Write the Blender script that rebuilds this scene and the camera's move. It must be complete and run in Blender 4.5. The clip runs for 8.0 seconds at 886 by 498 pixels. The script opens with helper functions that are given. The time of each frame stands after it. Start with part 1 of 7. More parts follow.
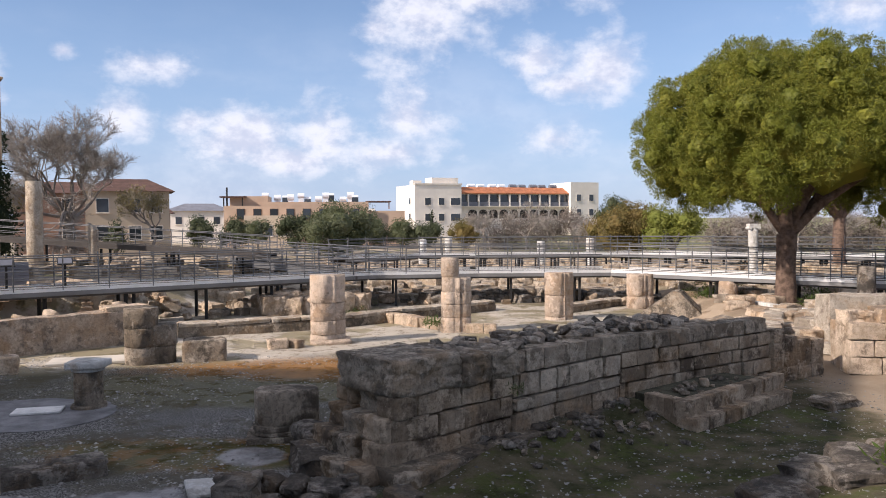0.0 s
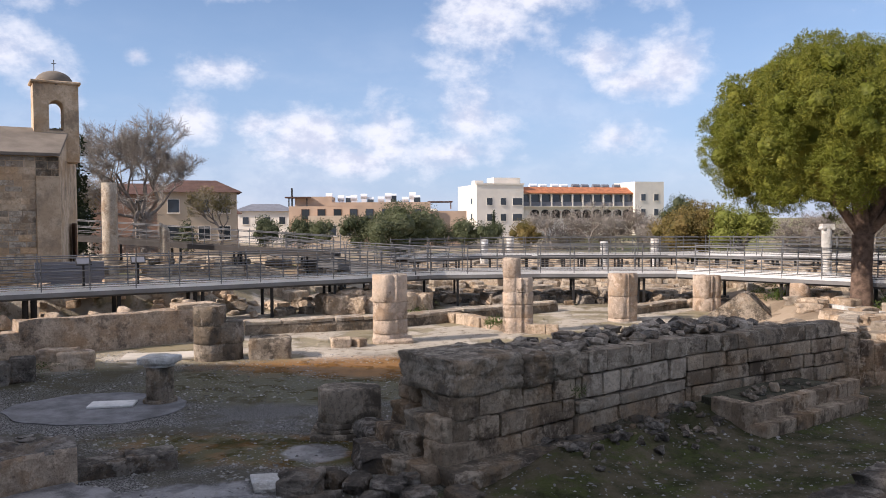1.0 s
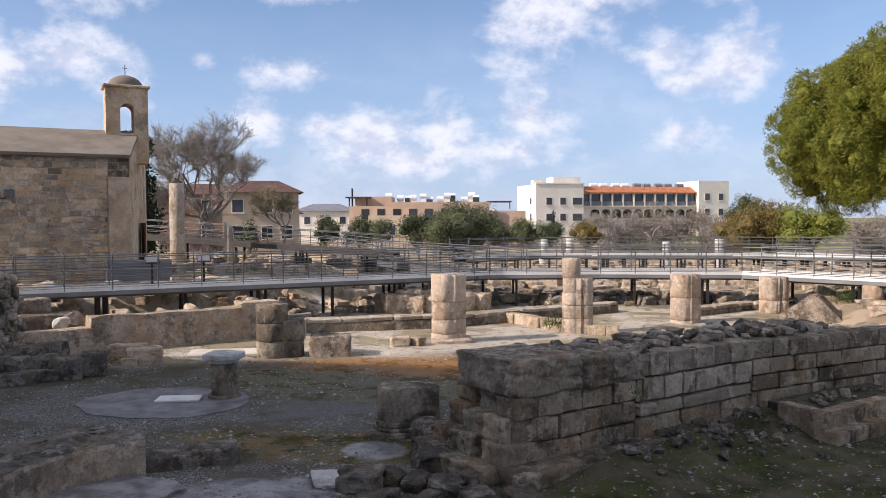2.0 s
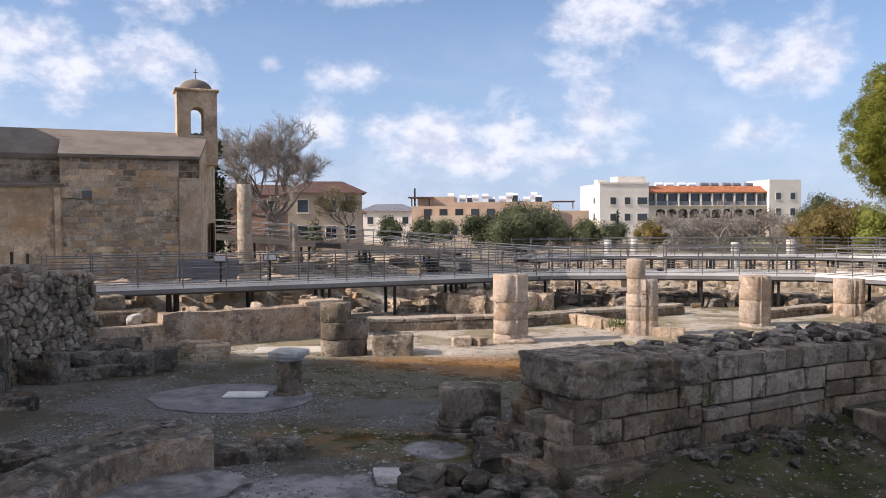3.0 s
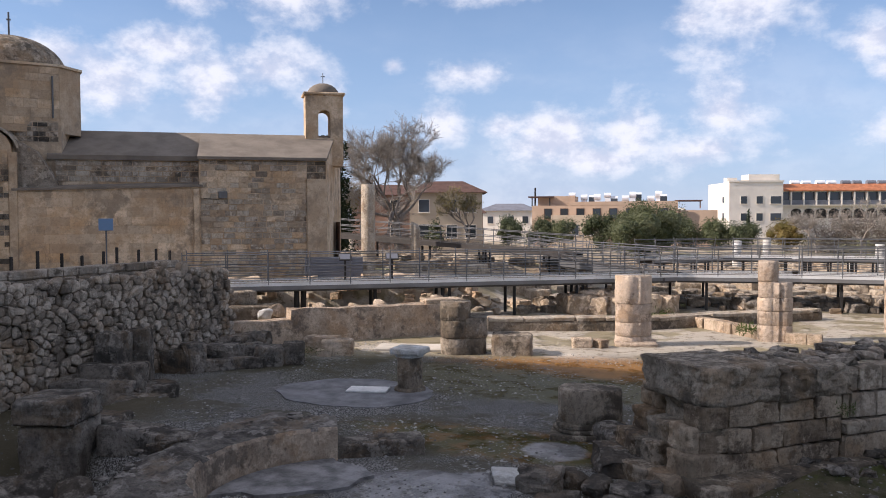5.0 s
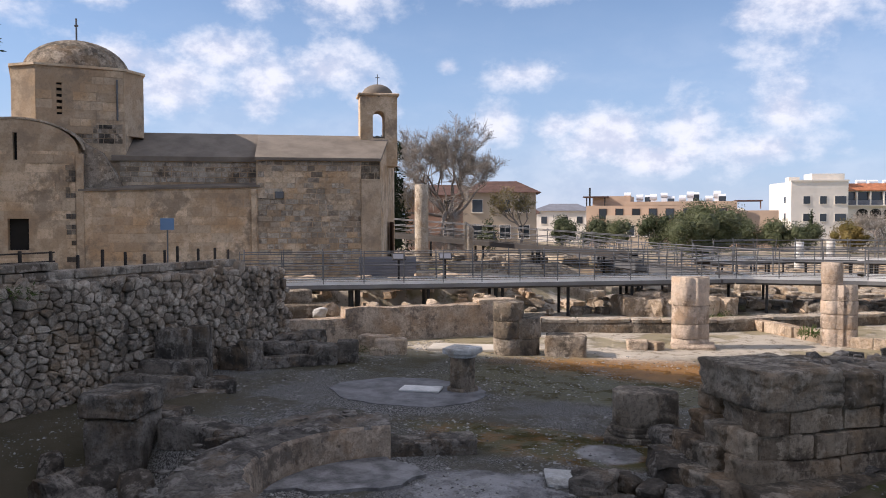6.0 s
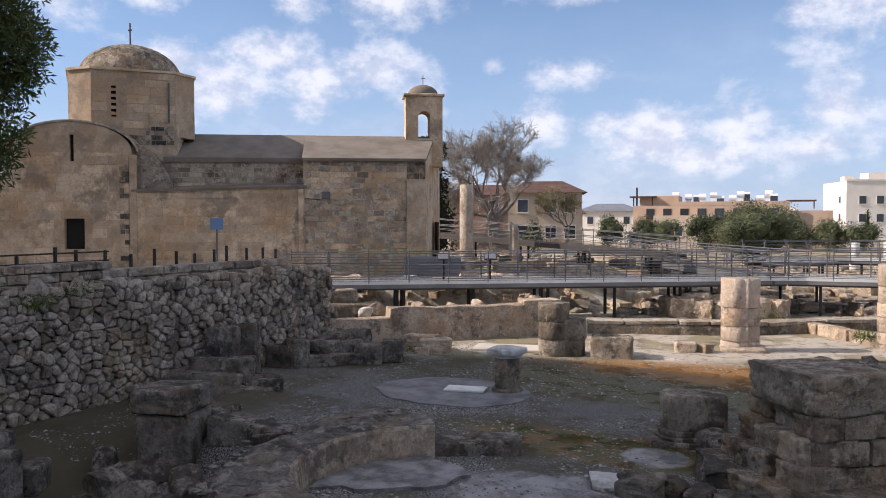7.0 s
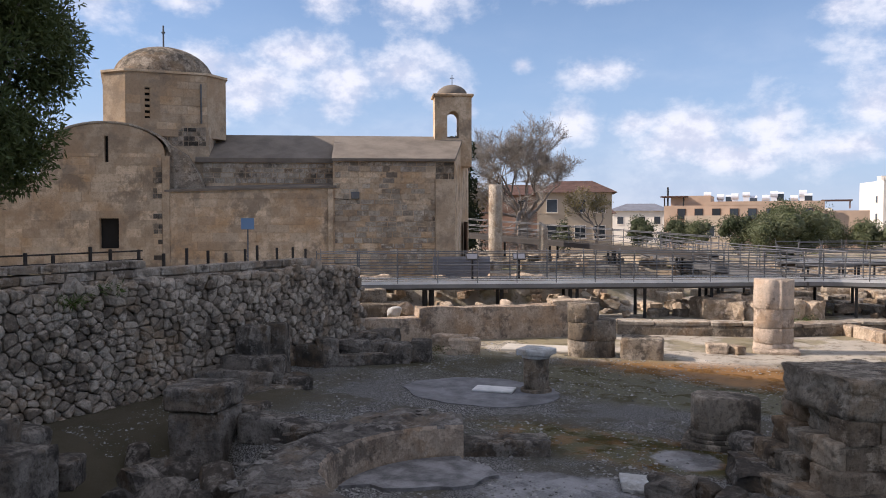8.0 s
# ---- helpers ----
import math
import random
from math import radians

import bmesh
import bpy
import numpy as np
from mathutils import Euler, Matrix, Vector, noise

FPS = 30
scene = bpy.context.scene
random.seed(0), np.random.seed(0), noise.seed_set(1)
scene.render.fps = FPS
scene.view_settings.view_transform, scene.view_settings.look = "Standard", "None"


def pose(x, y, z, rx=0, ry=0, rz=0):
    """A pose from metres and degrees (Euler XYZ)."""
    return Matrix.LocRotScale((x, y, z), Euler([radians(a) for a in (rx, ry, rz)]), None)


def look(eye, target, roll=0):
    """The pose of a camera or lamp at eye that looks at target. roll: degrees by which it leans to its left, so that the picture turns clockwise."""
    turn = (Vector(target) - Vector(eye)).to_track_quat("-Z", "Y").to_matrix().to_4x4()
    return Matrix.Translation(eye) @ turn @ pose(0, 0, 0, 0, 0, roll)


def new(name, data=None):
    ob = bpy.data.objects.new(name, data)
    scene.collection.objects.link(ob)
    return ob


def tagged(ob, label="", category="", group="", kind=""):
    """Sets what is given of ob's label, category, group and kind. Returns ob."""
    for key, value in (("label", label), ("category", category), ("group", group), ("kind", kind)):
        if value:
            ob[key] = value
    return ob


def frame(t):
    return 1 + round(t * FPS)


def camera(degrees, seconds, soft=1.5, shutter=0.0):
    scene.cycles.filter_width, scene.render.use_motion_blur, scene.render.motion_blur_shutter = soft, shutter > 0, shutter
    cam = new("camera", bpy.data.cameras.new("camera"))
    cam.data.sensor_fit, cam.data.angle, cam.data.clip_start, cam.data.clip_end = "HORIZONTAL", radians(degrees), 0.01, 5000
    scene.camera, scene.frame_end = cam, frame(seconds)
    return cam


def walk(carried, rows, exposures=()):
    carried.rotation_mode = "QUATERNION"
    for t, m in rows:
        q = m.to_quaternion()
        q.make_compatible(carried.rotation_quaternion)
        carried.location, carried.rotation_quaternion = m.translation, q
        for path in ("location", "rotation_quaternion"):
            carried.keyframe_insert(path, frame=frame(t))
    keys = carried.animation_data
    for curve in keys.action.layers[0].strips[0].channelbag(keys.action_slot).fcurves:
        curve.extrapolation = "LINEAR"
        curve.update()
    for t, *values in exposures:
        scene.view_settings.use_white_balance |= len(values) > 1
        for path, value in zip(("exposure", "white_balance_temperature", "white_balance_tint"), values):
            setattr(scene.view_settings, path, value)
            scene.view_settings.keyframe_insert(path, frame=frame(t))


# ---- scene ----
cam = camera(58.55, 8.0, soft=0.95)
EYE = (0.0, 0.0, 3.7)
TURNS = [
    (0, 0.00, -2.21, 0.29),
    (0.5, 2.13, -2.21, 0.33),
    (1, 4.47, -2.18, 0.32),
    (2.5, 10.91, -2.17, 0.28),
    (3, 13.23, -2.15, 0.29),
    (3.5, 15.39, -2.15, 0.26),
    (4, 17.71, -2.13, 0.21),
    (4.5, 19.83, -2.14, 0.22),
    (6, 25.77, -2.13, 0.11),
    (6.5, 27.41, -2.12, 0.11),
    (7, 29.03, -2.12, 0.07),
    (7.5, 30.24, -2.11, 0.05),
    (8, 31.12, -2.12, 0.05),
]
walk(cam, [(t, pose(*EYE, 90 + p, r, y)) for t, y, p, r in TURNS], exposures=[(0.0, 0.38, 6000, 17), (8.0, 0.38, 6000, 17)])

# ---- world, sun ----
SUN = Vector((-0.88, -0.47, 0.0)).normalized()
SUN_UP = radians(33)


world = bpy.data.worlds.new("sky_world")
scene.world = world
world.use_nodes = True


def build_sky():
    nt = world.node_tree
    nt.nodes.clear()
    out = nt.nodes.new("ShaderNodeOutputWorld")
    bg = nt.nodes.new("ShaderNodeBackground")
    sky = nt.nodes.new("ShaderNodeTexSky")
    sky.sky_type = "NISHITA"
    sky.sun_disc = False
    sky.sun_elevation = SUN_UP
    sky.sun_rotation = math.atan2(SUN.x, SUN.y)
    sky.air_density, sky.dust_density, sky.ozone_density = 1.0, 0.15, 1.5
    co = nt.nodes.new("ShaderNodeTexCoord")

    def math_node(op, a, b=None, clamp=False):
        n = nt.nodes.new("ShaderNodeMath")
        n.operation, n.use_clamp = op, clamp
        for i, v in enumerate((a, b)):
            if v is None:
                continue
            if isinstance(v, (int, float)):
                n.inputs[i].default_value = v
            else:
                nt.links.new(v, n.inputs[i])
        return n.outputs[0]

    def smooth(v, lo, hi):
        n = nt.nodes.new("ShaderNodeMapRange")
        n.interpolation_type = "SMOOTHSTEP"
        n.inputs["From Min"].default_value, n.inputs["From Max"].default_value = lo, hi
        nt.links.new(v, n.inputs["Value"])
        return n.outputs[0]

    def noise_at(scale, detail, stretch, rough=0.6):
        m = nt.nodes.new("ShaderNodeMapping")
        m.inputs["Scale"].default_value = stretch
        nt.links.new(co.outputs["Generated"], m.inputs["Vector"])
        n = nt.nodes.new("ShaderNodeTexNoise")
        n.inputs["Scale"].default_value, n.inputs["Detail"].default_value = scale, detail
        n.inputs["Roughness"].default_value = rough
        nt.links.new(m.outputs[0], n.inputs["Vector"])
        return n.outputs["Fac"]

    # cumulus: azimuth to the left, height, half width, half height in degrees
    clouds = [
        (1.0, 14.2, 4.6, 3.4), (-2.5, 15.8, 4.0, 2.4), (4.5, 13.4, 1.8, 1.2), (-8.5, 16.6, 4.6, 1.6), (-6.5, 11.2, 2.2, 1.6), (-8.6, 9.4, 2.2, 1.0),
        (-11.8, 10.4, 2.2, 2.0), (-8.0, 5.6, 2.4, 1.4), (2.6, 7.2, 2.6, 2.2), (3.5, 4.8, 4.0, 1.2), (8.2, 6.0, 3.0, 2.2), (11.4, 4.2, 3.4, 1.1),
        (14.5, 5.8, 3.8, 2.3), (17.6, 6.6, 2.0, 1.2), (21.6, 6.6, 2.2, 1.6), (19.8, 10.2, 2.6, 1.1), (25.4, 10.9, 0.8, 0.5), (18.4, 16.4, 4.6, 1.2),
        (30.6, 8.4, 1.6, 1.6), (34.2, 10.6, 3.0, 1.8), (38.2, 9.4, 2.4, 2.2), (47.8, 10.4, 3.6, 2.0), (41.2, 11.6, 3.0, 1.5), (43.0, 11.6, 2.4, 1.2), (32.4, 15.6, 3.8, 1.6),
        (39.6, 15.2, 2.2, 1.2), (45.0, 9.6, 4.0, 2.4), (54.6, 14.2, 3.2, 1.6), (-27.5, 13.8, 3.4, 1.8), (49.0, 14.6, 2.2, 0.9)]
    wob = noise_at(7.0, 6.0, (1, 1, 1.4), 0.62)
    wob2 = noise_at(26.0, 5.0, (1, 1, 1.5), 0.6)
    total = None
    for az, el, w, h in clouds:
        a, e = radians(az), radians(el)
        way = Vector((-math.sin(a) * math.cos(e), math.cos(a) * math.cos(e), math.sin(e)))
        m = nt.nodes.new("ShaderNodeVectorMath")
        m.operation = "SUBTRACT"
        nt.links.new(co.outputs["Generated"], m.inputs[0])
        m.inputs[1].default_value = way
        s = nt.nodes.new("ShaderNodeVectorMath")
        s.operation = "MULTIPLY"
        nt.links.new(m.outputs[0], s.inputs[0])
        s.inputs[1].default_value = (1 / math.radians(w), 1 / math.radians(w), 1 / math.radians(h))
        ln = nt.nodes.new("ShaderNodeVectorMath")
        ln.operation = "LENGTH"
        nt.links.new(s.outputs[0], ln.inputs[0])
        v = math_node("SUBTRACT", 1.4, ln.outputs["Value"])
        total = v if total is None else math_node("MAXIMUM", total, v)
    total = math_node("MAXIMUM", total, -0.75)
    rough = math_node("ADD", math_node("MULTIPLY", math_node("SUBTRACT", wob, 0.5), 3.0), math_node("MULTIPLY", math_node("SUBTRACT", wob2, 0.5), 1.7))
    fac = smooth(math_node("ADD", total, rough), -0.08, 1.4)
    # thin veil low over the horizon
    sep = nt.nodes.new("ShaderNodeSeparateXYZ")
    nt.links.new(co.outputs["Generated"], sep.inputs[0])
    low = smooth(sep.outputs["Z"], 0.30, -0.02)
    veil = math_node("MULTIPLY", smooth(noise_at(3.2, 5.0, (1, 1, 3.0)), 0.38, 0.72), low)
    # cloud added in the unseen upper sky to whiten and lift the skylight
    high = math_node("MULTIPLY", smooth(noise_at(2.3, 6.0, (1, 1, 1.3)), 0.36, 0.52), smooth(sep.outputs["Z"], 0.30, 0.46))
    fac = math_node("MAXIMUM", math_node("MULTIPLY", fac, 0.9), math_node("MAXIMUM", math_node("MULTIPLY", veil, 0.42), math_node("MULTIPLY", high, 0.9)))
    shade = nt.nodes.new("ShaderNodeMix")
    shade.data_type = "RGBA"
    nt.links.new(smooth(wob2, 0.35, 0.62), shade.inputs[0])
    shade.inputs[6].default_value = (CLOUD_DARK[0], CLOUD_DARK[1], CLOUD_DARK[2], 1)
    shade.inputs[7].default_value = (CLOUD_LIGHT[0], CLOUD_LIGHT[1], CLOUD_LIGHT[2], 1)
    mix = nt.nodes.new("ShaderNodeMix")
    mix.data_type = "RGBA"
    nt.links.new(fac, mix.inputs[0])
    haze = nt.nodes.new("ShaderNodeMix")
    haze.data_type = "RGBA"
    nt.links.new(math_node("MULTIPLY", smooth(sep.outputs["Z"], 0.36, -0.02), 0.75), haze.inputs[0])
    nt.links.new(sky.outputs[0], haze.inputs[6])
    haze.inputs[7].default_value = (3.1, 4.2, 6.0, 1)
    nt.links.new(haze.outputs[2], mix.inputs[6])
    nt.links.new(shade.outputs[2], mix.inputs[7])
    nt.links.new(mix.outputs[2], bg.inputs["Color"])
    bg.inputs["Strength"].default_value = SKY_STRENGTH
    nt.links.new(bg.outputs[0], out.inputs["Surface"])


SKY_STRENGTH = 0.097
CLOUD_DARK, CLOUD_LIGHT = (5.6, 5.8, 6.4), (7.9, 7.8, 7.7)
build_sky()
sun = new("sun", bpy.data.lights.new("sun", "SUN"))
sun.data.energy, sun.data.angle, sun.data.color = 5.0, radians(0.5), (1.0, 0.87, 0.70)
sun_way = Vector((SUN.x * math.cos(SUN_UP), SUN.y * math.cos(SUN_UP), math.sin(SUN_UP)))
sun.matrix_world = look(sun_way * 200, (0, 0, 0))


# ---- materials ----
def ramp_mix(nt, fac, a, b):
    m = nt.nodes.new("ShaderNodeMix")
    m.data_type = "RGBA"
    if isinstance(fac, (int, float)):
        m.inputs[0].default_value = fac
    else:
        nt.links.new(fac, m.inputs[0])
    for i, c in ((6, a), (7, b)):
        if isinstance(c, tuple):
            m.inputs[i].default_value = (*c, 1)
        else:
            nt.links.new(c, m.inputs[i])
    return m.outputs[2]


class Kit:
    """Nodes of one material, worked out in world metres."""

    def __init__(self, name):
        self.m = bpy.data.materials.new(name)
        self.m.use_nodes = True
        self.nt = self.m.node_tree
        self.bsdf = self.nt.nodes["Principled BSDF"]
        self.geo = self.nt.nodes.new("ShaderNodeNewGeometry")
        self.pos = self.geo.outputs["Position"]

    def noise(self, scale, detail=4, rough=0.6, stretch=(1, 1, 1), lo=0.0, hi=1.0, shift=(0, 0, 0)):
        mp = self.nt.nodes.new("ShaderNodeMapping")
        mp.inputs["Scale"].default_value = stretch
        mp.inputs["Location"].default_value = shift
        self.nt.links.new(self.pos, mp.inputs["Vector"])
        n = self.nt.nodes.new("ShaderNodeTexNoise")
        n.inputs["Scale"].default_value, n.inputs["Detail"].default_value, n.inputs["Roughness"].default_value = scale, detail, rough
        self.nt.links.new(mp.outputs[0], n.inputs["Vector"])
        return self.span(n.outputs["Fac"], lo, hi) if (lo, hi) != (0.0, 1.0) else n.outputs["Fac"]

    def cells(self, scale, lo=0.0, hi=1.0, feature="F1", stretch=(1, 1, 1)):
        mp = self.nt.nodes.new("ShaderNodeMapping")
        mp.inputs["Scale"].default_value = stretch
        self.nt.links.new(self.pos, mp.inputs["Vector"])
        n = self.nt.nodes.new("ShaderNodeTexVoronoi")
        n.feature = feature
        n.inputs["Scale"].default_value = scale
        self.nt.links.new(mp.outputs[0], n.inputs["Vector"])
        return self.span(n.outputs["Distance"], lo, hi)

    def span(self, v, lo, hi, a=0.0, b=1.0):
        n = self.nt.nodes.new("ShaderNodeMapRange")
        n.interpolation_type = "SMOOTHSTEP"
        for k, val in (("From Min", lo), ("From Max", hi), ("To Min", a), ("To Max", b)):
            n.inputs[k].default_value = val
        self.nt.links.new(v, n.inputs["Value"])
        return n.outputs[0]

    def calc(self, op, a, b, clamp=False):
        n = self.nt.nodes.new("ShaderNodeMath")
        n.operation, n.use_clamp = op, clamp
        for i, v in enumerate((a, b)):
            if isinstance(v, (int, float)):
                n.inputs[i].default_value = v
            else:
                self.nt.links.new(v, n.inputs[i])
        return n.outputs[0]

    def mix(self, fac, a, b):
        return ramp_mix(self.nt, fac, a, b)

    def per_object(self):
        return self.nt.nodes.new("ShaderNodeObjectInfo").outputs["Random"]

    def per_island(self):
        return self.geo.outputs["Random Per Island"]

    def up(self):
        s = self.nt.nodes.new("ShaderNodeSeparateXYZ")
        self.nt.links.new(self.geo.outputs["Normal"], s.inputs[0])
        return s.outputs["Z"]

    def axis(self, k):
        s = self.nt.nodes.new("ShaderNodeSeparateXYZ")
        self.nt.links.new(self.pos, s.inputs[0])
        return s.outputs[k]

    def done(self, colour, rough=0.9, bump=None, depth=0.02, metal=0.0, spec=0.3):
        b, nt = self.bsdf, self.nt
        if isinstance(colour, tuple):
            b.inputs["Base Color"].default_value = (*colour, 1)
        else:
            nt.links.new(colour, b.inputs["Base Color"])
        if isinstance(rough, (int, float)):
            b.inputs["Roughness"].default_value = rough
        else:
            nt.links.new(rough, b.inputs["Roughness"])
        b.inputs["Metallic"].default_value = metal
        b.inputs["Specular IOR Level"].default_value = spec
        if bump is not None:
            n = nt.nodes.new("ShaderNodeBump")
            n.inputs["Strength"].default_value = 1.0
            n.inputs["Distance"].default_value = depth
            nt.links.new(bump, n.inputs["Height"])
            nt.links.new(n.outputs[0], b.inputs["Normal"])
        return self.m


def stone_mat(name, light, dark, stain, amount=0.5, top_lichen=0.5, islands=False, grain=1.0, vary=0.8):
    k = Kit(name)
    rnd = k.per_island() if islands else k.per_object()
    base = k.mix(k.noise(2.2 * grain, 8, 0.72, lo=0.4, hi=0.6), dark, light)
    base = k.mix(k.calc("MULTIPLY", k.span(rnd, 0.15, 1.0), vary), base, (0.36 * light[0], 0.33 * light[1], 0.30 * light[2]))
    base = k.mix(k.calc("MULTIPLY", k.span(k.calc("FRACT", k.calc("MULTIPLY", rnd, 7.31), 0.0), 0.6, 1.0), 0.55), base, tuple(min(1, 1.3 * c) for c in light))
    blot = k.noise(1.5, 8, 0.72, lo=0.56 - 0.12 * amount, hi=0.64 - 0.08 * amount)
    base = k.mix(k.calc("MULTIPLY", blot, 0.85), base, stain)
    if top_lichen:
        u = k.calc("MULTIPLY", k.span(k.up(), 0.25, 0.8), k.noise(5.0, 6, 0.7, lo=0.42, hi=0.56))
        base = k.mix(k.calc("MULTIPLY", u, top_lichen), base, tuple(0.75 * c for c in stain))
    pits = k.calc("MINIMUM", k.cells(26 * grain, 0.03, 0.25), k.calc("SUBTRACT", 1.0, k.noise(9 * grain, 5, 0.6, lo=0.62, hi=0.68, shift=(2, 6, 4))))
    base = k.mix(k.calc("MULTIPLY", k.calc("SUBTRACT", 1.0, pits), 0.2 + 0.45 * amount), base, tuple(0.35 * c for c in dark))
    rust = k.noise(1.1 * grain, 6, 0.65, lo=0.5, hi=0.62, shift=(5, 1, 7))
    base = k.mix(k.calc("MULTIPLY", rust, 0.4), base, (0.85 * light[0], 0.66 * light[1], 0.46 * light[2]))
    pale = k.noise(2.6 * grain, 8, 0.72, lo=0.52, hi=0.60, shift=(3, 8, 1))
    base = k.mix(k.calc("MULTIPLY", pale, 0.62), base, tuple(min(0.8, 1.3 * c) for c in light))
    speck = k.noise(17 * grain, 6, 0.75, lo=0.5, hi=0.6)
    base = k.mix(k.calc("MULTIPLY", speck, 0.14 + 0.4 * amount), base, tuple(0.34 * c for c in dark))
    streak = k.noise(3.0, 5, 0.65, stretch=(1.1, 1.1, 0.4), lo=0.5, hi=0.62, shift=(9, 2, 0))
    base = k.mix(k.calc("MULTIPLY", streak, 0.12 + 0.3 * amount), base, tuple(0.8 * c for c in stain))
    hgt = k.calc("ADD", k.noise(7 * grain, 10, 0.75), k.calc("MULTIPLY", pits, 0.3))
    return k.done(base, 0.92, hgt, 0.095, spec=0.12)


STONE_WARM = stone_mat("warm_limestone", (0.60, 0.48, 0.36), (0.43, 0.325, 0.225), (0.24, 0.18, 0.13), 0.3, 0.3, vary=0.5)
STONE_GREY = stone_mat("weathered_limestone", (0.414, 0.348, 0.273), (0.255, 0.207, 0.154), (0.088, 0.075, 0.060), 0.65, 0.55)
STONE_DARK = stone_mat("lichened_limestone", (0.289, 0.255, 0.217), (0.170, 0.146, 0.121), (0.055, 0.049, 0.043), 0.75, 0.5)
STONE_BLACKENED = stone_mat("blackened_limestone", (0.20, 0.175, 0.15), (0.11, 0.098, 0.086), (0.05, 0.046, 0.042), 0.7, 0.3)
STONE_ASHLAR = stone_mat("ashlar_limestone", (0.460, 0.368, 0.271), (0.285, 0.216, 0.152), (0.092, 0.069, 0.051), 0.5, 0.3)
STONE_PALE = stone_mat("pale_limestone", (0.54, 0.47, 0.38), (0.40, 0.335, 0.26), (0.24, 0.19, 0.15), 0.3, 0.2, vary=0.5)
STONE_RESTORED = stone_mat("restored_limestone", (0.522, 0.442, 0.347), (0.361, 0.294, 0.228), (0.142, 0.114, 0.085), 0.35, 0.3, vary=0.6)
APSE_STONE = stone_mat("apse_rubble_core", (0.317, 0.286, 0.251), (0.167, 0.148, 0.128), (0.062, 0.055, 0.048), 0.6, 0.3)
COLUMN_STONE = stone_mat("column_limestone", (0.607, 0.488, 0.382), (0.478, 0.373, 0.285), (0.221, 0.166, 0.124), 0.15, 0.3, vary=0.25)
MARBLE = stone_mat("white_marble", (0.72, 0.70, 0.66), (0.58, 0.56, 0.52), (0.36, 0.34, 0.31), 0.1, 0.1, vary=0.15)
RUBBLE = stone_mat("rubble_stone", (0.50, 0.425, 0.345), (0.31, 0.26, 0.205), (0.12, 0.10, 0.08), 0.35, 0.2)
RUBBLE_REST = stone_mat("rubble_stone_rest", (0.50, 0.425, 0.345), (0.31, 0.26, 0.205), (0.12, 0.10, 0.08), 0.35, 0.2, islands=True)
FIELD_STONE = stone_mat("field_stone", (0.52, 0.44, 0.34), (0.34, 0.27, 0.20), (0.16, 0.13, 0.10), 0.4, 0.3, islands=True)


def plain_mat(name, colour, rough=0.8, metal=0.0, vary=0.25, scale=3.0, spec=0.3, depth=0.004):
    k = Kit(name)
    c = k.mix(k.noise(scale, 5, lo=0.3, hi=0.7), tuple(x * (1 - vary) for x in colour), tuple(min(1, x * (1 + vary * 0.5)) for x in colour))
    return k.done(c, rough, k.noise(scale * 9, 4), depth, metal, spec)


MORTAR = plain_mat("earth_mortar", (0.07, 0.056, 0.042), 0.95, vary=0.5, scale=2.0, depth=0.02)
STEEL = plain_mat("galvanised_steel", (0.15, 0.15, 0.153), 0.5, 0.3, 0.2, 2.0)
DARK_STEEL = plain_mat("dark_painted_steel", (0.035, 0.033, 0.032), 0.6, 0.2, 0.3, 3.0)
DECK_EDGE = plain_mat("aluminium_edge", (0.76, 0.75, 0.73), 0.5, 0.3, 0.12, 1.0)
DECK_FASCIA = plain_mat("deck_fascia", (0.21, 0.205, 0.20), 0.6, 0.2, 0.2, 1.0)
DECK_TOP = plain_mat("deck_boards", (0.11, 0.10, 0.09), 1.0, 0, 0.3, 2.0, spec=0.0)
DECK_BEAM = plain_mat("deck_beam", (0.085, 0.075, 0.068), 0.7, 0, 0.25, 1.2)
WOOD_POST = plain_mat("tarred_wood", (0.055, 0.045, 0.038), 0.9, 0, 0.4, 4.0)
BARK = plain_mat("pine_bark", (0.20, 0.135, 0.10), 0.95, 0, 0.5, 5.0, depth=0.05)
BARK_GREY = plain_mat("grey_bark", (0.24, 0.205, 0.175), 0.95, 0, 0.4, 3.0, depth=0.02)
TWIG = plain_mat("bare_twigs", (0.31, 0.275, 0.24), 0.95, 0, 0.3, 1.0)
ROOF_MORTAR = plain_mat("roof_screed", (0.19, 0.16, 0.13), 0.95, 0, 0.25, 1.0, depth=0.02)
PLASTER_WHITE = plain_mat("white_render", (0.78, 0.71, 0.62), 0.85, 0, 0.08, 0.4)
PLASTER_CREAM = plain_mat("cream_render", (0.52, 0.42, 0.31), 0.9, 0, 0.12, 0.4)
PLASTER_TAN = plain_mat("tan_render", (0.50, 0.36, 0.26), 0.9, 0, 0.12, 0.4)
PLASTER_RED = plain_mat("terracotta_render", (0.27, 0.17, 0.125), 0.9, 0, 0.2, 0.5)
ROOF_TILE = plain_mat("clay_tiles", (0.42, 0.16, 0.075), 0.85, 0, 0.3, 1.5, depth=0.03)
ROOF_TILE_OLD = plain_mat("old_clay_tiles", (0.105, 0.058, 0.044), 0.85, 0, 0.3, 1.5, depth=0.03)
SHUTTER = plain_mat("brown_shutter", (0.10, 0.055, 0.035), 0.7, 0, 0.2, 2.0)
TANK_WHITE = plain_mat("white_tank", (0.75, 0.76, 0.78), 0.4, 0, 0.08, 1.0)
SIGN_BLUE = plain_mat("blue_sign", (0.20, 0.30, 0.45), 0.5, 0, 0.05, 1.0)
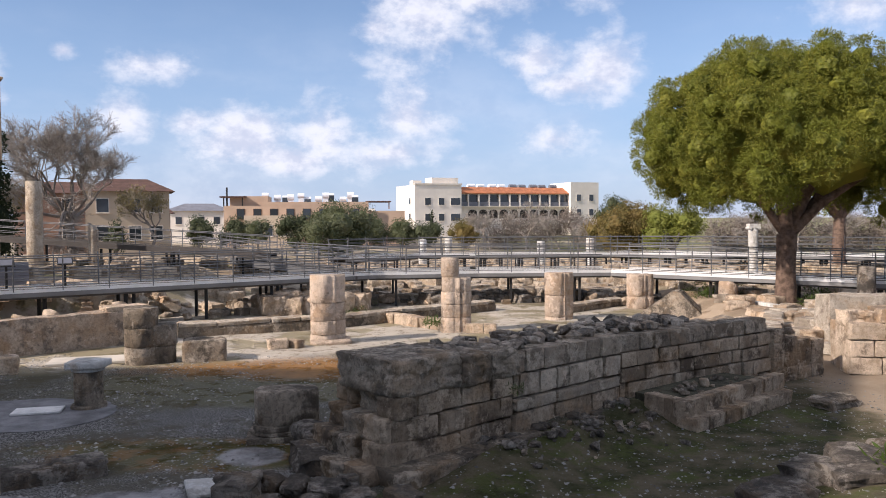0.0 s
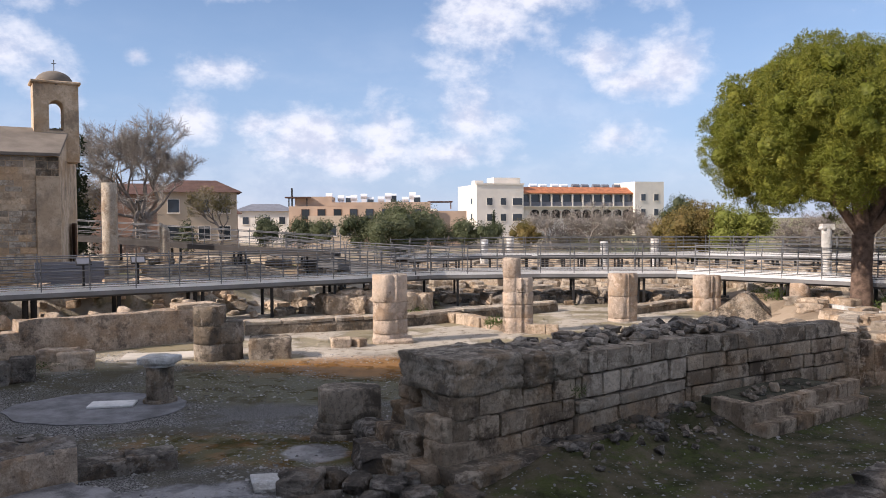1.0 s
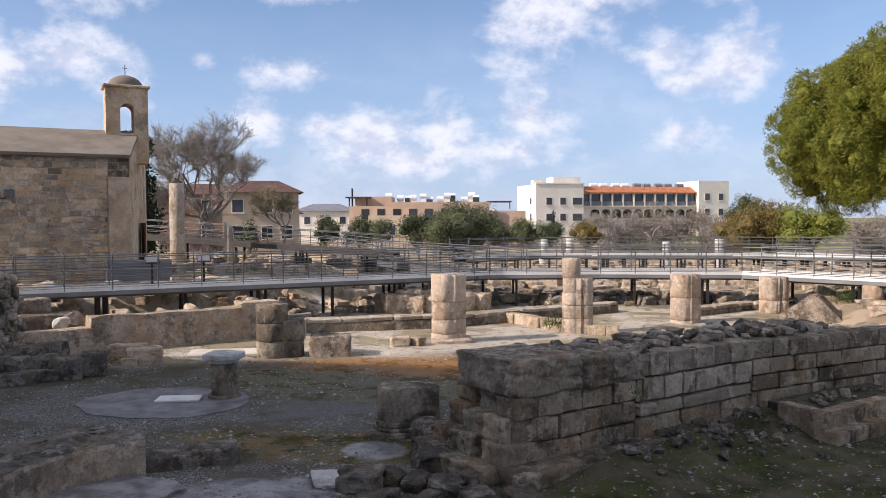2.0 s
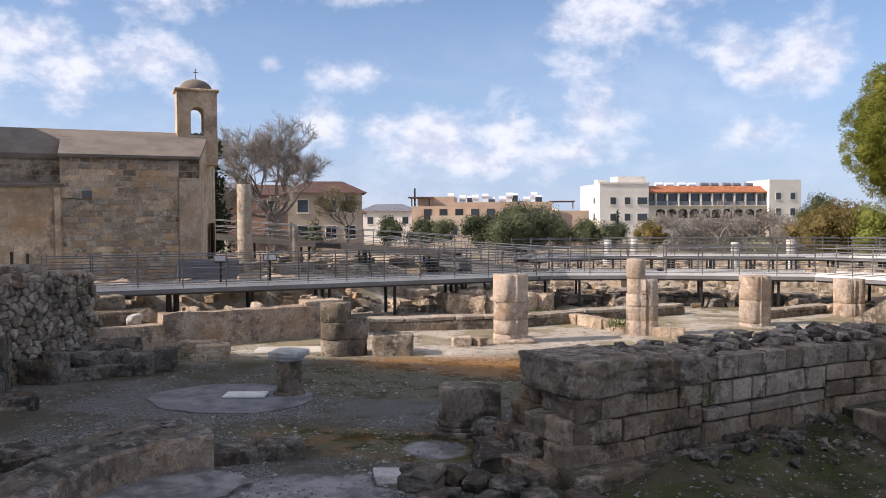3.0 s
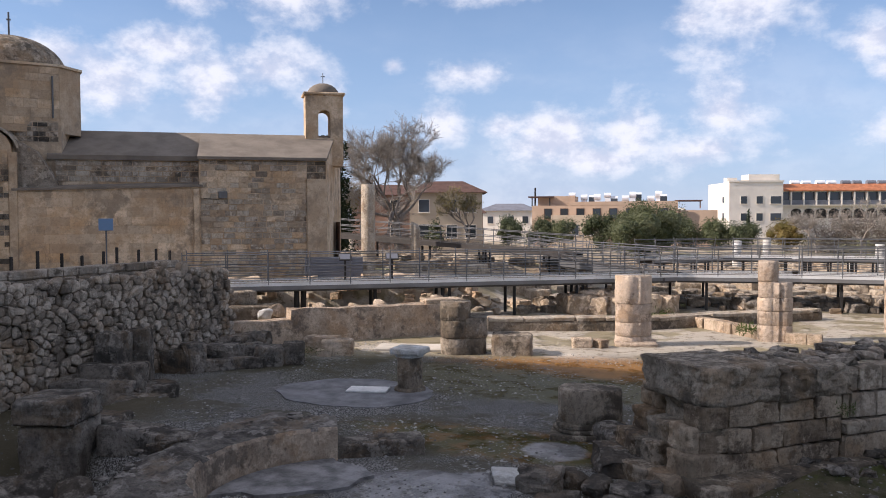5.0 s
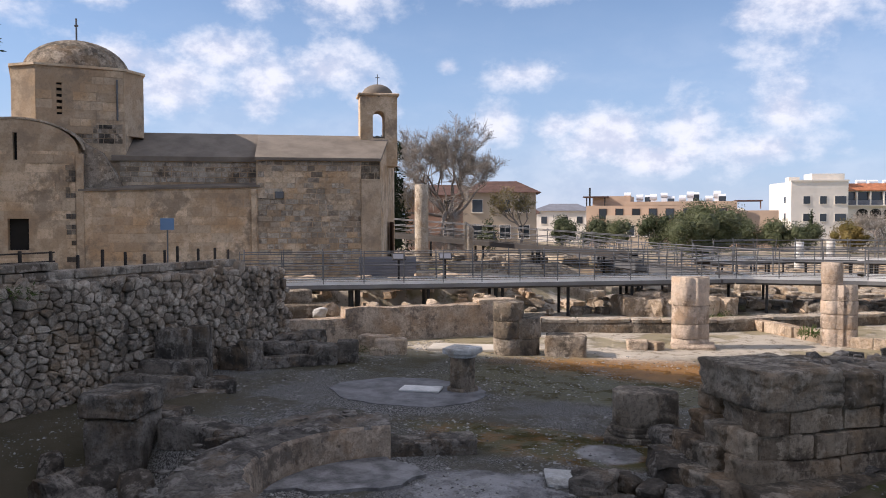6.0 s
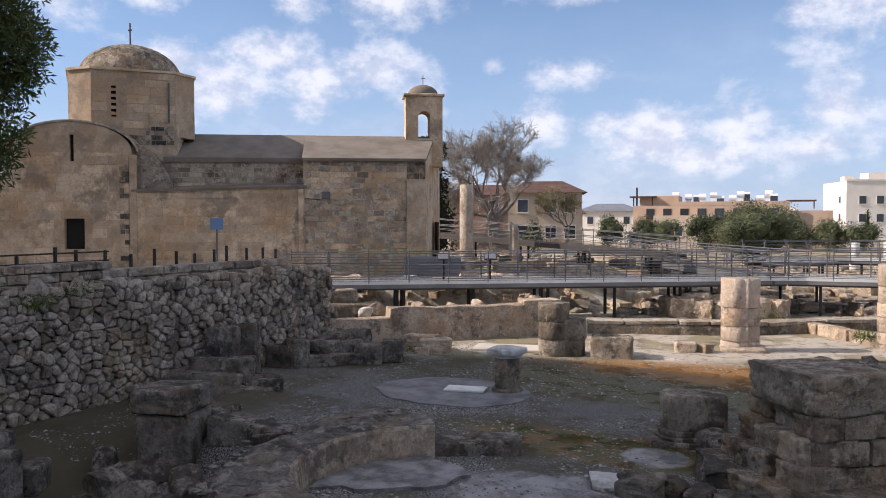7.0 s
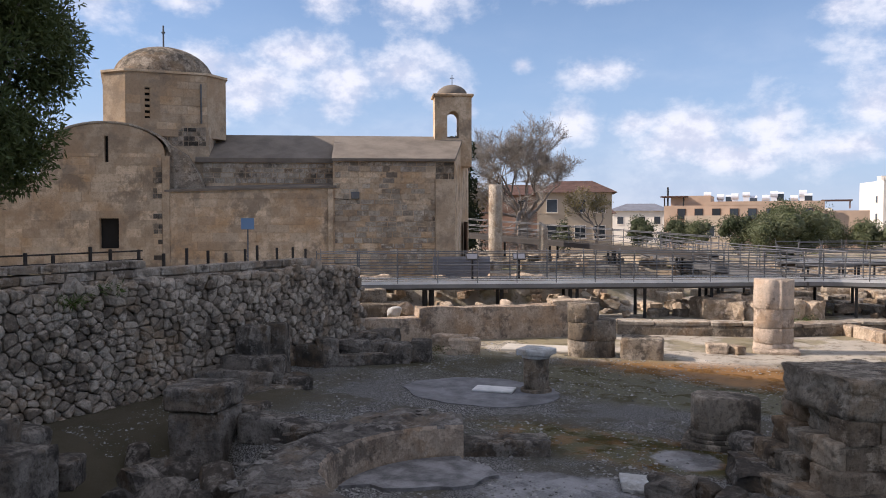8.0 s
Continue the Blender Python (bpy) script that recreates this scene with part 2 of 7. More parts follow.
SIGN_WHITE = plain_mat("pale_board", (0.6, 0.6, 0.58), 0.5, 0, 0.05, 1.0)
TARP = plain_mat("grey_blue_panel", (0.17, 0.175, 0.20), 0.8, 0, 0.2, 1.0)
# near-black colour painting the shade inside openings
OPENING_SHADE = plain_mat("painted_opening_shade", (0.02, 0.018, 0.016), 0.9, 0, 0.2, 1.0)
PLASTER_OLD = stone_mat("old_plaster", (0.52, 0.415, 0.315), (0.36, 0.27, 0.195), (0.17, 0.14, 0.115), 0.5, 0.5, vary=0.3)
CONCRETE = plain_mat("wet_screed", (0.20, 0.19, 0.185), 0.6, vary=0.6, scale=3.2, depth=0.02)
PAVED = plain_mat("pale_paving", (0.5, 0.45, 0.38), 0.9, 0, 0.2, 1.0, depth=0.01)


def glass_mat():
    k = Kit("window_glass")
    c = k.mix(k.per_object(), (0.02, 0.025, 0.03), (0.06, 0.07, 0.085))
    return k.done(c, 0.08, None, spec=0.6)


GLASS = glass_mat()


def leaf_mat(name, a, b, c, rough=0.6, through_light=0.25):
    k = Kit(name)
    col = k.mix(k.per_island(), a, b)
    col = k.mix(k.noise(0.8, 3, lo=0.35, hi=0.65), col, c)
    m = k.done(col, rough, spec=0.25)
    tr = k.nt.nodes.new("ShaderNodeBsdfTranslucent")
    k.nt.links.new(col, tr.inputs["Color"])
    ad = k.nt.nodes.new("ShaderNodeMixShader")
    ad.inputs[0].default_value = through_light
    k.nt.links.new(k.bsdf.outputs[0], ad.inputs[1])
    k.nt.links.new(tr.outputs[0], ad.inputs[2])
    k.nt.links.new(ad.outputs[0], k.nt.nodes["Material Output"].inputs["Surface"])
    return m


PINE_LEAF = leaf_mat("pine_needles", (0.10, 0.115, 0.014), (0.27, 0.255, 0.034), (0.15, 0.165, 0.02), through_light=0.2)
OLIVE_LEAF = leaf_mat("olive_leaves", (0.09, 0.105, 0.055), (0.17, 0.175, 0.10), (0.09, 0.105, 0.045))
DARK_LEAF = leaf_mat("dark_leaves", (0.06, 0.072, 0.036), (0.11, 0.12, 0.062), (0.06, 0.075, 0.034))
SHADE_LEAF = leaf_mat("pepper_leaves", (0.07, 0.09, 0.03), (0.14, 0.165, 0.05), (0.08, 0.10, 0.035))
CYPRESS_LEAF = leaf_mat("cypress_leaves", (0.018, 0.028, 0.012), (0.035, 0.048, 0.02), (0.02, 0.03, 0.012))
LIME_LEAF = leaf_mat("lime_green_leaves", (0.19, 0.20, 0.04), (0.25, 0.255, 0.055), (0.16, 0.18, 0.03))
RUST_LEAF = leaf_mat("rusty_leaves", (0.17, 0.115, 0.035), (0.23, 0.17, 0.055), (0.12, 0.10, 0.03))
GREY_TWIG = leaf_mat("winter_twigs", (0.20, 0.165, 0.14), (0.30, 0.25, 0.21), (0.17, 0.14, 0.115), 0.9, 0.1)
PALE_LEAF = leaf_mat("young_leaves", (0.20, 0.17, 0.075), (0.30, 0.24, 0.11), (0.18, 0.15, 0.06))
GRASS_LEAF = leaf_mat("grass_blades", (0.05, 0.085, 0.015), (0.10, 0.13, 0.03), (0.06, 0.09, 0.015))


def ground_mat():
    k = Kit("ground_earth")
    x, y, z = k.axis(0), k.axis(1), k.axis(2)
    fine = k.noise(38, 3, 0.7)
    gravel = k.mix(k.span(fine, 0.44, 0.58), (0.042, 0.04, 0.037), (0.335, 0.32, 0.30))
    gravel = k.mix(k.noise(0.55, 6, 0.65, lo=0.46, hi=0.58), gravel, k.mix(fine, (0.05, 0.047, 0.035), (0.20, 0.18, 0.14)))
    gravel = k.mix(k.cells(9, 0.16, 0.05), gravel, (0.42, 0.41, 0.39))

    def spot(cx, cy, rx, ry, wob, soft, seed):
        dx = k.calc("DIVIDE", k.calc("SUBTRACT", x, cx), rx)
        dy = k.calc("DIVIDE", k.calc("SUBTRACT", y, cy), ry)
        r = k.calc("SQRT", k.calc("ADD", k.calc("MULTIPLY", dx, dx), k.calc("MULTIPLY", dy, dy)), 0.0)
        r = k.calc("ADD", r, k.calc("MULTIPLY", k.calc("SUBTRACT", k.noise(0.9, 6, 0.68, shift=(seed, 0, 0)), 0.5), wob))
        return k.span(r, 1.0 + soft, 1.0 - soft)

    algae = k.mix(k.noise(4, 6, 0.7), (0.026, 0.028, 0.008), (0.11, 0.09, 0.03))
    orange = k.mix(k.noise(3, 6, 0.7), (0.085, 0.045, 0.014), (0.33, 0.165, 0.05))
    mud = k.mix(k.noise(2, 6, 0.7), (0.20, 0.16, 0.10), (0.33, 0.275, 0.19))
    paved = k.mix(k.noise(1.6, 7, 0.7), (0.42, 0.365, 0.29), (0.62, 0.555, 0.465))
    green = spot(-4.4, 17.4, 3.9, 2.1, 1.3, 0.3, 3.0)
    pool = spot(-3.4, 12.4, 3.2, 0.9, 1.5, 0.3, 11.0)
    moss = spot(-10.6, 17.8, 2.8, 2.6, 1.8, 0.4, 17.0)
    amber = spot(-3.2, 19.7, 4.2, 1.5, 1.5, 0.35, 23.0)
    amber2 = spot(-0.4, 19.4, 2.4, 1.8, 1.2, 0.35, 29.0)
    col = k.mix(moss, gravel, k.mix(0.6, algae, gravel))
    col = k.mix(k.calc("MULTIPLY", green, 0.85), col, algae)
    col = k.mix(pool, col, k.mix(k.noise(1.7, 5, lo=0.45, hi=0.6), algae, (0.13, 0.075, 0.025)))
    col = k.mix(k.calc("MAXIMUM", amber, amber2), col, orange)
    # thin worn remains of a screed floor
    screed = k.calc("MAXIMUM", spot(-4.2, 9.75, 1.15, 0.85, 1.9, 0.16, 31.0), spot(-3.0, 12.2, 0.5, 0.5, 1.7, 0.16, 37.0))
    col = k.mix(k.calc("MULTIPLY", screed, 0.8), col, k.mix(k.noise(2.2, 7, 0.7, lo=0.35, hi=0.65), (0.15, 0.145, 0.145), (0.30, 0.29, 0.29)))
    # bare, drier floor beyond the first row of columns
    far = k.span(k.calc("ADD", k.calc("ADD", y, k.calc("MULTIPLY", x, -0.34)), k.noise(0.5, 5, 0.6, lo=0.0, hi=1.0)), 22.0, 23.6)
    wet_far = k.noise(0.33, 5, 0.6, lo=0.46, hi=0.54)
    floor_far = k.mix(k.calc("MULTIPLY", wet_far, 0.85), paved, k.mix(0.6, mud, (0.15, 0.125, 0.045)))
    floor_far = k.mix(k.noise(2.6, 7, 0.75, lo=0.5, hi=0.66), floor_far, (0.22, 0.18, 0.13))
    col = k.mix(far, col, floor_far)
    # mossy earth before the long wall
    front = k.span(k.calc("SUBTRACT", k.calc("MULTIPLY", k.calc("ADD", x, 0.6), 0.95), k.calc("SUBTRACT", y, 10.9)), -0.6, 0.5)
    front = k.calc("MULTIPLY", front, k.span(y, 22, 20))
    earth = k.mix(k.noise(1.2, 7, 0.7, lo=0.35, hi=0.65), (0.04, 0.044, 0.017), (0.14, 0.116, 0.076))
    earth = k.mix(k.calc("MULTIPLY", k.noise(0.8, 7, 0.72, lo=0.5, hi=0.6, shift=(3, 1, 0)), 0.75), earth, k.mix(k.noise(14, 4, 0.7), (0.04, 0.055, 0.014), (0.12, 0.135, 0.04)))
    earth = k.mix(k.cells(6, 0.10, 0.03), earth, (0.40, 0.37, 0.31))
    col = k.mix(front, col, earth)
    trench = k.calc("MULTIPLY", k.span(x, -9.2, -10.6), k.span(y, 13.5, 11.5))
    col = k.mix(trench, col, k.mix(k.cells(7, 0.09, 0.03), k.mix(k.noise(1.1, 6), (0.05, 0.05, 0.026), (0.15, 0.122, 0.088)), (0.36, 0.33, 0.29)))
    # rough excavated field, then lawn and distance
    field = k.mix(k.noise(0.9, 7, 0.7), (0.24, 0.19, 0.13), (0.50, 0.43, 0.34))
    field = k.mix(k.noise(0.35, 5, 0.6, lo=0.5, hi=0.66), field, (0.12, 0.13, 0.04))
    col = k.mix(k.span(y, 33, 36), col, field)
    lawn = k.mix(k.noise(0.25, 6, 0.65), (0.12, 0.135, 0.05), (0.23, 0.22, 0.115))
    lawn = k.mix(k.noise(0.12, 4, lo=0.52, hi=0.6), lawn, (0.32, 0.27, 0.18))
    lawn = k.mix(k.span(x, 2, 14), field, lawn)
    col = k.mix(k.span(y, 62, 72), col, lawn)
    east = k.calc("MULTIPLY", k.span(k.calc("ADD", x, k.calc("MULTIPLY", k.noise(0.8, 5, 0.65), 2.6)), 8.7, 10.0), k.span(y, 9.5, 11.5))
    col = k.mix(k.calc("MULTIPLY", east, k.span(y, 40, 34)), col, k.mix(k.noise(1.1, 6, 0.7), (0.24, 0.17, 0.11), (0.46, 0.37, 0.27)))
    wet = k.calc("MAXIMUM", k.calc("MAXIMUM", green, pool), k.calc("MAXIMUM", amber, k.calc("MULTIPLY", wet_far, far)))
    wet = k.calc("MULTIPLY", k.calc("MULTIPLY", k.calc("MAXIMUM", wet, screed), k.span(y, 34, 30)), k.noise(1.3, 4, lo=0.36, hi=0.5))
    rough = k.span(wet, 0.0, 1.0, 0.95, 0.55)
    bump = k.calc("MULTIPLY", k.calc("ADD", fine, k.noise(5, 6, 0.7)), k.span(wet, 0.0, 1.0, 1.0, 0.02))
    return k.done(col, rough, bump, 0.06, spec=0.1)


GROUND = ground_mat()
# ---- building helpers ----
rng = random.Random(7)


def mesh_of(bm, name, material, smooth=False):
    me = bpy.data.meshes.new(name)
    bm.to_mesh(me)
    bm.free()
    if material is not None:
        me.materials.append(material)
    if smooth:
        me.shade_smooth()
    return me


def part(name, data, material, parent, label="", at=None, smooth=False):
    """One mesh object under a thing or a part; data is a bmesh or a ready mesh."""
    me = data if isinstance(data, bpy.types.Mesh) else mesh_of(data, name, material, smooth)
    ob = new(name, me)
    ob.parent = parent
    if at is not None:
        ob.matrix_basis = at
    if label:
        ob["label"] = label
    return ob


def thing(name, label, category, m=None, group="", kind=""):
    ob = new(name)
    ob.empty_display_size = 0.2
    if m is not None:
        ob.matrix_basis = m
    return tagged(ob, label, category, group, kind)


def solid(name, data, material, label, category, m=None, group="", kind="", smooth=False):
    me = data if isinstance(data, bpy.types.Mesh) else mesh_of(data, name, material, smooth)
    ob = new(name, me)
    if m is not None:
        ob.matrix_basis = m
    return tagged(ob, label, category, group, kind)


def box(sx, sy, sz, at=(0, 0, 0), bevel=0.0, bm=None):
    """A box, its base centre at at."""
    bm = bm or bmesh.new()
    r = bmesh.ops.create_cube(bm, size=1.0, matrix=Matrix.Translation((at[0], at[1], at[2] + sz / 2)) @ Matrix.Diagonal((sx, sy, sz, 1)))
    if bevel:
        es = list({e for v in r["verts"] for e in v.link_edges})
        bmesh.ops.bevel(bm, geom=es, offset=bevel, segments=1, affect="EDGES")
    return bm


def prism(outline, z0, z1, bm=None):
    """An upright prism over an outline of (x, y)."""
    bm = bm or bmesh.new()
    lo = [bm.verts.new((x, y, z0)) for x, y in outline]
    hi = [bm.verts.new((x, y, z1)) for x, y in outline]
    n = len(outline)
    for i in range(n):
        bm.faces.new((lo[i], lo[(i + 1) % n], hi[(i + 1) % n], hi[i]))
    bm.faces.new(hi)
    bm.faces.new(lo[::-1])
    bmesh.ops.recalc_face_normals(bm, faces=bm.faces)
    return bm


def rod(a, b, r0, r1=None, sides=6, bm=None):
    bm = bm or bmesh.new()
    a, b = Vector(a), Vector(b)
    r1 = r0 if r1 is None else r1
    q = (b - a).to_track_quat("Z", "Y").to_matrix()
    rings = []
    for p, r in ((a, r0), (b, r1)):
        rings.append([bm.verts.new(p + q @ Vector((r * math.cos(2 * math.pi * i / sides), r * math.sin(2 * math.pi * i / sides), 0))) for i in range(sides)])
    for i in range(sides):
        bm.faces.new((rings[0][i], rings[0][(i + 1) % sides], rings[1][(i + 1) % sides], rings[1][i]))
    bm.faces.new(rings[1])
    bm.faces.new(rings[0][::-1])
    return bm


def worn_block(seed, cuts=3, wear=0.07, rough=0.045, pits=0.0):
    """A unit block with worn, rounded, pitted edges, centred on the origin."""
    bm = bmesh.new()
    bmesh.ops.create_cube(bm, size=1.0)
    bmesh.ops.subdivide_edges(bm, edges=bm.edges[:], cuts=cuts, use_grid_fill=True)
    off = Vector((seed * 3.7, seed * 1.3, seed * 5.1))
    for v in bm.verts:
        c = v.co.copy()
        p = 1 / wear
        v.co = c * (0.5 / (sum(abs(q) ** p for q in c) ** (1 / p)))
        v.co += Vector(noise.noise_vector(c * 1.7 + off)) * rough + Vector(noise.noise_vector(c * 4.5 + off * 2)) * rough * 0.45
        if pits:
            v.co *= 1 - pits * (max(0, noise.noise(c * 6.5 + off) - 0.12) + 0.5 * max(0, noise.noise(c * 13 + off) - 0.1))
    return bm


def rock(seed, sub=2, rough=0.3):
    bm = bmesh.new()
    bmesh.ops.create_icosphere(bm, subdivisions=sub, radius=0.5)
    off = Vector((seed * 2.9, seed * 7.3, seed * 1.9))
    for v in bm.verts:
        c = v.co.copy()
        g = Vector([math.copysign(abs(q * 2) ** 0.72, q) / 2 for q in c])
        v.co = g + Vector(noise.noise_vector(c * 2.2 + off)) * rough * 0.5 + Vector(noise.noise_vector(c * 5 + off)) * rough * 0.12
    # flat broken faces
    rg = random.Random(seed)
    for k in range(9):
        n = Vector((rg.gauss(0, 1), rg.gauss(0, 1), rg.gauss(0, 0.8))).normalized()
        h = rg.uniform(0.24, 0.38)
        for v in bm.verts:
            d = v.co.dot(n) - h
            if d > 0:
                v.co -= n * d * 0.94
    return bm


def variants(make, count, name, material, smooth=True):
    return [mesh_of(make(i + 1), name, material, smooth) for i in range(count)]


SHAPES = {}


def shape(kind, material, i):
    key = (kind, material.name)
    if key not in SHAPES:
        make = {"block": lambda s: worn_block(s, 6, 0.05, 0.032, 0.07), "big": lambda s: worn_block(s + 20, 11, 0.06, 0.045, 0.12), "rock": lambda s: rock(s, 1, 0.34),
                "boulder": lambda s: rock(s + 40, 3, 0.42), "sharp": lambda s: worn_block(s + 60, 6, 0.07, 0.15), "round": lambda s: worn_block(s + 80, 16, 0.05, 0.05, 0.13)}[kind]
        SHAPES[key] = variants(make, 8, kind, material, kind not in ("sharp", "block", "boulder", "rock"))
    return SHAPES[key][i % 8]


def piece(name, kind, material, parent, at, size, turn=0.0, tilt=0.0, roll=0.0, label=""):
    m = pose(*at, tilt, roll, turn) @ Matrix.Diagonal((*size, 1))
    return part(name, shape(kind, material, rng.randrange(8)), None, parent, label, m)


def loose(name, kind, material, label, category, at, size, turn=0.0, tilt=0.0, roll=0.0, group=""):
    m = pose(*at, tilt, roll, turn) @ Matrix.Diagonal((*size, 1))
    return solid(name, shape(kind, material, rng.randrange(8)), None, label, category, m, group)


def masonry(parent, a, b, z_of, courses, material, depth=0.35, mean=0.6, gap=0.03, name="stone_block", proud=0.03, skip=0.0, both=False):
    """Courses of blocks along the line a-b; the face looks to the right of a->b. courses: heights from z_of[0] up; z_of(s) trims the top."""
    a, b = Vector((a[0], a[1], 0)), Vector((b[0], b[1], 0))
    L, u = (b - a).length, (b - a).normalized()
    n = Vector((u.y, -u.x, 0))
    turn = math.degrees(math.atan2(u.y, u.x))
    z = z_of[0]
    for h in courses:
        s = -rng.random() * 0.2
        while s < L - 0.04:
            w = mean * rng.uniform(0.55, 1.5)
            e = min(s + w, L)
            if L - e < 0.2:
                e = L
            s0 = max(s, 0)
            if z + h * 0.5 <= z_of[1](0.5 * (s0 + e)) and rng.random() >= skip:
                out = rng.uniform(-proud, proud)
                c = a + u * (0.5 * (s0 + e)) + n * (out - depth / 2)
                piece(name, "block", material, parent, (c.x, c.y, z + h / 2), (e - s0 - gap + 0.012, depth, h - gap + 0.008), turn + rng.uniform(-1.5, 1.5), rng.uniform(-2, 2), rng.uniform(-1.5, 1.5))
            s = e
        z += h


# ---- ground ----
RUB_X = -13.6


def step(v, a, b):
    t = min(1, max(0, (v - a) / (b - a)))
    return t * t * (3 - 2 * t)


def ground_z(x, y):
    z = 0.03 * noise.noise((x * 0.5, y * 0.5, 0)) + 0.015 * noise.noise((x * 1.9, y * 1.9, 3))
    flat = step(y, 21, 11) * step(x, 0, -2)
    z *= 1 - 0.6 * flat
    z += 2.0 * max(step(math.hypot(x, y), 4.4, 3.2), step(y, 0.5, -1.5))
    west = step(x, RUB_X - 0.75, RUB_X - 1.15) * step(y, 19.5, 17.5)
    church = step((x + 17.0) * -0.588 + (y - 24.8) * 0.809, 0.3, 1.0) * step(y, 60, 46) * step(x, -9, -13)
    z = z * (1 - west) + west * 1.75
    z = max(z, 1.15 * church * (1 - west) + (1.75 * west))
    z += 0.5 * step(x, 8.6, 10.5) * step(y, 18.4, 20.5) * step(y, 60, 42)
    out = 11.6 - (y - 0.93 * x)
    bank = step(out, 2.9, 0.3) * step(out, -0.4, 0.0) * step(x, -0.3, 0.9) * step(x, 5.4, 4.3)
    z += bank * (0.22 + 0.16 * noise.noise((x * 1.3, y * 1.3, 9)) + 0.16 * abs(noise.noise((x * 2.6, y * 2.6, 4))))
    z += 0.4 * step(y, 13.2, 9.5) * step(x - 0.25 * y, 0.8, 3.2)
    # broken ledge behind the apse, and the trench it falls into
    ragged = 0.25 * noise.noise((x * 1.3, y * 1.3, 7)) + 0.1 * noise.noise((x * 4, y * 4, 2))
    ledge_d = min(x + 11.3, -7.0 - x, y - (9.75 - 0.12 * (x + 10)), 12.0 - y) + ragged
    z += (0.33 + 0.05 * noise.noise((x * 3, y * 3, 1))) * step(ledge_d, -0.05, 0.12)
    trench_d = min(x + 12.6, -7.6 - x, y - 5.5, 9.55 - 0.12 * (x + 10) - y) + ragged
    z -= 0.45 * step(trench_d, 0.0, 0.35) * step(x, -12.6, -10.8)
    if y > 36:
        z += 0.12 * noise.noise((x * 0.25, y * 0.25, 5)) * step(y, 36, 42)
    return z


def ground_sheet():
    def lines(lo, hi, fine, far):
        c = list(np.arange(lo, hi + 0.01, fine))
        s, e = fine, []
        p = hi
        while p < far:
            s *= 1.35
            p += s
            e.append(p)
        s, f = fine, []
        p = lo
        while p > -far:
            s *= 1.35
            p -= s
            f.append(p)
        return f[::-1] + c + e
    xs, ys = lines(-18, 16, 0.2, 2600), lines(2, 36, 0.2, 2600)
    vs = [(x, y, ground_z(x, y)) for y in ys for x in xs]
    nx = len(xs)
    fs = [(j * nx + i, j * nx + i + 1, (j + 1) * nx + i + 1, (j + 1) * nx + i) for j in range(len(ys) - 1) for i in range(nx - 1)]
    me = bpy.data.meshes.new("ground")
    me.from_pydata(vs, [], fs)
    me.materials.append(GROUND)
    me.shade_smooth()
    return tagged(new("ground", me), "wet gravel and earth floor of the excavation", "ground", kind="structure")


ground_sheet()


# ---- columns ----
def lobed(circles, boxes_, n=40, wear=0.0, seed=0):
    pts = []
    for i in range(n):
        t = 2 * math.pi * i / n
        d = Vector((math.cos(t), math.sin(t)))
        r = 0.02
        for cx, cy, R in circles:
            c = Vector((cx, cy))
            k = R * R - c.length_squared + c.dot(d) ** 2
            if k > 0:
                r = max(r, c.dot(d) + math.sqrt(k))
        for hx, hy in boxes_:
            r = max(r, min(hx / max(abs(d.x), 1e-6), hy / max(abs(d.y), 1e-6)))
        r *= 1 + wear * noise.noise((d.x * 2, d.y * 2, seed))
        pts.append((d.x * r, d.y * r))
    return pts


def drum(outline, z0, z1, seed, rough=0.012, edge=0.02):
    """A column drum with a worn rim; several rings so that its side is uneven."""
    bm = bmesh.new()
    zs = [z0 + 0.004, z0 + edge] + [z0 + (z1 - z0) * f for f in (0.35, 0.65)] + [z1 - edge, z1 - 0.004]
    rings = []
    for j, z in enumerate(zs):
        sc = 1 - (0.03 if j in (0, len(zs) - 1) else 0)
        ring = []
        for x, y in outline:
            w = noise.noise((x * 4 + seed * 5, y * 4, z * 3)) * rough + noise.noise((x * 11 + seed, y * 11, z * 9)) * rough * 0.6
            chip = max(0, noise.noise((x * 2.5 + seed * 3, y * 2.5, z * 2.5)) - 0.35) * 0.10 if j in (0, 1, 4, 5) else 0
            f = sc + (w - chip) / max(0.1, math.hypot(x, y))
            ring.append(bm.verts.new((x * f, y * f, z + (noise.noise((x * 5, y * 5, seed)) * 0.012 if j > 3 else 0))))
        rings.append(ring)
    n = len(outline)
    for a, b in zip(rings, rings[1:]):
        for i in range(n):
            bm.faces.new((a[i], a[(i + 1) % n], b[(i + 1) % n], b[i]))
    bm.faces.new(rings[-1])
    bm.faces.new(rings[0][::-1])
    return bm


def column(label, at, turn, shafts, material, group="columns of the ruined hall"):
    """shafts: one list of (z0, z1) drums for each (circles, boxes) outline."""
    ob = thing("ruined_column", label, "column", pose(*at, 0, 0, turn), group)
    for k, (circles, boxes_, cuts) in enumerate(shafts):
        for i, (z0, z1) in enumerate(zip(cuts, cuts[1:])):
            o = lobed(circles, boxes_, 80, 0.05, k * 9 + i + at[0])
            part("drum", drum(o, z0, z1, i * 3 + at[0] + k), material, ob, smooth=True)
    return ob


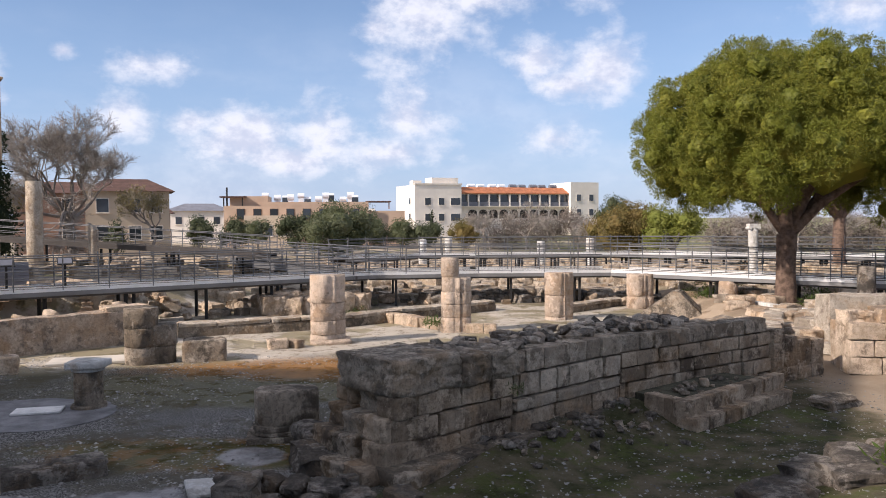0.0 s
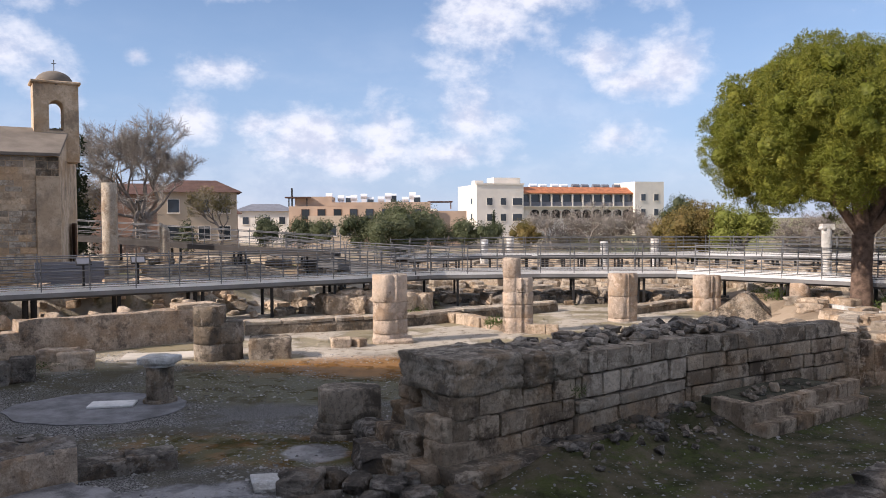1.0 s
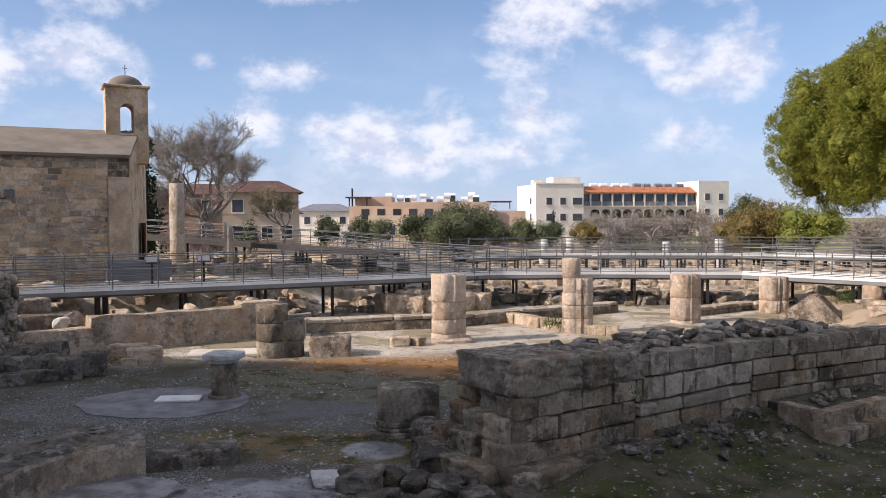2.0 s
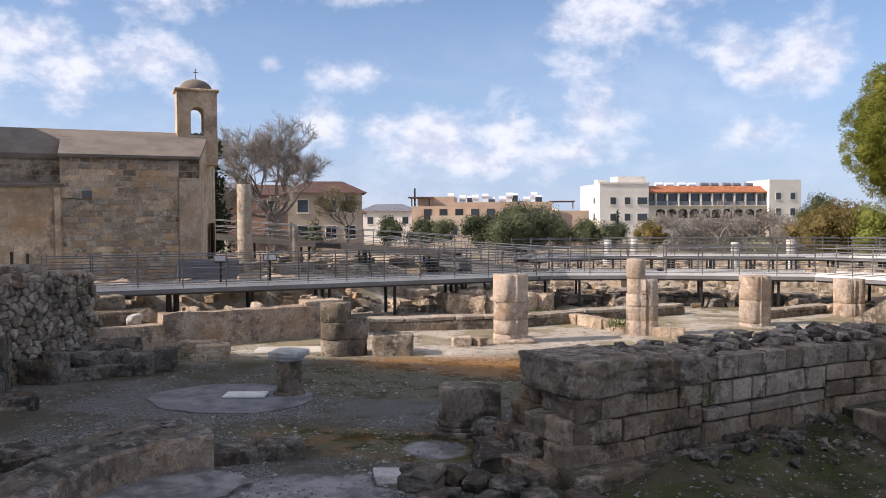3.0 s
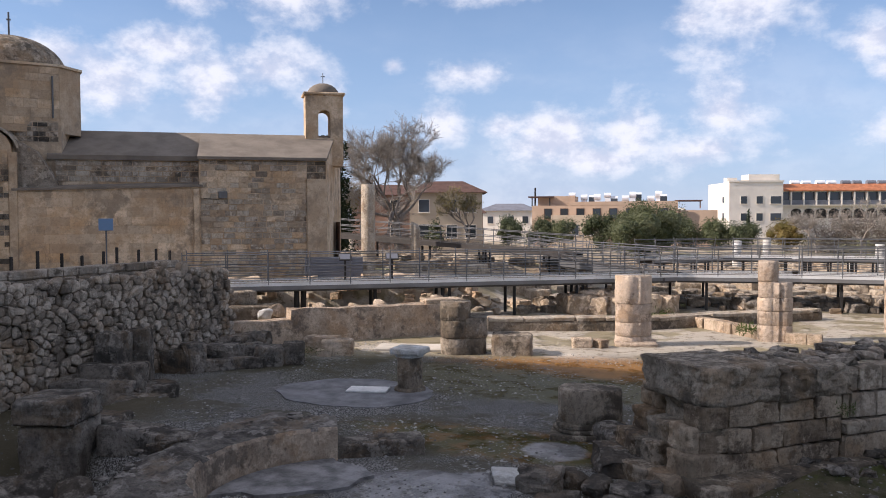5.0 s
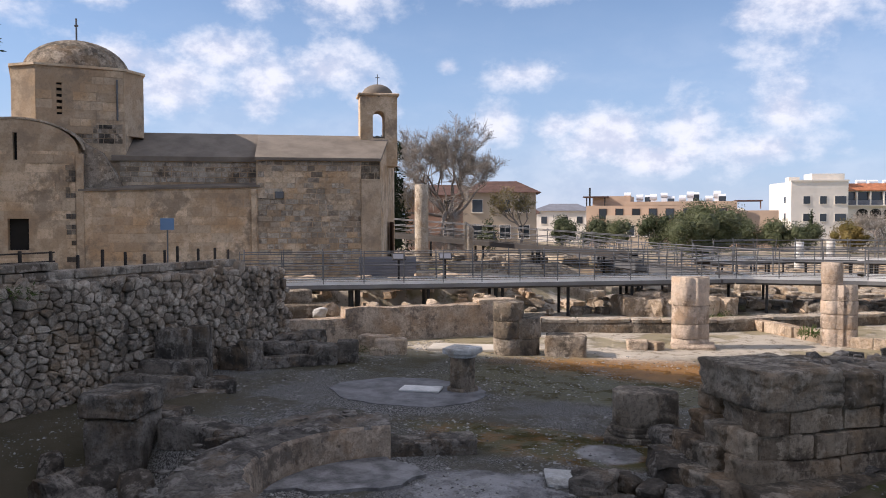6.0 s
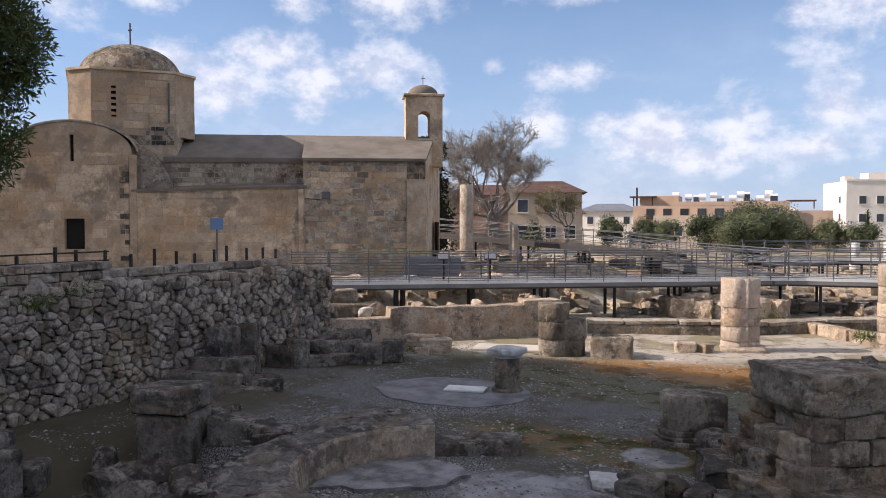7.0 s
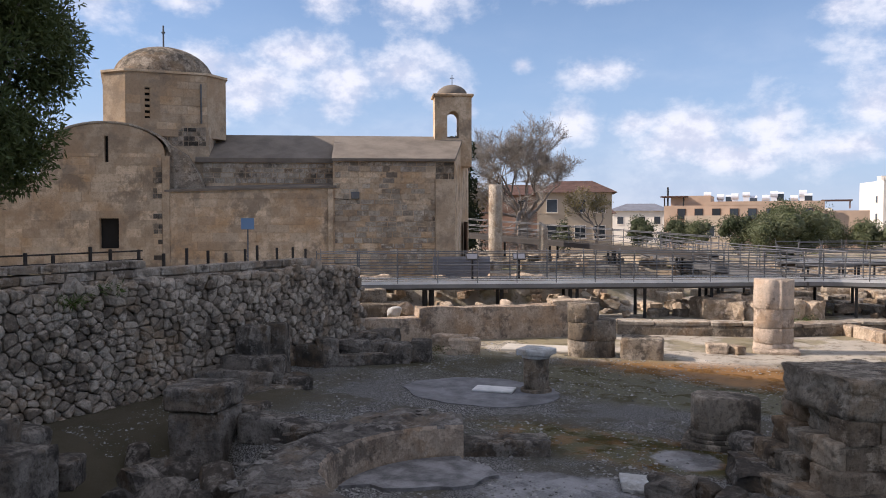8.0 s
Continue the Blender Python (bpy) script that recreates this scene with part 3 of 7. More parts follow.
# two half shafts grown together, each pier a little different
column("tall paired limestone column stump, three worn drums", (-3.46, 23.45, -0.05), 8,
       [([(-0.12, 0, 0.385), (0.24, 0.1, 0.30)], [(0.25, 0.3)], [0, 0.34, 0.75, 1.28, 2.1])], COLUMN_STONE)
part("plinth", worn_block(5, 4, 0.08, 0.05), COLUMN_STONE, bpy.data.objects["ruined_column"], at=pose(0.1, 0, 0.1) @ Matrix.Diagonal((1.2, 0.8, 0.2, 1)), smooth=True)
column("tallest ruined column, five drums beside a lower half shaft", (0.42, 25.65, -0.05), 0,
       [([(-0.2, 0, 0.29), (-0.2, 0.01, 0.29)], [(0.02, 0.1)], [0, 0.55, 0.98, 1.38, 1.86, 2.48]),
        ([(0.2, 0.1, 0.29)], [(0.12, 0.25)], [0, 0.55, 0.98, 1.38, 1.84])], COLUMN_STONE)
column("paired limestone column stump with deep vertical grooves", (4.2, 28.8, -0.05), -6,
       [([(-0.1, 0, 0.39), (0.27, 0.1, 0.27)], [(0.25, 0.28)], [0, 0.16, 0.95, 1.76])], COLUMN_STONE)
column("short paired limestone column stump with chipped rim", (8.0, 32.2, 0), -12,
       [([(-0.1, 0, 0.40), (0.3, 0.1, 0.28)], [(0.25, 0.28)], [0, 0.5, 1.4])], COLUMN_STONE)
column("low grey paired column stump of stacked drums", (-7.62, 20.4, -0.05), 18,
       [([(-0.2, 0, 0.42)], [(0.1, 0.3)], [0, 0.5, 0.98, 1.5]), ([(0.36, 0, 0.3)], [(0.3, 0.28)], [0, 0.5, 1.05])], STONE_GREY)
column("low broken paired column base with moulded foot", (-2.7, 13.35, -0.03), 10,
       [([(-0.16, 0, 0.36), (0.3, 0, 0.26)], [(0.25, 0.3)], [0.28, 0.86]),
        ([(-0.16, 0, 0.43), (0.3, 0, 0.34)], [(0.3, 0.36)], [0.12, 0.2]),
        ([(-0.16, 0, 0.40), (0.3, 0, 0.30)], [(0.28, 0.33)], [0.19, 0.29]),
        ([(0, 0, 0.4)], [(0.62, 0.46)], [-0.1, 0.13])], STONE_GREY)
column("round limestone drum standing among low ruins", (11.2, 31.0, 0.45), 0, [([(0, 0, 0.36)], [(0.1, 0.1)], [0, 0.2, 0.75])], COLUMN_STONE)

pedestal = thing("pedestal_column", "short column with a flat grey capital slab on a round screed patch", "column", pose(-7.02, 15.5, 0.02))
part("shaft", drum(lobed([(0, 0, 0.27)], [(0.1, 0.1)], 32, 0.03, 2), 0.06, 0.74, 3), STONE_GREY, pedestal, smooth=True)
part("foot", drum(lobed([(0, 0, 0.34)], [(0.1, 0.1)], 32, 0.03, 5), -0.02, 0.07, 4), STONE_GREY, pedestal, smooth=True)
part("neck", drum(lobed([(0, 0, 0.31)], [(0.1, 0.1)], 32, 0.02, 5), 0.72, 0.80, 6), MARBLE, pedestal, smooth=True)
part("capital_slab", drum(lobed([(0, 0, 0.37)], [(0.35, 0.31)], 48, 0.04, 7), 0.79, 0.92, 8, 0.006, 0.015), MARBLE, pedestal, "pale grey capital slab", smooth=True)

patch = [( -8.0 + 1.75 * math.cos(t) * (1 + 0.16 * noise.noise((math.cos(t) * 1.5, math.sin(t) * 1.5, 1)) + 0.05 * noise.noise((math.cos(t) * 7, math.sin(t) * 7, 1))), 14.9 + 1.35 * math.sin(t) * (1 + 0.16 * noise.noise((math.cos(t) * 2, math.sin(t) * 2, 4)) + 0.05 * noise.noise((math.cos(t) * 7, math.sin(t) * 7, 8)))) for t in np.linspace(0, 2 * math.pi, 48, endpoint=False)]
solid("screed_patch", prism(patch, -0.1, 0.022), plain_mat("grey_screed", (0.155, 0.15, 0.152), 0.6, vary=0.5, scale=2.2, depth=0.008), "smooth grey screed patch set in gravel", "paving", kind="structure")
solid("marble_slab", box(0.88, 0.48, 0.05, bevel=0.012), plain_mat("slab_marble", (0.62, 0.60, 0.57), 0.7, vary=0.25, scale=4.0), "pale marble slab lying on grey screed", "slab", pose(-7.8, 15.05, 0.022, 0, 0, 14))
for (x, y, sx, sy, tz) in ((-9.1, 20.6, 2.3, 1.0, 16),):
    solid("floor_slab", box(sx, sy, 0.07, bevel=0.012), PAVED, "sunlit pale floor slab beside a column stump", "slab", pose(x, y, 0.0, 0, 0, tz))
loose("squared_block", "big", STONE_GREY, "squared limestone block beside the column stump", "stone block", (-6.3, 20.75, 0.24), (1.1, 0.75, 0.66), 15)
for x, y, s, tz in ((-4.75, 22.5, 0.5, 20), (-4.3, 22.7, 0.42, -30), (-11.35, 19.15, 0.8, 12), (-10.75, 18.95, 0.75, 20), (-10.95, 18.6, 0.35, 5)):
    loose("fallen_block", "big", STONE_WARM, "worn block of limestone lying on the wet floor", "stone block", (x, y, s * 0.26), (s * 1.15, s * 0.8, s * 0.62), tz, group="fallen blocks")

# ---- the long wall ----


def N_OF(u):
    return Vector((u.y, -u.x, 0))


wall = thing("ruined_wall", "long weathered ashlar wall with rough broken top", "wall", kind="structure")
WA, WB, WC = Vector((-0.72, 10.95, 0)), Vector((3.3, 14.6, 0)), Vector((7.25, 17.35, 0))
WE = Vector((-1.75, 12.45, 0))


def wall_core(pts_front, thick, z1, z0=-0.2, inset=0.07):
    """A solid core behind the facing, with an uneven top."""
    bm = bmesh.new()
    rows = []
    n = 40
    L = [(pts_front[i + 1] - pts_front[i]).length for i in range(len(pts_front) - 1)]
    tot = sum(L)
    for k in range(n + 1):
        s = tot * k / n
        i = 0
        while i < len(L) - 1 and s > L[i]:
            s -= L[i]
            i += 1
        u = (pts_front[i + 1] - pts_front[i]).normalized()
        p = pts_front[i] + u * s
        m = Vector((-u.y, u.x, 0))
        z = z1(tot * k / n)
        row = []
        for j in range(8):
            q = p + m * (inset + (thick - inset) * j / 7)
            row.append(bm.verts.new((q.x, q.y, z + 0.10 * noise.noise((q.x * 2.2, q.y * 2.2, 0)) + 0.05 * noise.noise((q.x * 6, q.y * 6, 0)))))
        lo = [bm.verts.new((row[0].co.x, row[0].co.y, z0)), bm.verts.new((row[-1].co.x, row[-1].co.y, z0))]
        rows.append((row, lo))
    for (ra, la), (rb, lb) in zip(rows, rows[1:]):
        for j in range(7):
            bm.faces.new((ra[j], rb[j], rb[j + 1], ra[j + 1]))
        bm.faces.new((la[0], lb[0], rb[0], ra[0]))
        bm.faces.new((ra[-1], rb[-1], lb[1], la[1]))
    for row, lo in (rows[0], rows[-1]):
        bm.faces.new([lo[0], *row, lo[1]])
    bmesh.ops.recalc_face_normals(bm, faces=bm.faces)
    return bm


part("wall_core", wall_core([WA + (WB - WA).normalized() * 0.62, WB, WC], 1.45, lambda s: 1.5 - 0.015 * s, inset=0.14), STONE_RESTORED, wall, "rough mortared rubble top")
U1 = (WB - WA).normalized()
U2 = (WC - WB).normalized()
WM = WA + U1 * 2.5
masonry(wall, WA, WM, (0.0, lambda s: 2), [0.16, 0.34, 0.34, 0.34], STONE_ASHLAR, 0.4, 0.55, name="ashlar", proud=0.035)
masonry(wall, WM, WB, (0.0, lambda s: 2), [0.12, 0.45], STONE_ASHLAR, 0.4, 1.05, name="ashlar", proud=0.02)
masonry(wall, WM + N_OF(U1) * 0.04, WB + N_OF(U1) * 0.04, (0.57, lambda s: 2), [0.21], STONE_RESTORED, 0.4, 1.9, name="band_course", proud=0.01)
masonry(wall, WM, WB, (0.79, lambda s: 2), [0.38], STONE_RESTORED, 0.4, 0.42, name="ashlar", proud=0.03)
masonry(wall, WB, WC, (0.0, lambda s: 2), [0.3, 0.31, 0.28, 0.29], STONE_ASHLAR, 0.4, 0.55, name="ashlar", proud=0.035)
N1 = Vector((U1.y, -U1.x, 0))
T1, T2 = math.degrees(math.atan2(U1.y, U1.x)), math.degrees(math.atan2(U2.y, U2.x))
masonry(wall, WA + U1 * 2.55, WB, (1.18, lambda s: 2), [0.37], STONE_RESTORED, 0.45, 0.48, name="ashlar")
masonry(wall, WB, WC - U2 * 0.2, (1.18, lambda s: 2), [0.32], STONE_GREY, 0.45, 0.6, name="ashlar")
# the weathered end, its big capping blocks and the stepped footing
s = 0.0
for w, d, h in ((1.25, 1.55, 0.54), (0.62, 1.5, 0.48), (0.62, 1.4, 0.46)):
    c = WA + U1 * (s + w / 2 + 0.1) - N1 * (d / 2 - 0.02)
    piece("capping_block", "round", STONE_GREY, wall, (c.x, c.y, 1.14 + h / 2), (w + 0.05, d, h), T1 + rng.uniform(-2, 2), rng.uniform(-2, 2), rng.uniform(-2, 2))
    s += w
for z, ext, h in ((-0.05, 0.5, 0.28), (0.2, 0.28, 0.33), (0.52, 0.08, 0.34), (0.85, -0.18, 0.33)):
    for j in range(3):
        c = WA - U1 * (ext - 0.42) - N1 * (0.28 + 0.55 * j)
        piece("end_block", "big", STONE_GREY if j % 2 else STONE_ASHLAR, wall, (c.x + rng.uniform(-0.1, 0.06), c.y + rng.uniform(-0.06, 0.1), z + h / 2), (rng.uniform(0.72, 0.95), rng.uniform(0.5, 0.58), h + 0.02), T1 + rng.uniform(-7, 7), rng.uniform(-3, 3), rng.uniform(-3, 3))
for j in range(5):
    c = WA + U1 * (0.1 + 0.62 * j) + N1 * (0.16 - 0.03 * j)
    piece("footing_block", "big", STONE_GREY, wall, (c.x, c.y, 0.1), (0.66, 0.6, 0.3), T1 + rng.uniform(-4, 4), rng.uniform(-3, 3), 0)
for i in range(170):
    s = rng.uniform(1.5, 8.2)
    p = (WA + U1 * s if s < 5.5 else WB + U2 * (s - 5.5)) - N1 * rng.uniform(0.3, 1.35)
    q = rng.uniform(0.14, 0.4)
    piece("rubble_stone", "rock", RUBBLE if i % 3 else STONE_DARK, wall, (p.x, p.y, 1.52 + q * 0.18), (q * 1.3, q, q * 0.7), rng.uniform(0, 360), rng.uniform(-20, 20), 0)
# stepped low continuation to the sunlit wall
for s, z, h, w in ((0.2, 0.0, 1.2, 0.5), (0.7, 0.0, 1.0, 0.5), (1.2, 0.0, 0.9, 0.55), (1.75, 0.0, 0.85, 0.5)):
    n = max(2, round(h / 0.32))
    for j in range(n):
        p = WC + U2 * s
        piece("ashlar", "block", STONE_ASHLAR, wall, (p.x - 0.2, p.y + 0.25, z + (j + 0.5) * h / n), (w, 0.8, h / n + 0.02), T2 + rng.uniform(-4, 4))

# low stone ledge against the wall
ledge = thing("stone_ledge", "low stone ledge filled with mossy earth against the wall", "ledge")
LA = Vector((4.2, 13.42, 0))
LU = Vector((0.747, 0.665, 0))
LN = Vector((LU.y, -LU.x, 0))
TL = math.degrees(math.atan2(LU.y, LU.x))
for z, h, out in ((-0.12, 0.36, 0.16), (0.23, 0.28, 0.0)):
    s = 0.0
    while s < 3.3:
        w = rng.uniform(0.35, 0.6)
        c = LA + LU * (s + w / 2) + LN * (out - 0.2)
        piece("ledge_block", "block", STONE_ASHLAR, ledge, (c.x, c.y, z + h / 2), (w, 0.42 if z < 0.1 else 0.24, h + 0.02), TL + rng.uniform(-2, 2))
        s += w
    for j in range(2):
        c = LA + Vector((-0.55, 0.83, 0)) * (0.3 + 0.46 * j) + LU * 0.12
        piece("ledge_block", "block", STONE_ASHLAR, ledge, (c.x, c.y, z + h / 2), (0.26, 0.48, h + 0.02), 33 + rng.uniform(-2, 2))
fill = [tuple((LA + LU * 0.1 - LN * 0.15).xy), tuple((LA + LU * 3.2 - LN * 0.15).xy), tuple((LA + LU * 3.2 - LN * 1.2).xy), tuple((LA + LU * 0.3 - LN * 1.3).xy)]
part("earth_fill", prism(fill, 0.0, 0.46), plain_mat("mossy_earth", (0.075, 0.07, 0.045), 0.95, 0, 0.6, 4.0, depth=0.03), ledge)
for i in range(26):
    p = LA + LU * rng.uniform(0.5, 2.8) - LN * rng.uniform(0.3, 0.95)
    q = rng.uniform(0.06, 0.16)
    piece("pebble", "rock", STONE_GREY, ledge, (p.x, p.y, 0.47 + q * 0.3), (q * 1.3, q, q * 0.8), rng.uniform(0, 360))
loose("white_stone", "boulder", STONE_PALE, "pale rounded stone resting on the ledge", "stone", (5.0, 15.05, 0.52), (0.3, 0.24, 0.2), 20)
# rubble bank at the foot of the wall
for i in range(190):
    s = rng.uniform(1.6, 6.0)
    p = (WA + U1 * s if s < 5.5 else WB + U2 * (s - 5.5)) + N1 * abs(rng.gauss(0.3, 0.6))
    if (p - LA).dot(LU) > -0.1 and (p - LA).dot(LN) < 0.1:
        continue
    q = rng.choice((0.05, 0.07, 0.09, 0.12, 0.16, 0.24))
    loose("rubble_stone", "rock", STONE_DARK if i % 5 else STONE_GREY, "small loose stone on the mossy bank", "stone", (p.x, p.y, ground_z(p.x, p.y) + q * 0.15), (q * 1.4, q, q * 0.8), rng.uniform(0, 360), rng.uniform(-20, 20), 0, "loose stones on the bank")

# ---- the walkways ----
DECK_Z = 1.43


def walkway(label, pts, zs, width=1.7, post_gap=1.45, legs=2.9, rails=(0.2, 0.4, 0.62, 0.84, 1.05), trim=None, deep=0.30):
    """A raised steel walkway along the points of its near edge; the deck lies to the left of the line."""
    ob = thing("walkway", label, "walkway")
    trim = trim or DECK_EDGE
    for (a, b), (za, zb) in zip(zip(pts, pts[1:]), zip(zs, zs[1:])):
        a, b = Vector((*a, za)), Vector((*b, zb))
        u = (b - a).normalized()
        m = Vector((-u.y, u.x, 0)).normalized()
        L = (b - a).length

        def slab(lo, hi, t0, t1):
            bm = bmesh.new()
            c = [a + m * lo, b + m * lo, b + m * hi, a + m * hi]
            v = [bm.verts.new(p + Vector((0, 0, t))) for t in (t0, t1) for p in c]
            for f in ((0, 3, 2, 1), (4, 5, 6, 7), (0, 1, 5, 4), (1, 2, 6, 5), (2, 3, 7, 6), (3, 0, 4, 7)):
                bm.faces.new([v[i] for i in f])
            return bm
        part("deck", slab(0.03, width - 0.03, -0.06, 0.0), DECK_TOP, ob)
        for e in (0.0, width - 0.03):
            part("edge_trim", slab(e, e + 0.03, -0.085, 0.03), trim, ob, "pale metal edge trim")
            part("fascia", slab(e + 0.004, e + 0.026, -0.23, -0.085), DECK_FASCIA if trim is DECK_EDGE else trim, ob, "grey sheet-metal fascia")
            part("upper_edge", slab(e - 0.004, e + 0.034, 0.055, 0.085), trim, ob)
        for e in (0.1, width - 0.2):
            part("beam", slab(e, e + 0.1, -deep, -0.065), DECK_BEAM, ob, "dark steel beam")
        n = max(1, round(L / post_gap))
        for e, lean in ((0.02, -0.05), (width - 0.02, 0.05)):
            for h in rails:
                r = 0.024 if h == max(rails) or h == rails[len(rails) // 2] else 0.015
                up = Vector((0, 0, h)) + m * (e + lean * h)
                part("rail", rod(a + up, b + up, r, None, 6), STEEL, ob)
            for i in range(n + (1 if b == Vector((*pts[-1], zs[-1])) else 0)):
                p = a + u * (L * i / n) + m * e
                bm = rod(p + Vector((0, 0, -0.05)), p + m * lean * 0.8 + Vector((0, 0, 0.8)), 0.026, None, 6)
                rod(p + m * lean * 0.8 + Vector((0, 0, 0.8)), p + m * lean * 2.2 + Vector((0, 0, max(rails) + 0.10)), 0.026, 0.02, 6, bm)
                part("railing_post", bm, STEEL, ob)
        k = max(1, round(L / legs))
        for i in range(k):
            s = L * (i + 0.5) / k
            for e in (0.25, width - 0.3):
                p = a + u * s + m * (e + 0.05)
                g = ground_z(p.x, p.y)
                if p.z - g > 0.35:
                    bm = bmesh.new()
                    for dx in (-0.09, 0.09) if i % 2 else (0.0,):
                        box(0.10, 0.10, p.z - 0.28 - g + 0.05, (p.x + dx * u.x * 1.4, p.y + dx * u.y * 1.4, g - 0.05), 0, bm)
                    part("support_leg", bm, DARK_STEEL, ob)
    return ob


walkway("raised steel walkway with wire railings crossing the ruins", [(-18.6, 22.0), (-3.1, 32.9), (1.5, 33.75), (7.2, 33.85), (16.2, 26.6)], [DECK_Z] * 5)
walkway("farther raised walkway on dark steel legs", [(-5.5, 45.5), (-1.5, 49.8), (12.5, 50.4), (40, 40.0)], [1.43, 1.43, 1.43, 1.4], legs=1.15)
walkway("steel footbridge running back between the ruins", [(-2.4, 33.4), (-9.6, 43.6), (-16.0, 57.0)], [1.43, 1.43, 1.5], 1.6, 1.8, trim=STEEL)
walkway("sloping access ramp with steel railings", [(-27.0, 41.5), (-9.0, 41.0)], [3.05, 1.9], 1.6, 2.6, legs=3.5, rails=(0.3, 0.55, 0.9), trim=DECK_BEAM, deep=0.16)

# ---- low walls of the ruin ----
left_wall = thing("plastered_wall", "ruined wall with patchy old plaster and a sunlit top", "wall", kind="structure")


def wall_box(parent, a, b, thick, z0, z1, material, name="wall_body", seed=0, rough=0.03):
    a, b = Vector((*a, 0)), Vector((*b, 0))
    L = (b - a).length
    u = (b - a) / L
    m = Vector((-u.y, u.x, 0))
    bm = bmesh.new()
    nx, nz, ny = max(3, int(L / 0.35)), 4, 3
    grid = {}
    for i in range(nx + 1):
        for j in range(ny + 1):
            for k in range(nz + 1):
                if i in (0, nx) or j in (0, ny) or k in (0, nz):
                    p = a + u * (L * i / nx) + m * (thick * j / ny)
                    z = z0 + (z1 - z0) * k / nz
                    w = Vector(noise.noise_vector((p.x * 1.7 + seed, p.y * 1.7, z * 1.7))) * rough * 1.5
                    if k == nz:
                        w.z += noise.noise((p.x * 1.1, p.y * 1.1, seed)) * 0.07
                        w -= m * (0.03 if j == ny else -0.03 if j == 0 else 0)
                    grid[i, j, k] = bm.verts.new(p + Vector((0, 0, z)) + w)
    def quad(*c):
        bm.faces.new([grid[q] for q in c])
    for i in range(nx):
        for k in range(nz):
            quad((i, 0, k), (i + 1, 0, k), (i + 1, 0, k + 1), (i, 0, k + 1))
            quad((i, ny, k), (i, ny, k + 1), (i + 1, ny, k + 1), (i + 1, ny, k))
        for j in range(ny):
            quad((i, j, nz), (i + 1, j, nz), (i + 1, j + 1, nz), (i, j + 1, nz))
    for j in range(ny):
        for k in range(nz):
            quad((0, j, k), (0, j, k + 1), (0, j + 1, k + 1), (0, j + 1, k))
            quad((nx, j, k), (nx, j + 1, k), (nx, j + 1, k + 1), (nx, j, k + 1))
    return part(name, bm, material, parent, smooth=False)


wall_box(left_wall, (-13.0, 20.1), (-9.2, 23.5), 0.7, -0.1, 1.0, PLASTER_OLD, seed=1)
wall_box(left_wall, (-14.6, 18.2), (-12.9, 20.1), 0.7, -0.1, 0.72, PLASTER_OLD, seed=2)
piece("coping_stone", "big", STONE_WARM, left_wall, (-9.6, 23.7, 1.05), (1.3, 0.7, 0.2), 42)
kerb = thing("low_wall", "low kerb-like stone wall with a flat top", "wall", kind="structure")
for a, b, h in (((-8.25, 24.5), (-3.9, 26.4), 0.45), ((-3.9, 26.4), (2.1, 31.6), 0.4), ((4.7, 30.4), (7.7, 33.2), 0.32)):
    # darker body under paler coping: front's shade and algae put into the stone colour
    wall_box(kerb, a, b, 0.55, -0.1, h - 0.11, STONE_GREY, seed=a[0], rough=0.018)
    masonry(kerb, a, b, (h - 0.12, lambda s: 2), [0.14], STONE_PALE, 0.62, 1.3, name="coping_stone", proud=0.02)
kerb2 = thing("low_wall", "low row of squared stones meeting the tall column", "wall", kind="structure")
masonry(kerb2, (-2.3, 28.3), (0.2, 25.6), (-0.05, lambda s: 2), [0.42], STONE_WARM, 0.4, 0.8, name="kerb_stone")
masonry(kerb2, (0.7, 25.3), (1.7, 25.2), (-0.05, lambda s: 2), [0.36], STONE_WARM, 0.4, 0.6, name="kerb_stone")

# tilted roof-shaped stone behind the wall
bm = prism([(-1.25, 0), (1.25, 0), (1.2, 0.12), (0.35, 0.98), (0.1, 1.0), (-1.1, 0.1)], -0.6, 0.6)
bmesh.ops.bevel(bm, geom=bm.edges[:], offset=0.05, segments=2, affect="EDGES")
solid("gable_stone", bm, STONE_GREY, "large fallen gable-shaped stone in the sun", "stone block", pose(8.5, 29.4, 0.0, 90, 0, -24))

# ---- rubble retaining wall and its parapet ----
rubble_wall = thing("rubble_wall", "tall dry rubble retaining wall of grey fieldstones", "wall", kind="structure")
bm = bmesh.new()
wy0, wy1 = 4.0, 18.1
rows = []
for j in range(28):
    y = wy0 + (wy1 - wy0) * j / 27
    rows.append([bm.verts.new((RUB_X - 0.12 * f - 0.06, y, -0.3 + (2.62 if f else 0) * 1.0 + (0.06 * noise.noise((y * 1.5, 0, 0)) if f else 0))) for f in (0, 1)] + [bm.verts.new((RUB_X - 0.95, y, 2.3)), bm.verts.new((RUB_X - 0.95, y, -0.3))])
for a, b in zip(rows, rows[1:]):
    for k in range(3):
        bm.faces.new((a[k], a[k + 1], b[k + 1], b[k]))
for r in (rows[0], rows[-1]):
    bm.faces.new(r)
bmesh.ops.recalc_face_normals(bm, faces=bm.faces)
part("wall_core", bm, MORTAR, rubble_wall, "earth packed between the stones")


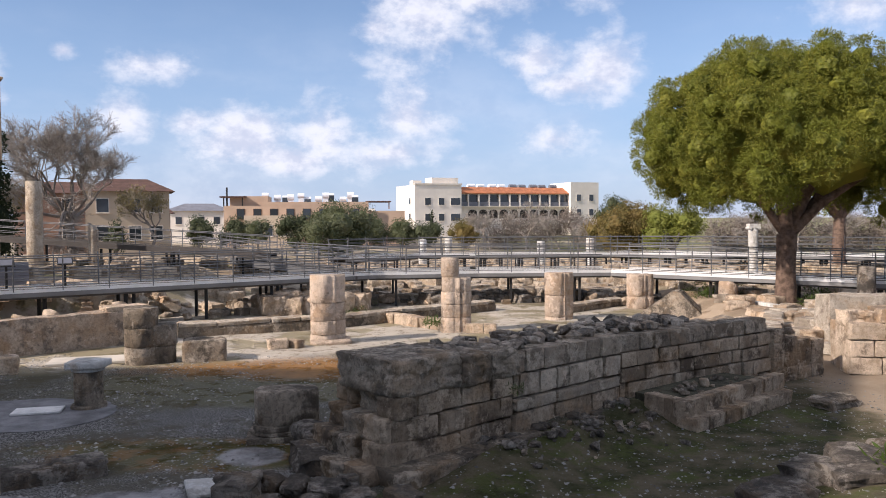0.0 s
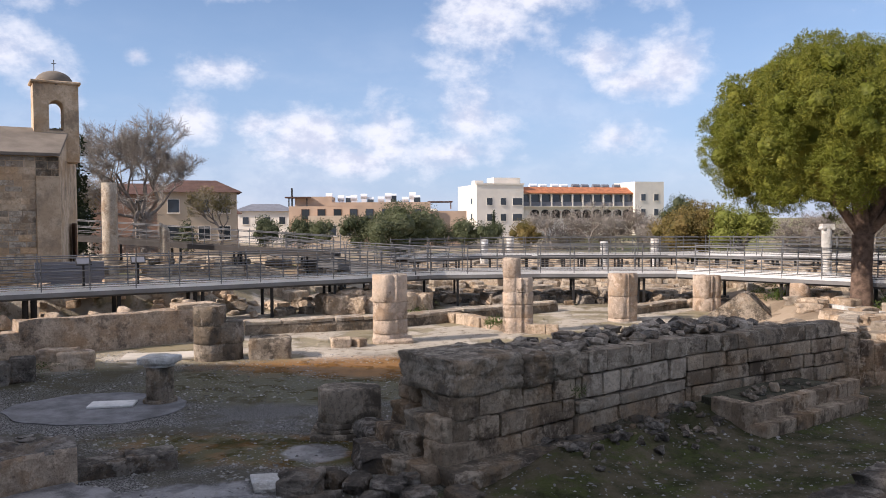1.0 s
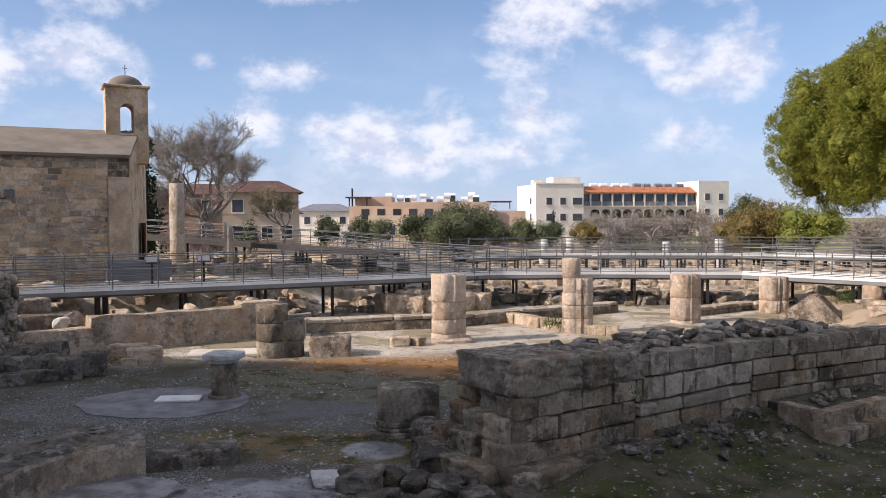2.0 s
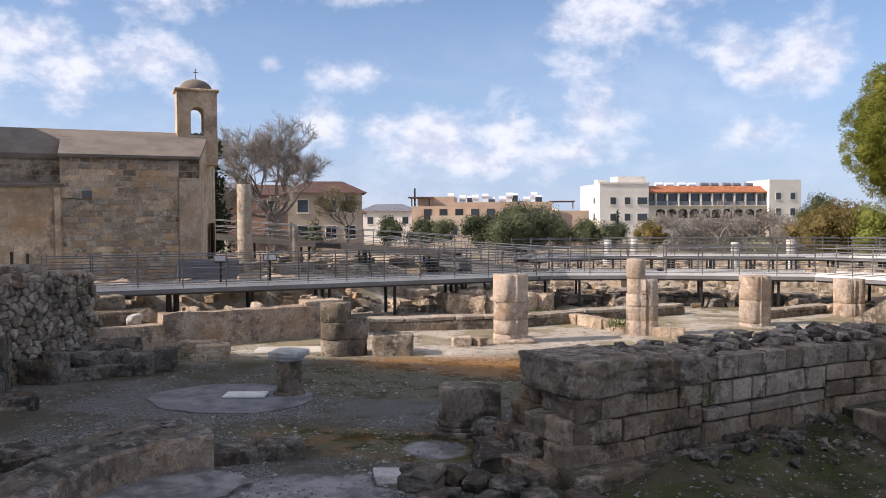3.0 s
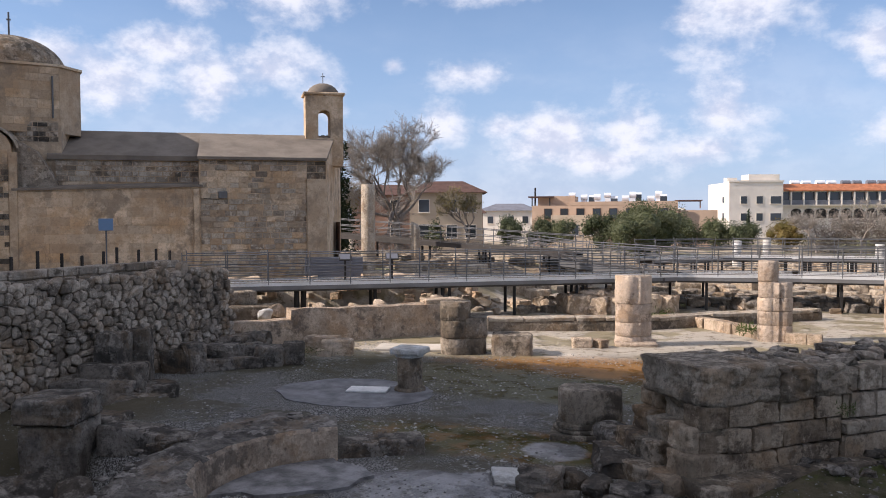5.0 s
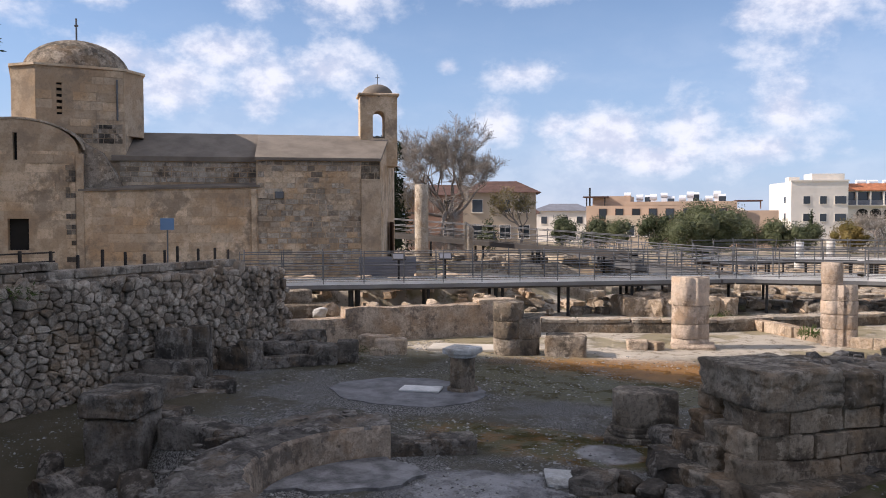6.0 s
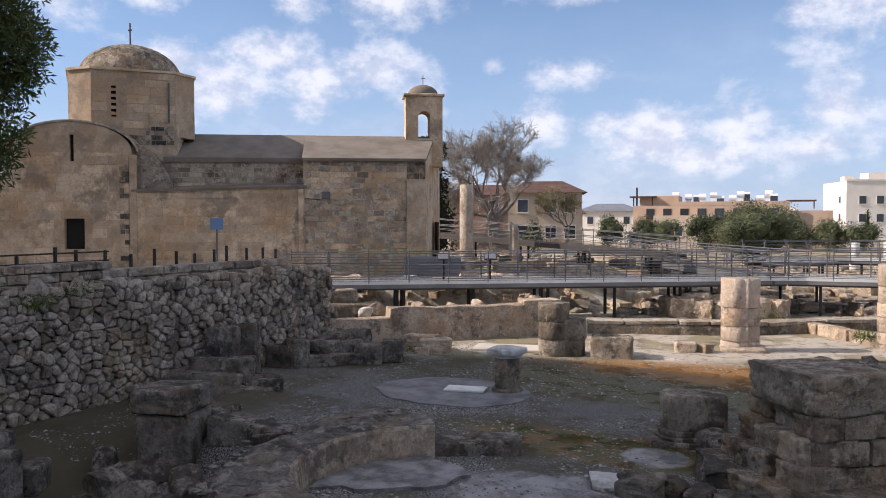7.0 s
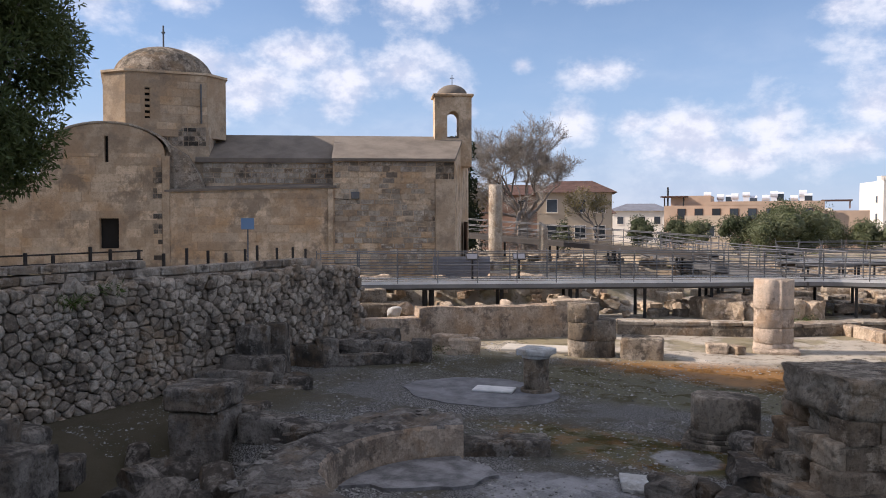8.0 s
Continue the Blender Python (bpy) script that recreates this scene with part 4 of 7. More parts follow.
def cell_stones(rg, w, h, size, flat=1.25):
    """Irregular stones filling a w x h face: cells about jittered points, each a closed outline."""
    pts = []
    nz = int(h / (size / flat))
    for r in range(-1, nz + 2):
        nx = int(w / size)
        for c in range(-1, nx + 2):
            if rg.random() < 0.16:
                continue
            pts.append(((c + 0.5 * (r % 2) + rg.uniform(-0.36, 0.36)) * size, (r + 0.5 + rg.uniform(-0.24, 0.24)) * size / flat))
    P = np.array(pts)
    out = []
    for px, pz in pts:
        if not (-0.05 < px < w + 0.05 and -0.05 < pz < h):
            continue
        poly = [(px - size * 1.2, pz - size * 1.2), (px + size * 1.2, pz - size * 1.2), (px + size * 1.2, pz + size * 1.2), (px - size * 1.2, pz + size * 1.2)]
        near = P[np.hypot(P[:, 0] - px, P[:, 1] - pz) < size * 2.4]
        for qx, qz in near:
            dx, dz = qx - px, qz - pz
            if abs(dx) + abs(dz) < 1e-6:
                continue
            mx, mz = (qx + px) / 2, (qz + pz) / 2
            cut = []
            for (ax, az), (bx, bz) in zip(poly, poly[1:] + poly[:1]):
                da, db = (ax - mx) * dx + (az - mz) * dz, (bx - mx) * dx + (bz - mz) * dz
                if da <= 0:
                    cut.append((ax, az))
                if da * db < 0:
                    t = da / (da - db)
                    cut.append((ax + (bx - ax) * t, az + (bz - az) * t))
            poly = cut
            if len(poly) < 3:
                break
        if len(poly) >= 3:
            soft = []
            for (ax, az), (bx, bz) in zip(poly, poly[1:] + poly[:1]):
                if abs(ax - bx) + abs(az - bz) > 0.015:
                    for f in (0.22, 0.78):
                        soft.append((ax + (bx - ax) * f + rg.uniform(-0.008, 0.008), az + (bz - az) * f + rg.uniform(-0.008, 0.008)))
            if len(soft) >= 5:
                out.append((px, pz, soft))
    return out


def stone_mesh(rg, poly, px, pz, depth):
    """One stone: outline drawn in, worn rim, uneven face; x out of the wall, y along it, z up."""
    rings = []
    vs = []
    bulge = rg.uniform(0.0, 0.05)
    tx, tz = rg.uniform(-0.12, 0.12), rg.uniform(-0.12, 0.12)
    for sc, out in ((0.91, -depth), (0.96, -0.03), (0.915, 0.025 + bulge * 0.6), (0.6, 0.04 + bulge)):
        ring = []
        for x, z in poly:
            dx, dz = (x - px) * sc, (z - pz) * sc
            n = noise.noise((x * 9, z * 9, out * 9 + px)) * 0.02
            vs.append((out + (tx * dx + tz * dz if out > 0 else 0) + n, dx + noise.noise((x * 7, z * 7, 3)) * 0.012, dz + n * 0.5))
            ring.append(len(vs) - 1)
        rings.append(ring)
    n = len(poly)
    fs = [(a[i], a[(i + 1) % n], b[(i + 1) % n], b[i]) for a, b in zip(rings, rings[1:]) for i in range(n)]
    fs.append(rings[-1])
    me = bpy.data.meshes.new("field_stone")
    me.from_pydata(vs, [], fs)
    me.materials.append(RUBBLE)
    return me


rg = random.Random(11)
rest, rest_meshes = [], []
cells = cell_stones(rg, wy1 - wy0, 2.55, 0.22, 1.45)
for px, pz, poly in sorted(cells, key=lambda q: abs(q[0] - 5.6)):
    me = stone_mesh(rg, poly, px, pz, 0.16)
    z = pz - 0.15
    m = Matrix.Translation((RUB_X - 0.05 * z + rg.uniform(-0.04, 0.05), wy0 + px, z))
    if len(rubble_wall.children) < 300:
        part("field_stone", me, None, rubble_wall, at=m)
    else:
        rest.append(m)
        rest_meshes.append(me)


def joined(name, source, ms, material, parent=None, label=""):
    """Many copies of small stones as one mesh of kind stuff."""
    vs, fs, base = [], [], 0
    for i, m in enumerate(ms):
        me = source[i % len(source)]
        co = np.empty(len(me.vertices) * 3)
        me.vertices.foreach_get("co", co)
        co = co.reshape(-1, 3)
        mm = np.array(m)
        vs.append(co @ mm[:3, :3].T + mm[:3, 3])
        fs += [[q + base for q in p.vertices] for p in me.polygons]
        base += len(co)
    me = bpy.data.meshes.new(name)
    me.from_pydata(np.concatenate(vs).tolist(), [], fs)
    me.materials.append(material)
    ob = new(name, me)
    ob.parent = parent
    tagged(ob, label, kind="stuff")
    return ob


joined("field_stones", rest_meshes, rest, RUBBLE_REST, rubble_wall, "smaller grey fieldstones of the wall")
for i in range(40):
    y = rng.uniform(5, 17)
    q = rng.uniform(0.16, 0.36)
    piece("cap_stone", "rock", RUBBLE, rubble_wall, (RUB_X - rng.uniform(0.2, 0.65), y, 2.36 + q * 0.2), (q, q * 1.4, q * 0.7), rng.uniform(-30, 30), 0, 0)
parapet = thing("parapet_wall", "low mortared stone parapet above the rubble wall", "wall", kind="structure")
wall_box(parapet, (RUB_X - 1.0, 3.0), (RUB_X - 0.85, 17.0), 0.4, 1.6, 2.55, PLASTER_OLD, seed=4)
masonry(parapet, (RUB_X - 0.86, 4.0), (RUB_X - 0.8, 17.0), (2.25, lambda s: 2.98 - 0.032 * s), [0.2, 0.2, 0.18], RUBBLE, 0.5, 0.45, name="parapet_stone")

# ---- the apse ----
apse = thing("apse_wall", "low curved apse wall with plastered inner face", "wall", kind="structure")
AC, AR = Vector((-5.0, 8.95)), 1.88
bm = bmesh.new()
prev = None
for i in range(81):
    t = radians(122 + 139 * i / 80)
    d = Vector((math.cos(t), math.sin(t)))
    ring = []
    wide = 1.05 + 0.45 * step(t, radians(185), radians(145)) - 0.35 * step(t, radians(142), radians(124)) + 0.25 * noise.noise((d.x * 4, d.y * 4, 0)) + 0.12 * noise.noise((d.x * 11, d.y * 11, 0))
    for r, z in ((AR, -0.1), (AR + 0.01, 0.2), (AR + 0.02, 0.46), (AR + 0.06, 0.51), (AR + wide * 0.2, 0.52), (AR + wide * 0.33, 0.50), (AR + wide * 0.46, 0.53), (AR + wide * 0.6, 0.50), (AR + wide * 0.74, 0.51), (AR + wide * 0.86, 0.47), (AR + wide - 0.05, 0.43), (AR + wide, 0.3), (AR + wide + 0.05, -0.6)):
        p = AC + d * r
        w = noise.noise((p.x * 3, p.y * 3, z * 3)) * 0.035 + noise.noise((p.x * 8, p.y * 8, z * 8)) * 0.025
        ring.append(bm.verts.new((p.x + d.x * w, p.y + d.y * w, z + (w * 1.6 if r > AR + 0.1 and z > 0.42 else 0))))
    if prev:
        for k in range(len(ring) - 1):
            bm.faces.new((prev[k], prev[k + 1], ring[k + 1], ring[k]))
    else:
        bm.faces.new(ring)
    prev = ring
bm.faces.new(prev[::-1])
bmesh.ops.recalc_face_normals(bm, faces=bm.faces)
curved = part("curved_wall", bm, APSE_STONE, apse)
rg = random.Random(21)
for i in range(90):
    t, q = radians(rg.uniform(126, 250)), rg.uniform(0.08, 0.24)
    p = AC + Vector((math.cos(t), math.sin(t))) * (AR + rg.uniform(0.2, 1.2))
    piece("rubble_stone", "rock", APSE_STONE, apse, (p.x, p.y, 0.49), (q * 1.4, q, q * 0.4), rg.uniform(0, 180))
curved.data.materials.append(PLASTER_OLD)
for f in curved.data.polygons:
    if all((Vector(curved.data.vertices[i].co.xy) - AC).length < AR + 0.09 for i in f.vertices):
        f.material_index = 1
floor_pts = [tuple(AC + Vector((math.cos(radians(t)), math.sin(radians(t)))) * (AR - 0.03)) for t in range(124, 200, 4)]
floor_pts += [(-6.45, 8.72), (-6.2, 8.68), (-5.9, 8.85), (-5.62, 9.12), (-5.4, 9.2), (-5.2, 9.45), (-5.22, 9.8), (-5.1, 10.0), (-5.42, 10.28), (-5.9, 10.36)]
solid("apse_floor", prism(floor_pts, -0.1, 0.05), CONCRETE, "worn pale screed floor within the apse", "paving", kind="structure")
for x, y, w, h in ((-5.9, 11.0, 0.78, 0.24), (-5.3, 11.35, 0.72, 0.28)):
    solid("threshold_slab", worn_block(3 + x, 9, 0.05, 0.04, 0.1), STONE_DARK, "long low stone slab beside the apse", "slab", pose(x, y, h * 0.38, 0, 0, 31) @ Matrix.Diagonal((w, 0.5, h, 1)), group="threshold slabs", smooth=True)
solid("marble_fragment", box(0.42, 0.5, 0.05, bevel=0.01), MARBLE, "broken white marble slab fragment on wet gravel", "slab", pose(-3.3, 10.62, 0.03, 8, 4, 25))

# blocks and broken walls before the rubble wall
left_blocks = [(-11.2, 17.45, 0.5, 0.7, 0.6, 30), (-11.6, 17.0, 0.68, 0.7, 0.54, 25), (-12.3, 17.05, 0.66, 0.6, 0.55, 35), (-12.75, 16.5, 0.8, 0.7, 0.62, 15), (-12.9, 15.6, 0.55, 0.6, 0.75, 50),
               (-13.15, 15.5, 0.7, 0.7, 0.6, 15), (-12.55, 15.9, 0.9, 0.5, 0.3, 40), (-12.0, 16.45, 0.8, 0.5, 0.3, 40), (-13.0, 17.6, 0.8, 0.8, 0.7, 20), (-12.5, 17.7, 0.6, 0.5, 0.8, 10), (-13.1, 13.25, 0.5, 0.55, 1.42, 12), (-13.1, 14.05, 0.45, 0.45, 1.35, 30)]
for x, y, a, b, c, tz in left_blocks:
    loose("tumbled_block", rng.choice(("big", "block", "sharp")), STONE_DARK, "dark weathered block in a tumbled row", "stone block", (x, y, c * 0.42), (a * 1.1, b * 1.1, c), tz, rng.uniform(-5, 5), rng.uniform(-5, 5), "tumbled blocks")
mass = thing("broken_masonry", "rounded mass of broken mortared masonry", "masonry")
for x, y, z, a, b, c, tz in ((-12.4, 12.5, 0.26, 1.3, 1.1, 0.95, 38), (-12.8, 12.0, 0.2, 0.8, 0.8, 0.7, 10), (-12.1, 12.1, 0.16, 1.0, 0.8, 0.7, 30), (-11.8, 12.9, 0.05, 1.0, 0.8, 0.5, 70), (-11.2, 12.0, 0.06, 0.9, 0.7, 0.36, 20)):
    piece("masonry_lump", "round", STONE_DARK, mass, (x, y, z), (a, b, c), tz, rng.uniform(-8, 8), rng.uniform(-8, 8))
loose("squared_block", "big", STONE_GREY, "squared block at the end of the walkway", "stone block", (-15.9, 21.6, 1.12), (1.0, 0.7, 0.5), 38)
loose("squared_block", "big", STONE_GREY, "long block at the end of the walkway", "stone block", (-15.4, 21.5, 0.68), (1.7, 1.0, 0.5), 38)
loose("squared_block", "big", STONE_GREY, "long block at the end of the walkway", "stone block", (-15.5, 21.6, 0.2), (2.4, 1.6, 0.6), 36)
loose("white_boulder", "boulder", MARBLE, "white rounded boulder behind the plastered wall", "boulder", (-14.3, 20.6, 0.75), (0.62, 0.5, 0.45), 20)
pier = thing("ruined_pier", "squat dark pier with a wide top block", "pier")
piece("pier_base", "big", STONE_DARK, pier, (-10.32, 9.32, -0.02), (0.95, 0.95, 1.15), 22, label="reddish squared base block")
piece("pier_cap", "big", STONE_DARK, pier, (-10.35, 9.3, 0.74), (1.0, 1.0, 0.4), 20)
for x, y, a, c in ((-11.0, 8.5, 0.7, 0.5), (-10.3, 8.5, 1.2, 0.4), (-9.9, 7.7, 1.0, 0.55), (-9.3, 7.6, 0.8, 0.5), (-9.0, 8.4, 0.9, 0.5), (-9.6, 7.0, 0.8, 0.5), (-8.6, 7.6, 0.7, 0.4)):
    loose("fallen_boulder", "boulder", STONE_DARK, "dark boulder fallen into the trench", "boulder", (x, y, ground_z(x, y) + c * 0.3), (a, a * 0.7, c * 1.2), rng.uniform(0, 180), group="trench boulders")
ledge2 = thing("broken_ledge", "broken stone ledge with stepped blocks by the trench", "ledge")
for x, y, a, b, c, tz in ((-9.3, 9.75, 1.0, 0.5, 0.5, 8), (-8.4, 9.6, 0.8, 0.5, 0.5, -8), (-10.3, 10.1, 0.9, 0.6, 0.5, 12)):
    piece("ledge_block", "big", STONE_DARK, ledge2, (x, y, c / 2 - 0.05), (a, b, c), tz)
for x, y, a, c in ((-10.9, 5.6, 1.1, 1.05), (-10.2, 5.9, 0.8, 0.75), (-11.4, 6.5, 0.9, 0.7), (-10.3, 6.6, 0.6, 0.4)):
    loose("squared_block", "big", STONE_DARK, "cut block at the foot of the rubble wall", "stone block", (x, y, c * 0.4), (a, a, c), rng.uniform(0, 40), group="cut blocks")

# rocks before the end of the long wall
for x, y, a, c in ((-2.78, 10.42, 0.72, 0.34), (-2.34, 10.65, 0.42, 0.26), (-2.0, 10.5, 0.5, 0.26), (-1.55, 10.35, 0.6, 0.26), (-2.3, 10.1, 0.32, 0.16), (-1.15, 10.15, 0.6, 0.22), (-2.1, 12.7, 0.8, 0.44),
                   (-1.9, 11.7, 1.1, 0.36), (-0.55, 10.25, 0.55, 0.18), (-2.55, 11.0, 0.34, 0.18), (-1.85, 12.3, 0.6, 0.5), (-2.45, 9.75, 0.5, 0.2), (-1.75, 9.9, 0.45, 0.2), (-1.3, 10.55, 0.4, 0.3)):
    loose("broken_block", "sharp", STONE_DARK, "broken limestone block heaped at the wall end", "stone block", (x, y, c * 0.34), (a * 0.8, a * 0.62, c * 0.9), rng.uniform(0, 180), rng.uniform(-10, 10), rng.uniform(-10, 10), "heaped blocks")
for x, y, a, c in ((4.2, 9.8, 0.9, 0.4), (4.9, 10.4, 0.8, 0.4), (5.6, 10.5, 0.9, 0.42), (6.4, 10.9, 0.9, 0.45), (3.6, 9.4, 0.8, 0.3), (6.9, 11.5, 0.7, 0.35), (5.2, 9.9, 0.7, 0.35)):
    loose("field_boulder", "sharp", STONE_DARK, "flat grey boulder on mossy ground", "boulder", (x, y, ground_z(x, y) + c * 0.0), (a, a * 0.8, c), rng.uniform(0, 180), group="flat boulders")
loose("loose_slab", "sharp", STONE_GREY, "split slab lying on bare earth", "stone block", (7.6, 15.3, 0.1), (0.9, 0.55, 0.22), 30)

# sunlit walls at the end of the long wall
sunlit = thing("sunlit_wall", "sunlit ashlar wall of large tan blocks", "wall", kind="structure")
wall_box(sunlit, (9.5, 18.4), (14.5, 18.2), 1.0, -0.1, 1.18, STONE_WARM, seed=7)
masonry(sunlit, (9.45, 18.25), (14.5, 18.05), (0.0, lambda s: 2), [0.42, 0.4, 0.4], STONE_WARM, 0.4, 0.7, name="ashlar")
masonry(sunlit, (10.2, 18.35), (14.5, 18.2), (1.2, lambda s: 2), [0.36], STONE_WARM, 0.7, 0.9, name="ashlar")
for x in (9.7, 10.0):
    piece("top_stone", "sharp", STONE_WARM, sunlit, (x, 18.8, 1.3), (0.5, 0.45, 0.35), rng.uniform(0, 90))
sunlit2 = thing("sunlit_wall", "pale ashlar wall end with flat top", "wall", kind="structure")
wall_box(sunlit2, (10.1, 20.6), (14.5, 20.4), 0.9, 0.2, 1.62, STONE_PALE, seed=8)
kerbline = thing("marble_kerb", "long white marble kerb in reddish earth", "kerb", kind="structure")
for k in range(5):
    a = Vector((11.2, 29.6)).lerp(Vector((12.5, 25.6)), k / 5)
    piece("kerb_stone", "block", MARBLE, kerbline, (a.x + 0.12, a.y - 0.4, 0.55), (0.86, 0.22, 0.14), -72 + rng.uniform(-2, 2))
for i in range(44):
    x, y, q = rng.uniform(8.4, 11.6), rng.uniform(19.4, 26), rng.uniform(0.25, 0.75)
    loose("strewn_block", "sharp" if i % 3 == 0 else "block", STONE_PALE if i % 3 else STONE_WARM, "sunlit loose block strewn near the pine", "stone block", (x, y, ground_z(x, y) + q * 0.18), (q * 1.3, q * 0.8, q * 0.6), rng.choice((35, 125)) + rng.uniform(-15, 15), group="strewn blocks")
footing = thing("low_wall", "low foundation course of pale blocks near the pine", "wall", kind="structure")
masonry(footing, (8.6, 20.0), (10.2, 23.6), (0.2, lambda s: 2), [0.4, 0.3], STONE_PALE, 0.5, 0.6, name="foundation_stone")
stele = solid("stone_stele", drum(lobed([(0, 0, 0.3)], [(0.28, 0.14)], 24, 0.02, 3), 0, 1.05, 2, 0.006, 0.06), STONE_DARK, "dark round-topped standing stone beside the walkway", "stone", pose(14.6, 27.2, 0.95), smooth=True)
for i in range(46):
    x, y = rng.uniform(9.2, 17), rng.uniform(21.5, 35)
    q = rng.uniform(0.2, 0.7)
    loose("strewn_block", "sharp" if i % 2 else "block", STONE_WARM if i % 3 else STONE_PALE, "sunlit loose block strewn near the pine", "stone block", (x, y, ground_z(x, y) + q * 0.2), (q * 1.4, q * 0.8, q * 0.6), rng.uniform(0, 180), group="strewn blocks")

# rubble under and beyond the walkway
for i in range(150):
    x = rng.uniform(-9.5, 9)
    y = (22.0 + 0.703 * (x + 18.6) if x < -3.1 else 33.3 if x < 7 else 32.0) + 0.4 + rng.random() * 4.5
    q = rng.uniform(0.22, 0.7)
    loose("rubble_boulder", "boulder" if i % 3 == 0 else "sharp", STONE_WARM if i % 3 == 0 else STONE_GREY if i % 3 == 1 else STONE_DARK, "tan boulder in the rubble below the walkway", "boulder", (x, y, q * 0.28), (q * 1.3, q, q * 0.85), rng.uniform(0, 360), rng.uniform(-15, 15), 0, "rubble below the walkway")
for x, y, q in ((-6.6, 30.5, 0.9), (-5.9, 30.7, 0.8), (-5.3, 31.2, 0.75), (-6.2, 31.3, 1.1), (-4.2, 31.9, 0.9), (-3.5, 32.3, 0.8), (-6.9, 31.0, 0.9), (-5.6, 31.7, 1.0), (-4.8, 31.6, 0.7), (-4.0, 32.6, 0.9)):
    loose("rubble_boulder", "sharp", STONE_WARM, "large tan boulder heaped below the walkway", "boulder", (x, y, q * 0.33), (q * 1.1, q, q), rng.uniform(0, 360), group="rubble below the walkway")
for x, y, q in ((-12.2, 22.7, 0.5), (-11.6, 23.4, 0.55), (-10.9, 24.0, 0.6), (-13.1, 22.0, 0.5), (-10.2, 24.6, 0.7), (-14.2, 21.2, 0.6)):
    loose("rubble_boulder", "boulder", STONE_WARM, "rounded boulder behind the plastered wall", "boulder", (x, y, 0.75 + q * 0.2), (q * 1.3, q, q * 0.8), rng.uniform(0, 360), group="rubble behind the wall")
for i in range(90):
    f = rng.random()
    x, y = -19.5 + 12.5 * f + rng.gauss(0, 0.5), 23.4 + 9.3 * f + abs(rng.gauss(0.6, 0.7))
    q = rng.uniform(0.25, 0.75)
    loose("rubble_boulder", rng.choice(("sharp", "boulder", "block")), STONE_WARM if i % 3 else STONE_PALE, "pale block tumbled on the bank below the church", "boulder", (x, y, ground_z(x, y) + q * 0.2), (q * 1.3, q * 0.9, q * 0.7), rng.uniform(0, 360), rng.uniform(-12, 12), 0, "rubble below the church")
shape("block", FIELD_STONE, 0), shape("rock", FIELD_STONE, 0)
ms = []
for i in range(1500):
    x, y = rng.uniform(-36, 36), rng.uniform(35, 66)
    q = rng.uniform(0.25, 1.0)
    ms.append(pose(x, y, ground_z(x, y) + q * 0.15, 0, 0, rng.uniform(0, 180)) @ Matrix.Diagonal((q * 1.6, q * 0.8, q * 0.6, 1)))
for k in range(60):
    x, y, t = rng.uniform(-32, 34), rng.uniform(37, 62), rng.choice((10, 100, 12, 98))
    for j in range(rng.randrange(5, 13)):
        px, py = x + j * 0.7 * math.cos(radians(t)), y + j * 0.7 * math.sin(radians(t))
        ms.append(pose(px, py, ground_z(px, py) + 0.15, 0, 0, t + rng.uniform(-4, 4)) @ Matrix.Diagonal((0.72, 0.5, rng.uniform(0.4, 0.8), 1)))
stones = joined("excavation_stones", SHAPES["block", "field_stone"], ms, FIELD_STONE)
tagged(stones, "low foundation stones strewn over the excavated field", "stones", kind="stuff")

# far columns
def far_column(label, at, r, h, material, capital=False, broken=0.0):
    ob = thing("standing_column", label, "column", pose(*at), "standing columns")
    bm = drum(lobed([(0, 0, r)], [(0.05, 0.05)], 24, 0.02, at[0]), 0, h, at[1], 0.01)
    if broken:
        for v in bm.verts:
            if v.co.z > h - 0.1:
                v.co.z -= broken * (v.co.x / r * 0.5 + 0.5)
    part("shaft", bm, material, ob, smooth=True)
    part("plinth", box(r * 2.8, r * 2.8, 0.3, (0, 0, -0.25), 0.03), material, ob)
    if capital:
        part("capital", prism([(-r * 1.15, -r), (r * 1.15, -r), (r * 1.15, r), (-r * 1.15, r)], h - 0.02, h + 0.18), material, ob)
        bm = bmesh.new()
        for e in (-1, 1):
            rod((e * r * 0.95, -r * 1.1, h - 0.02), (e * r * 0.95, r * 1.1, h - 0.02), r * 0.34, None, 12, bm)
        part("volute", bm, material, ob)
    return ob


far_column("tall weathered granite column standing alone", (-20.2, 39.1, 1.1), 0.38, 4.55, STONE_PALE)
far_column("shorter column with a slanting broken top", (-17.8, 40.2, 1.1), 0.25, 2.5, STONE_PALE, broken=0.4)
for x, y, h, r in ((-1.54, 58.9, 2.15, 0.3), (7.2, 58.2, 2.0, 0.28), (10.76, 57.9, 2.2, 0.29), (5.53, 58.3, 1.2, 0.22), (0.44, 66.0, 2.2, 0.3)):
    far_column("white marble column shaft in the excavated field", (x, y, 0), r, h, MARBLE)
far_column("white marble column with a scrolled capital", (14.6, 37.2, 0.35), 0.22, 2.85, MARBLE, True)

# ---- the church ----
CH = pose(-17.4, 29.8, 0.0, 0, 0, 36)
church = thing("stone_church", "small domed limestone church with a bell tower", "church", CH)


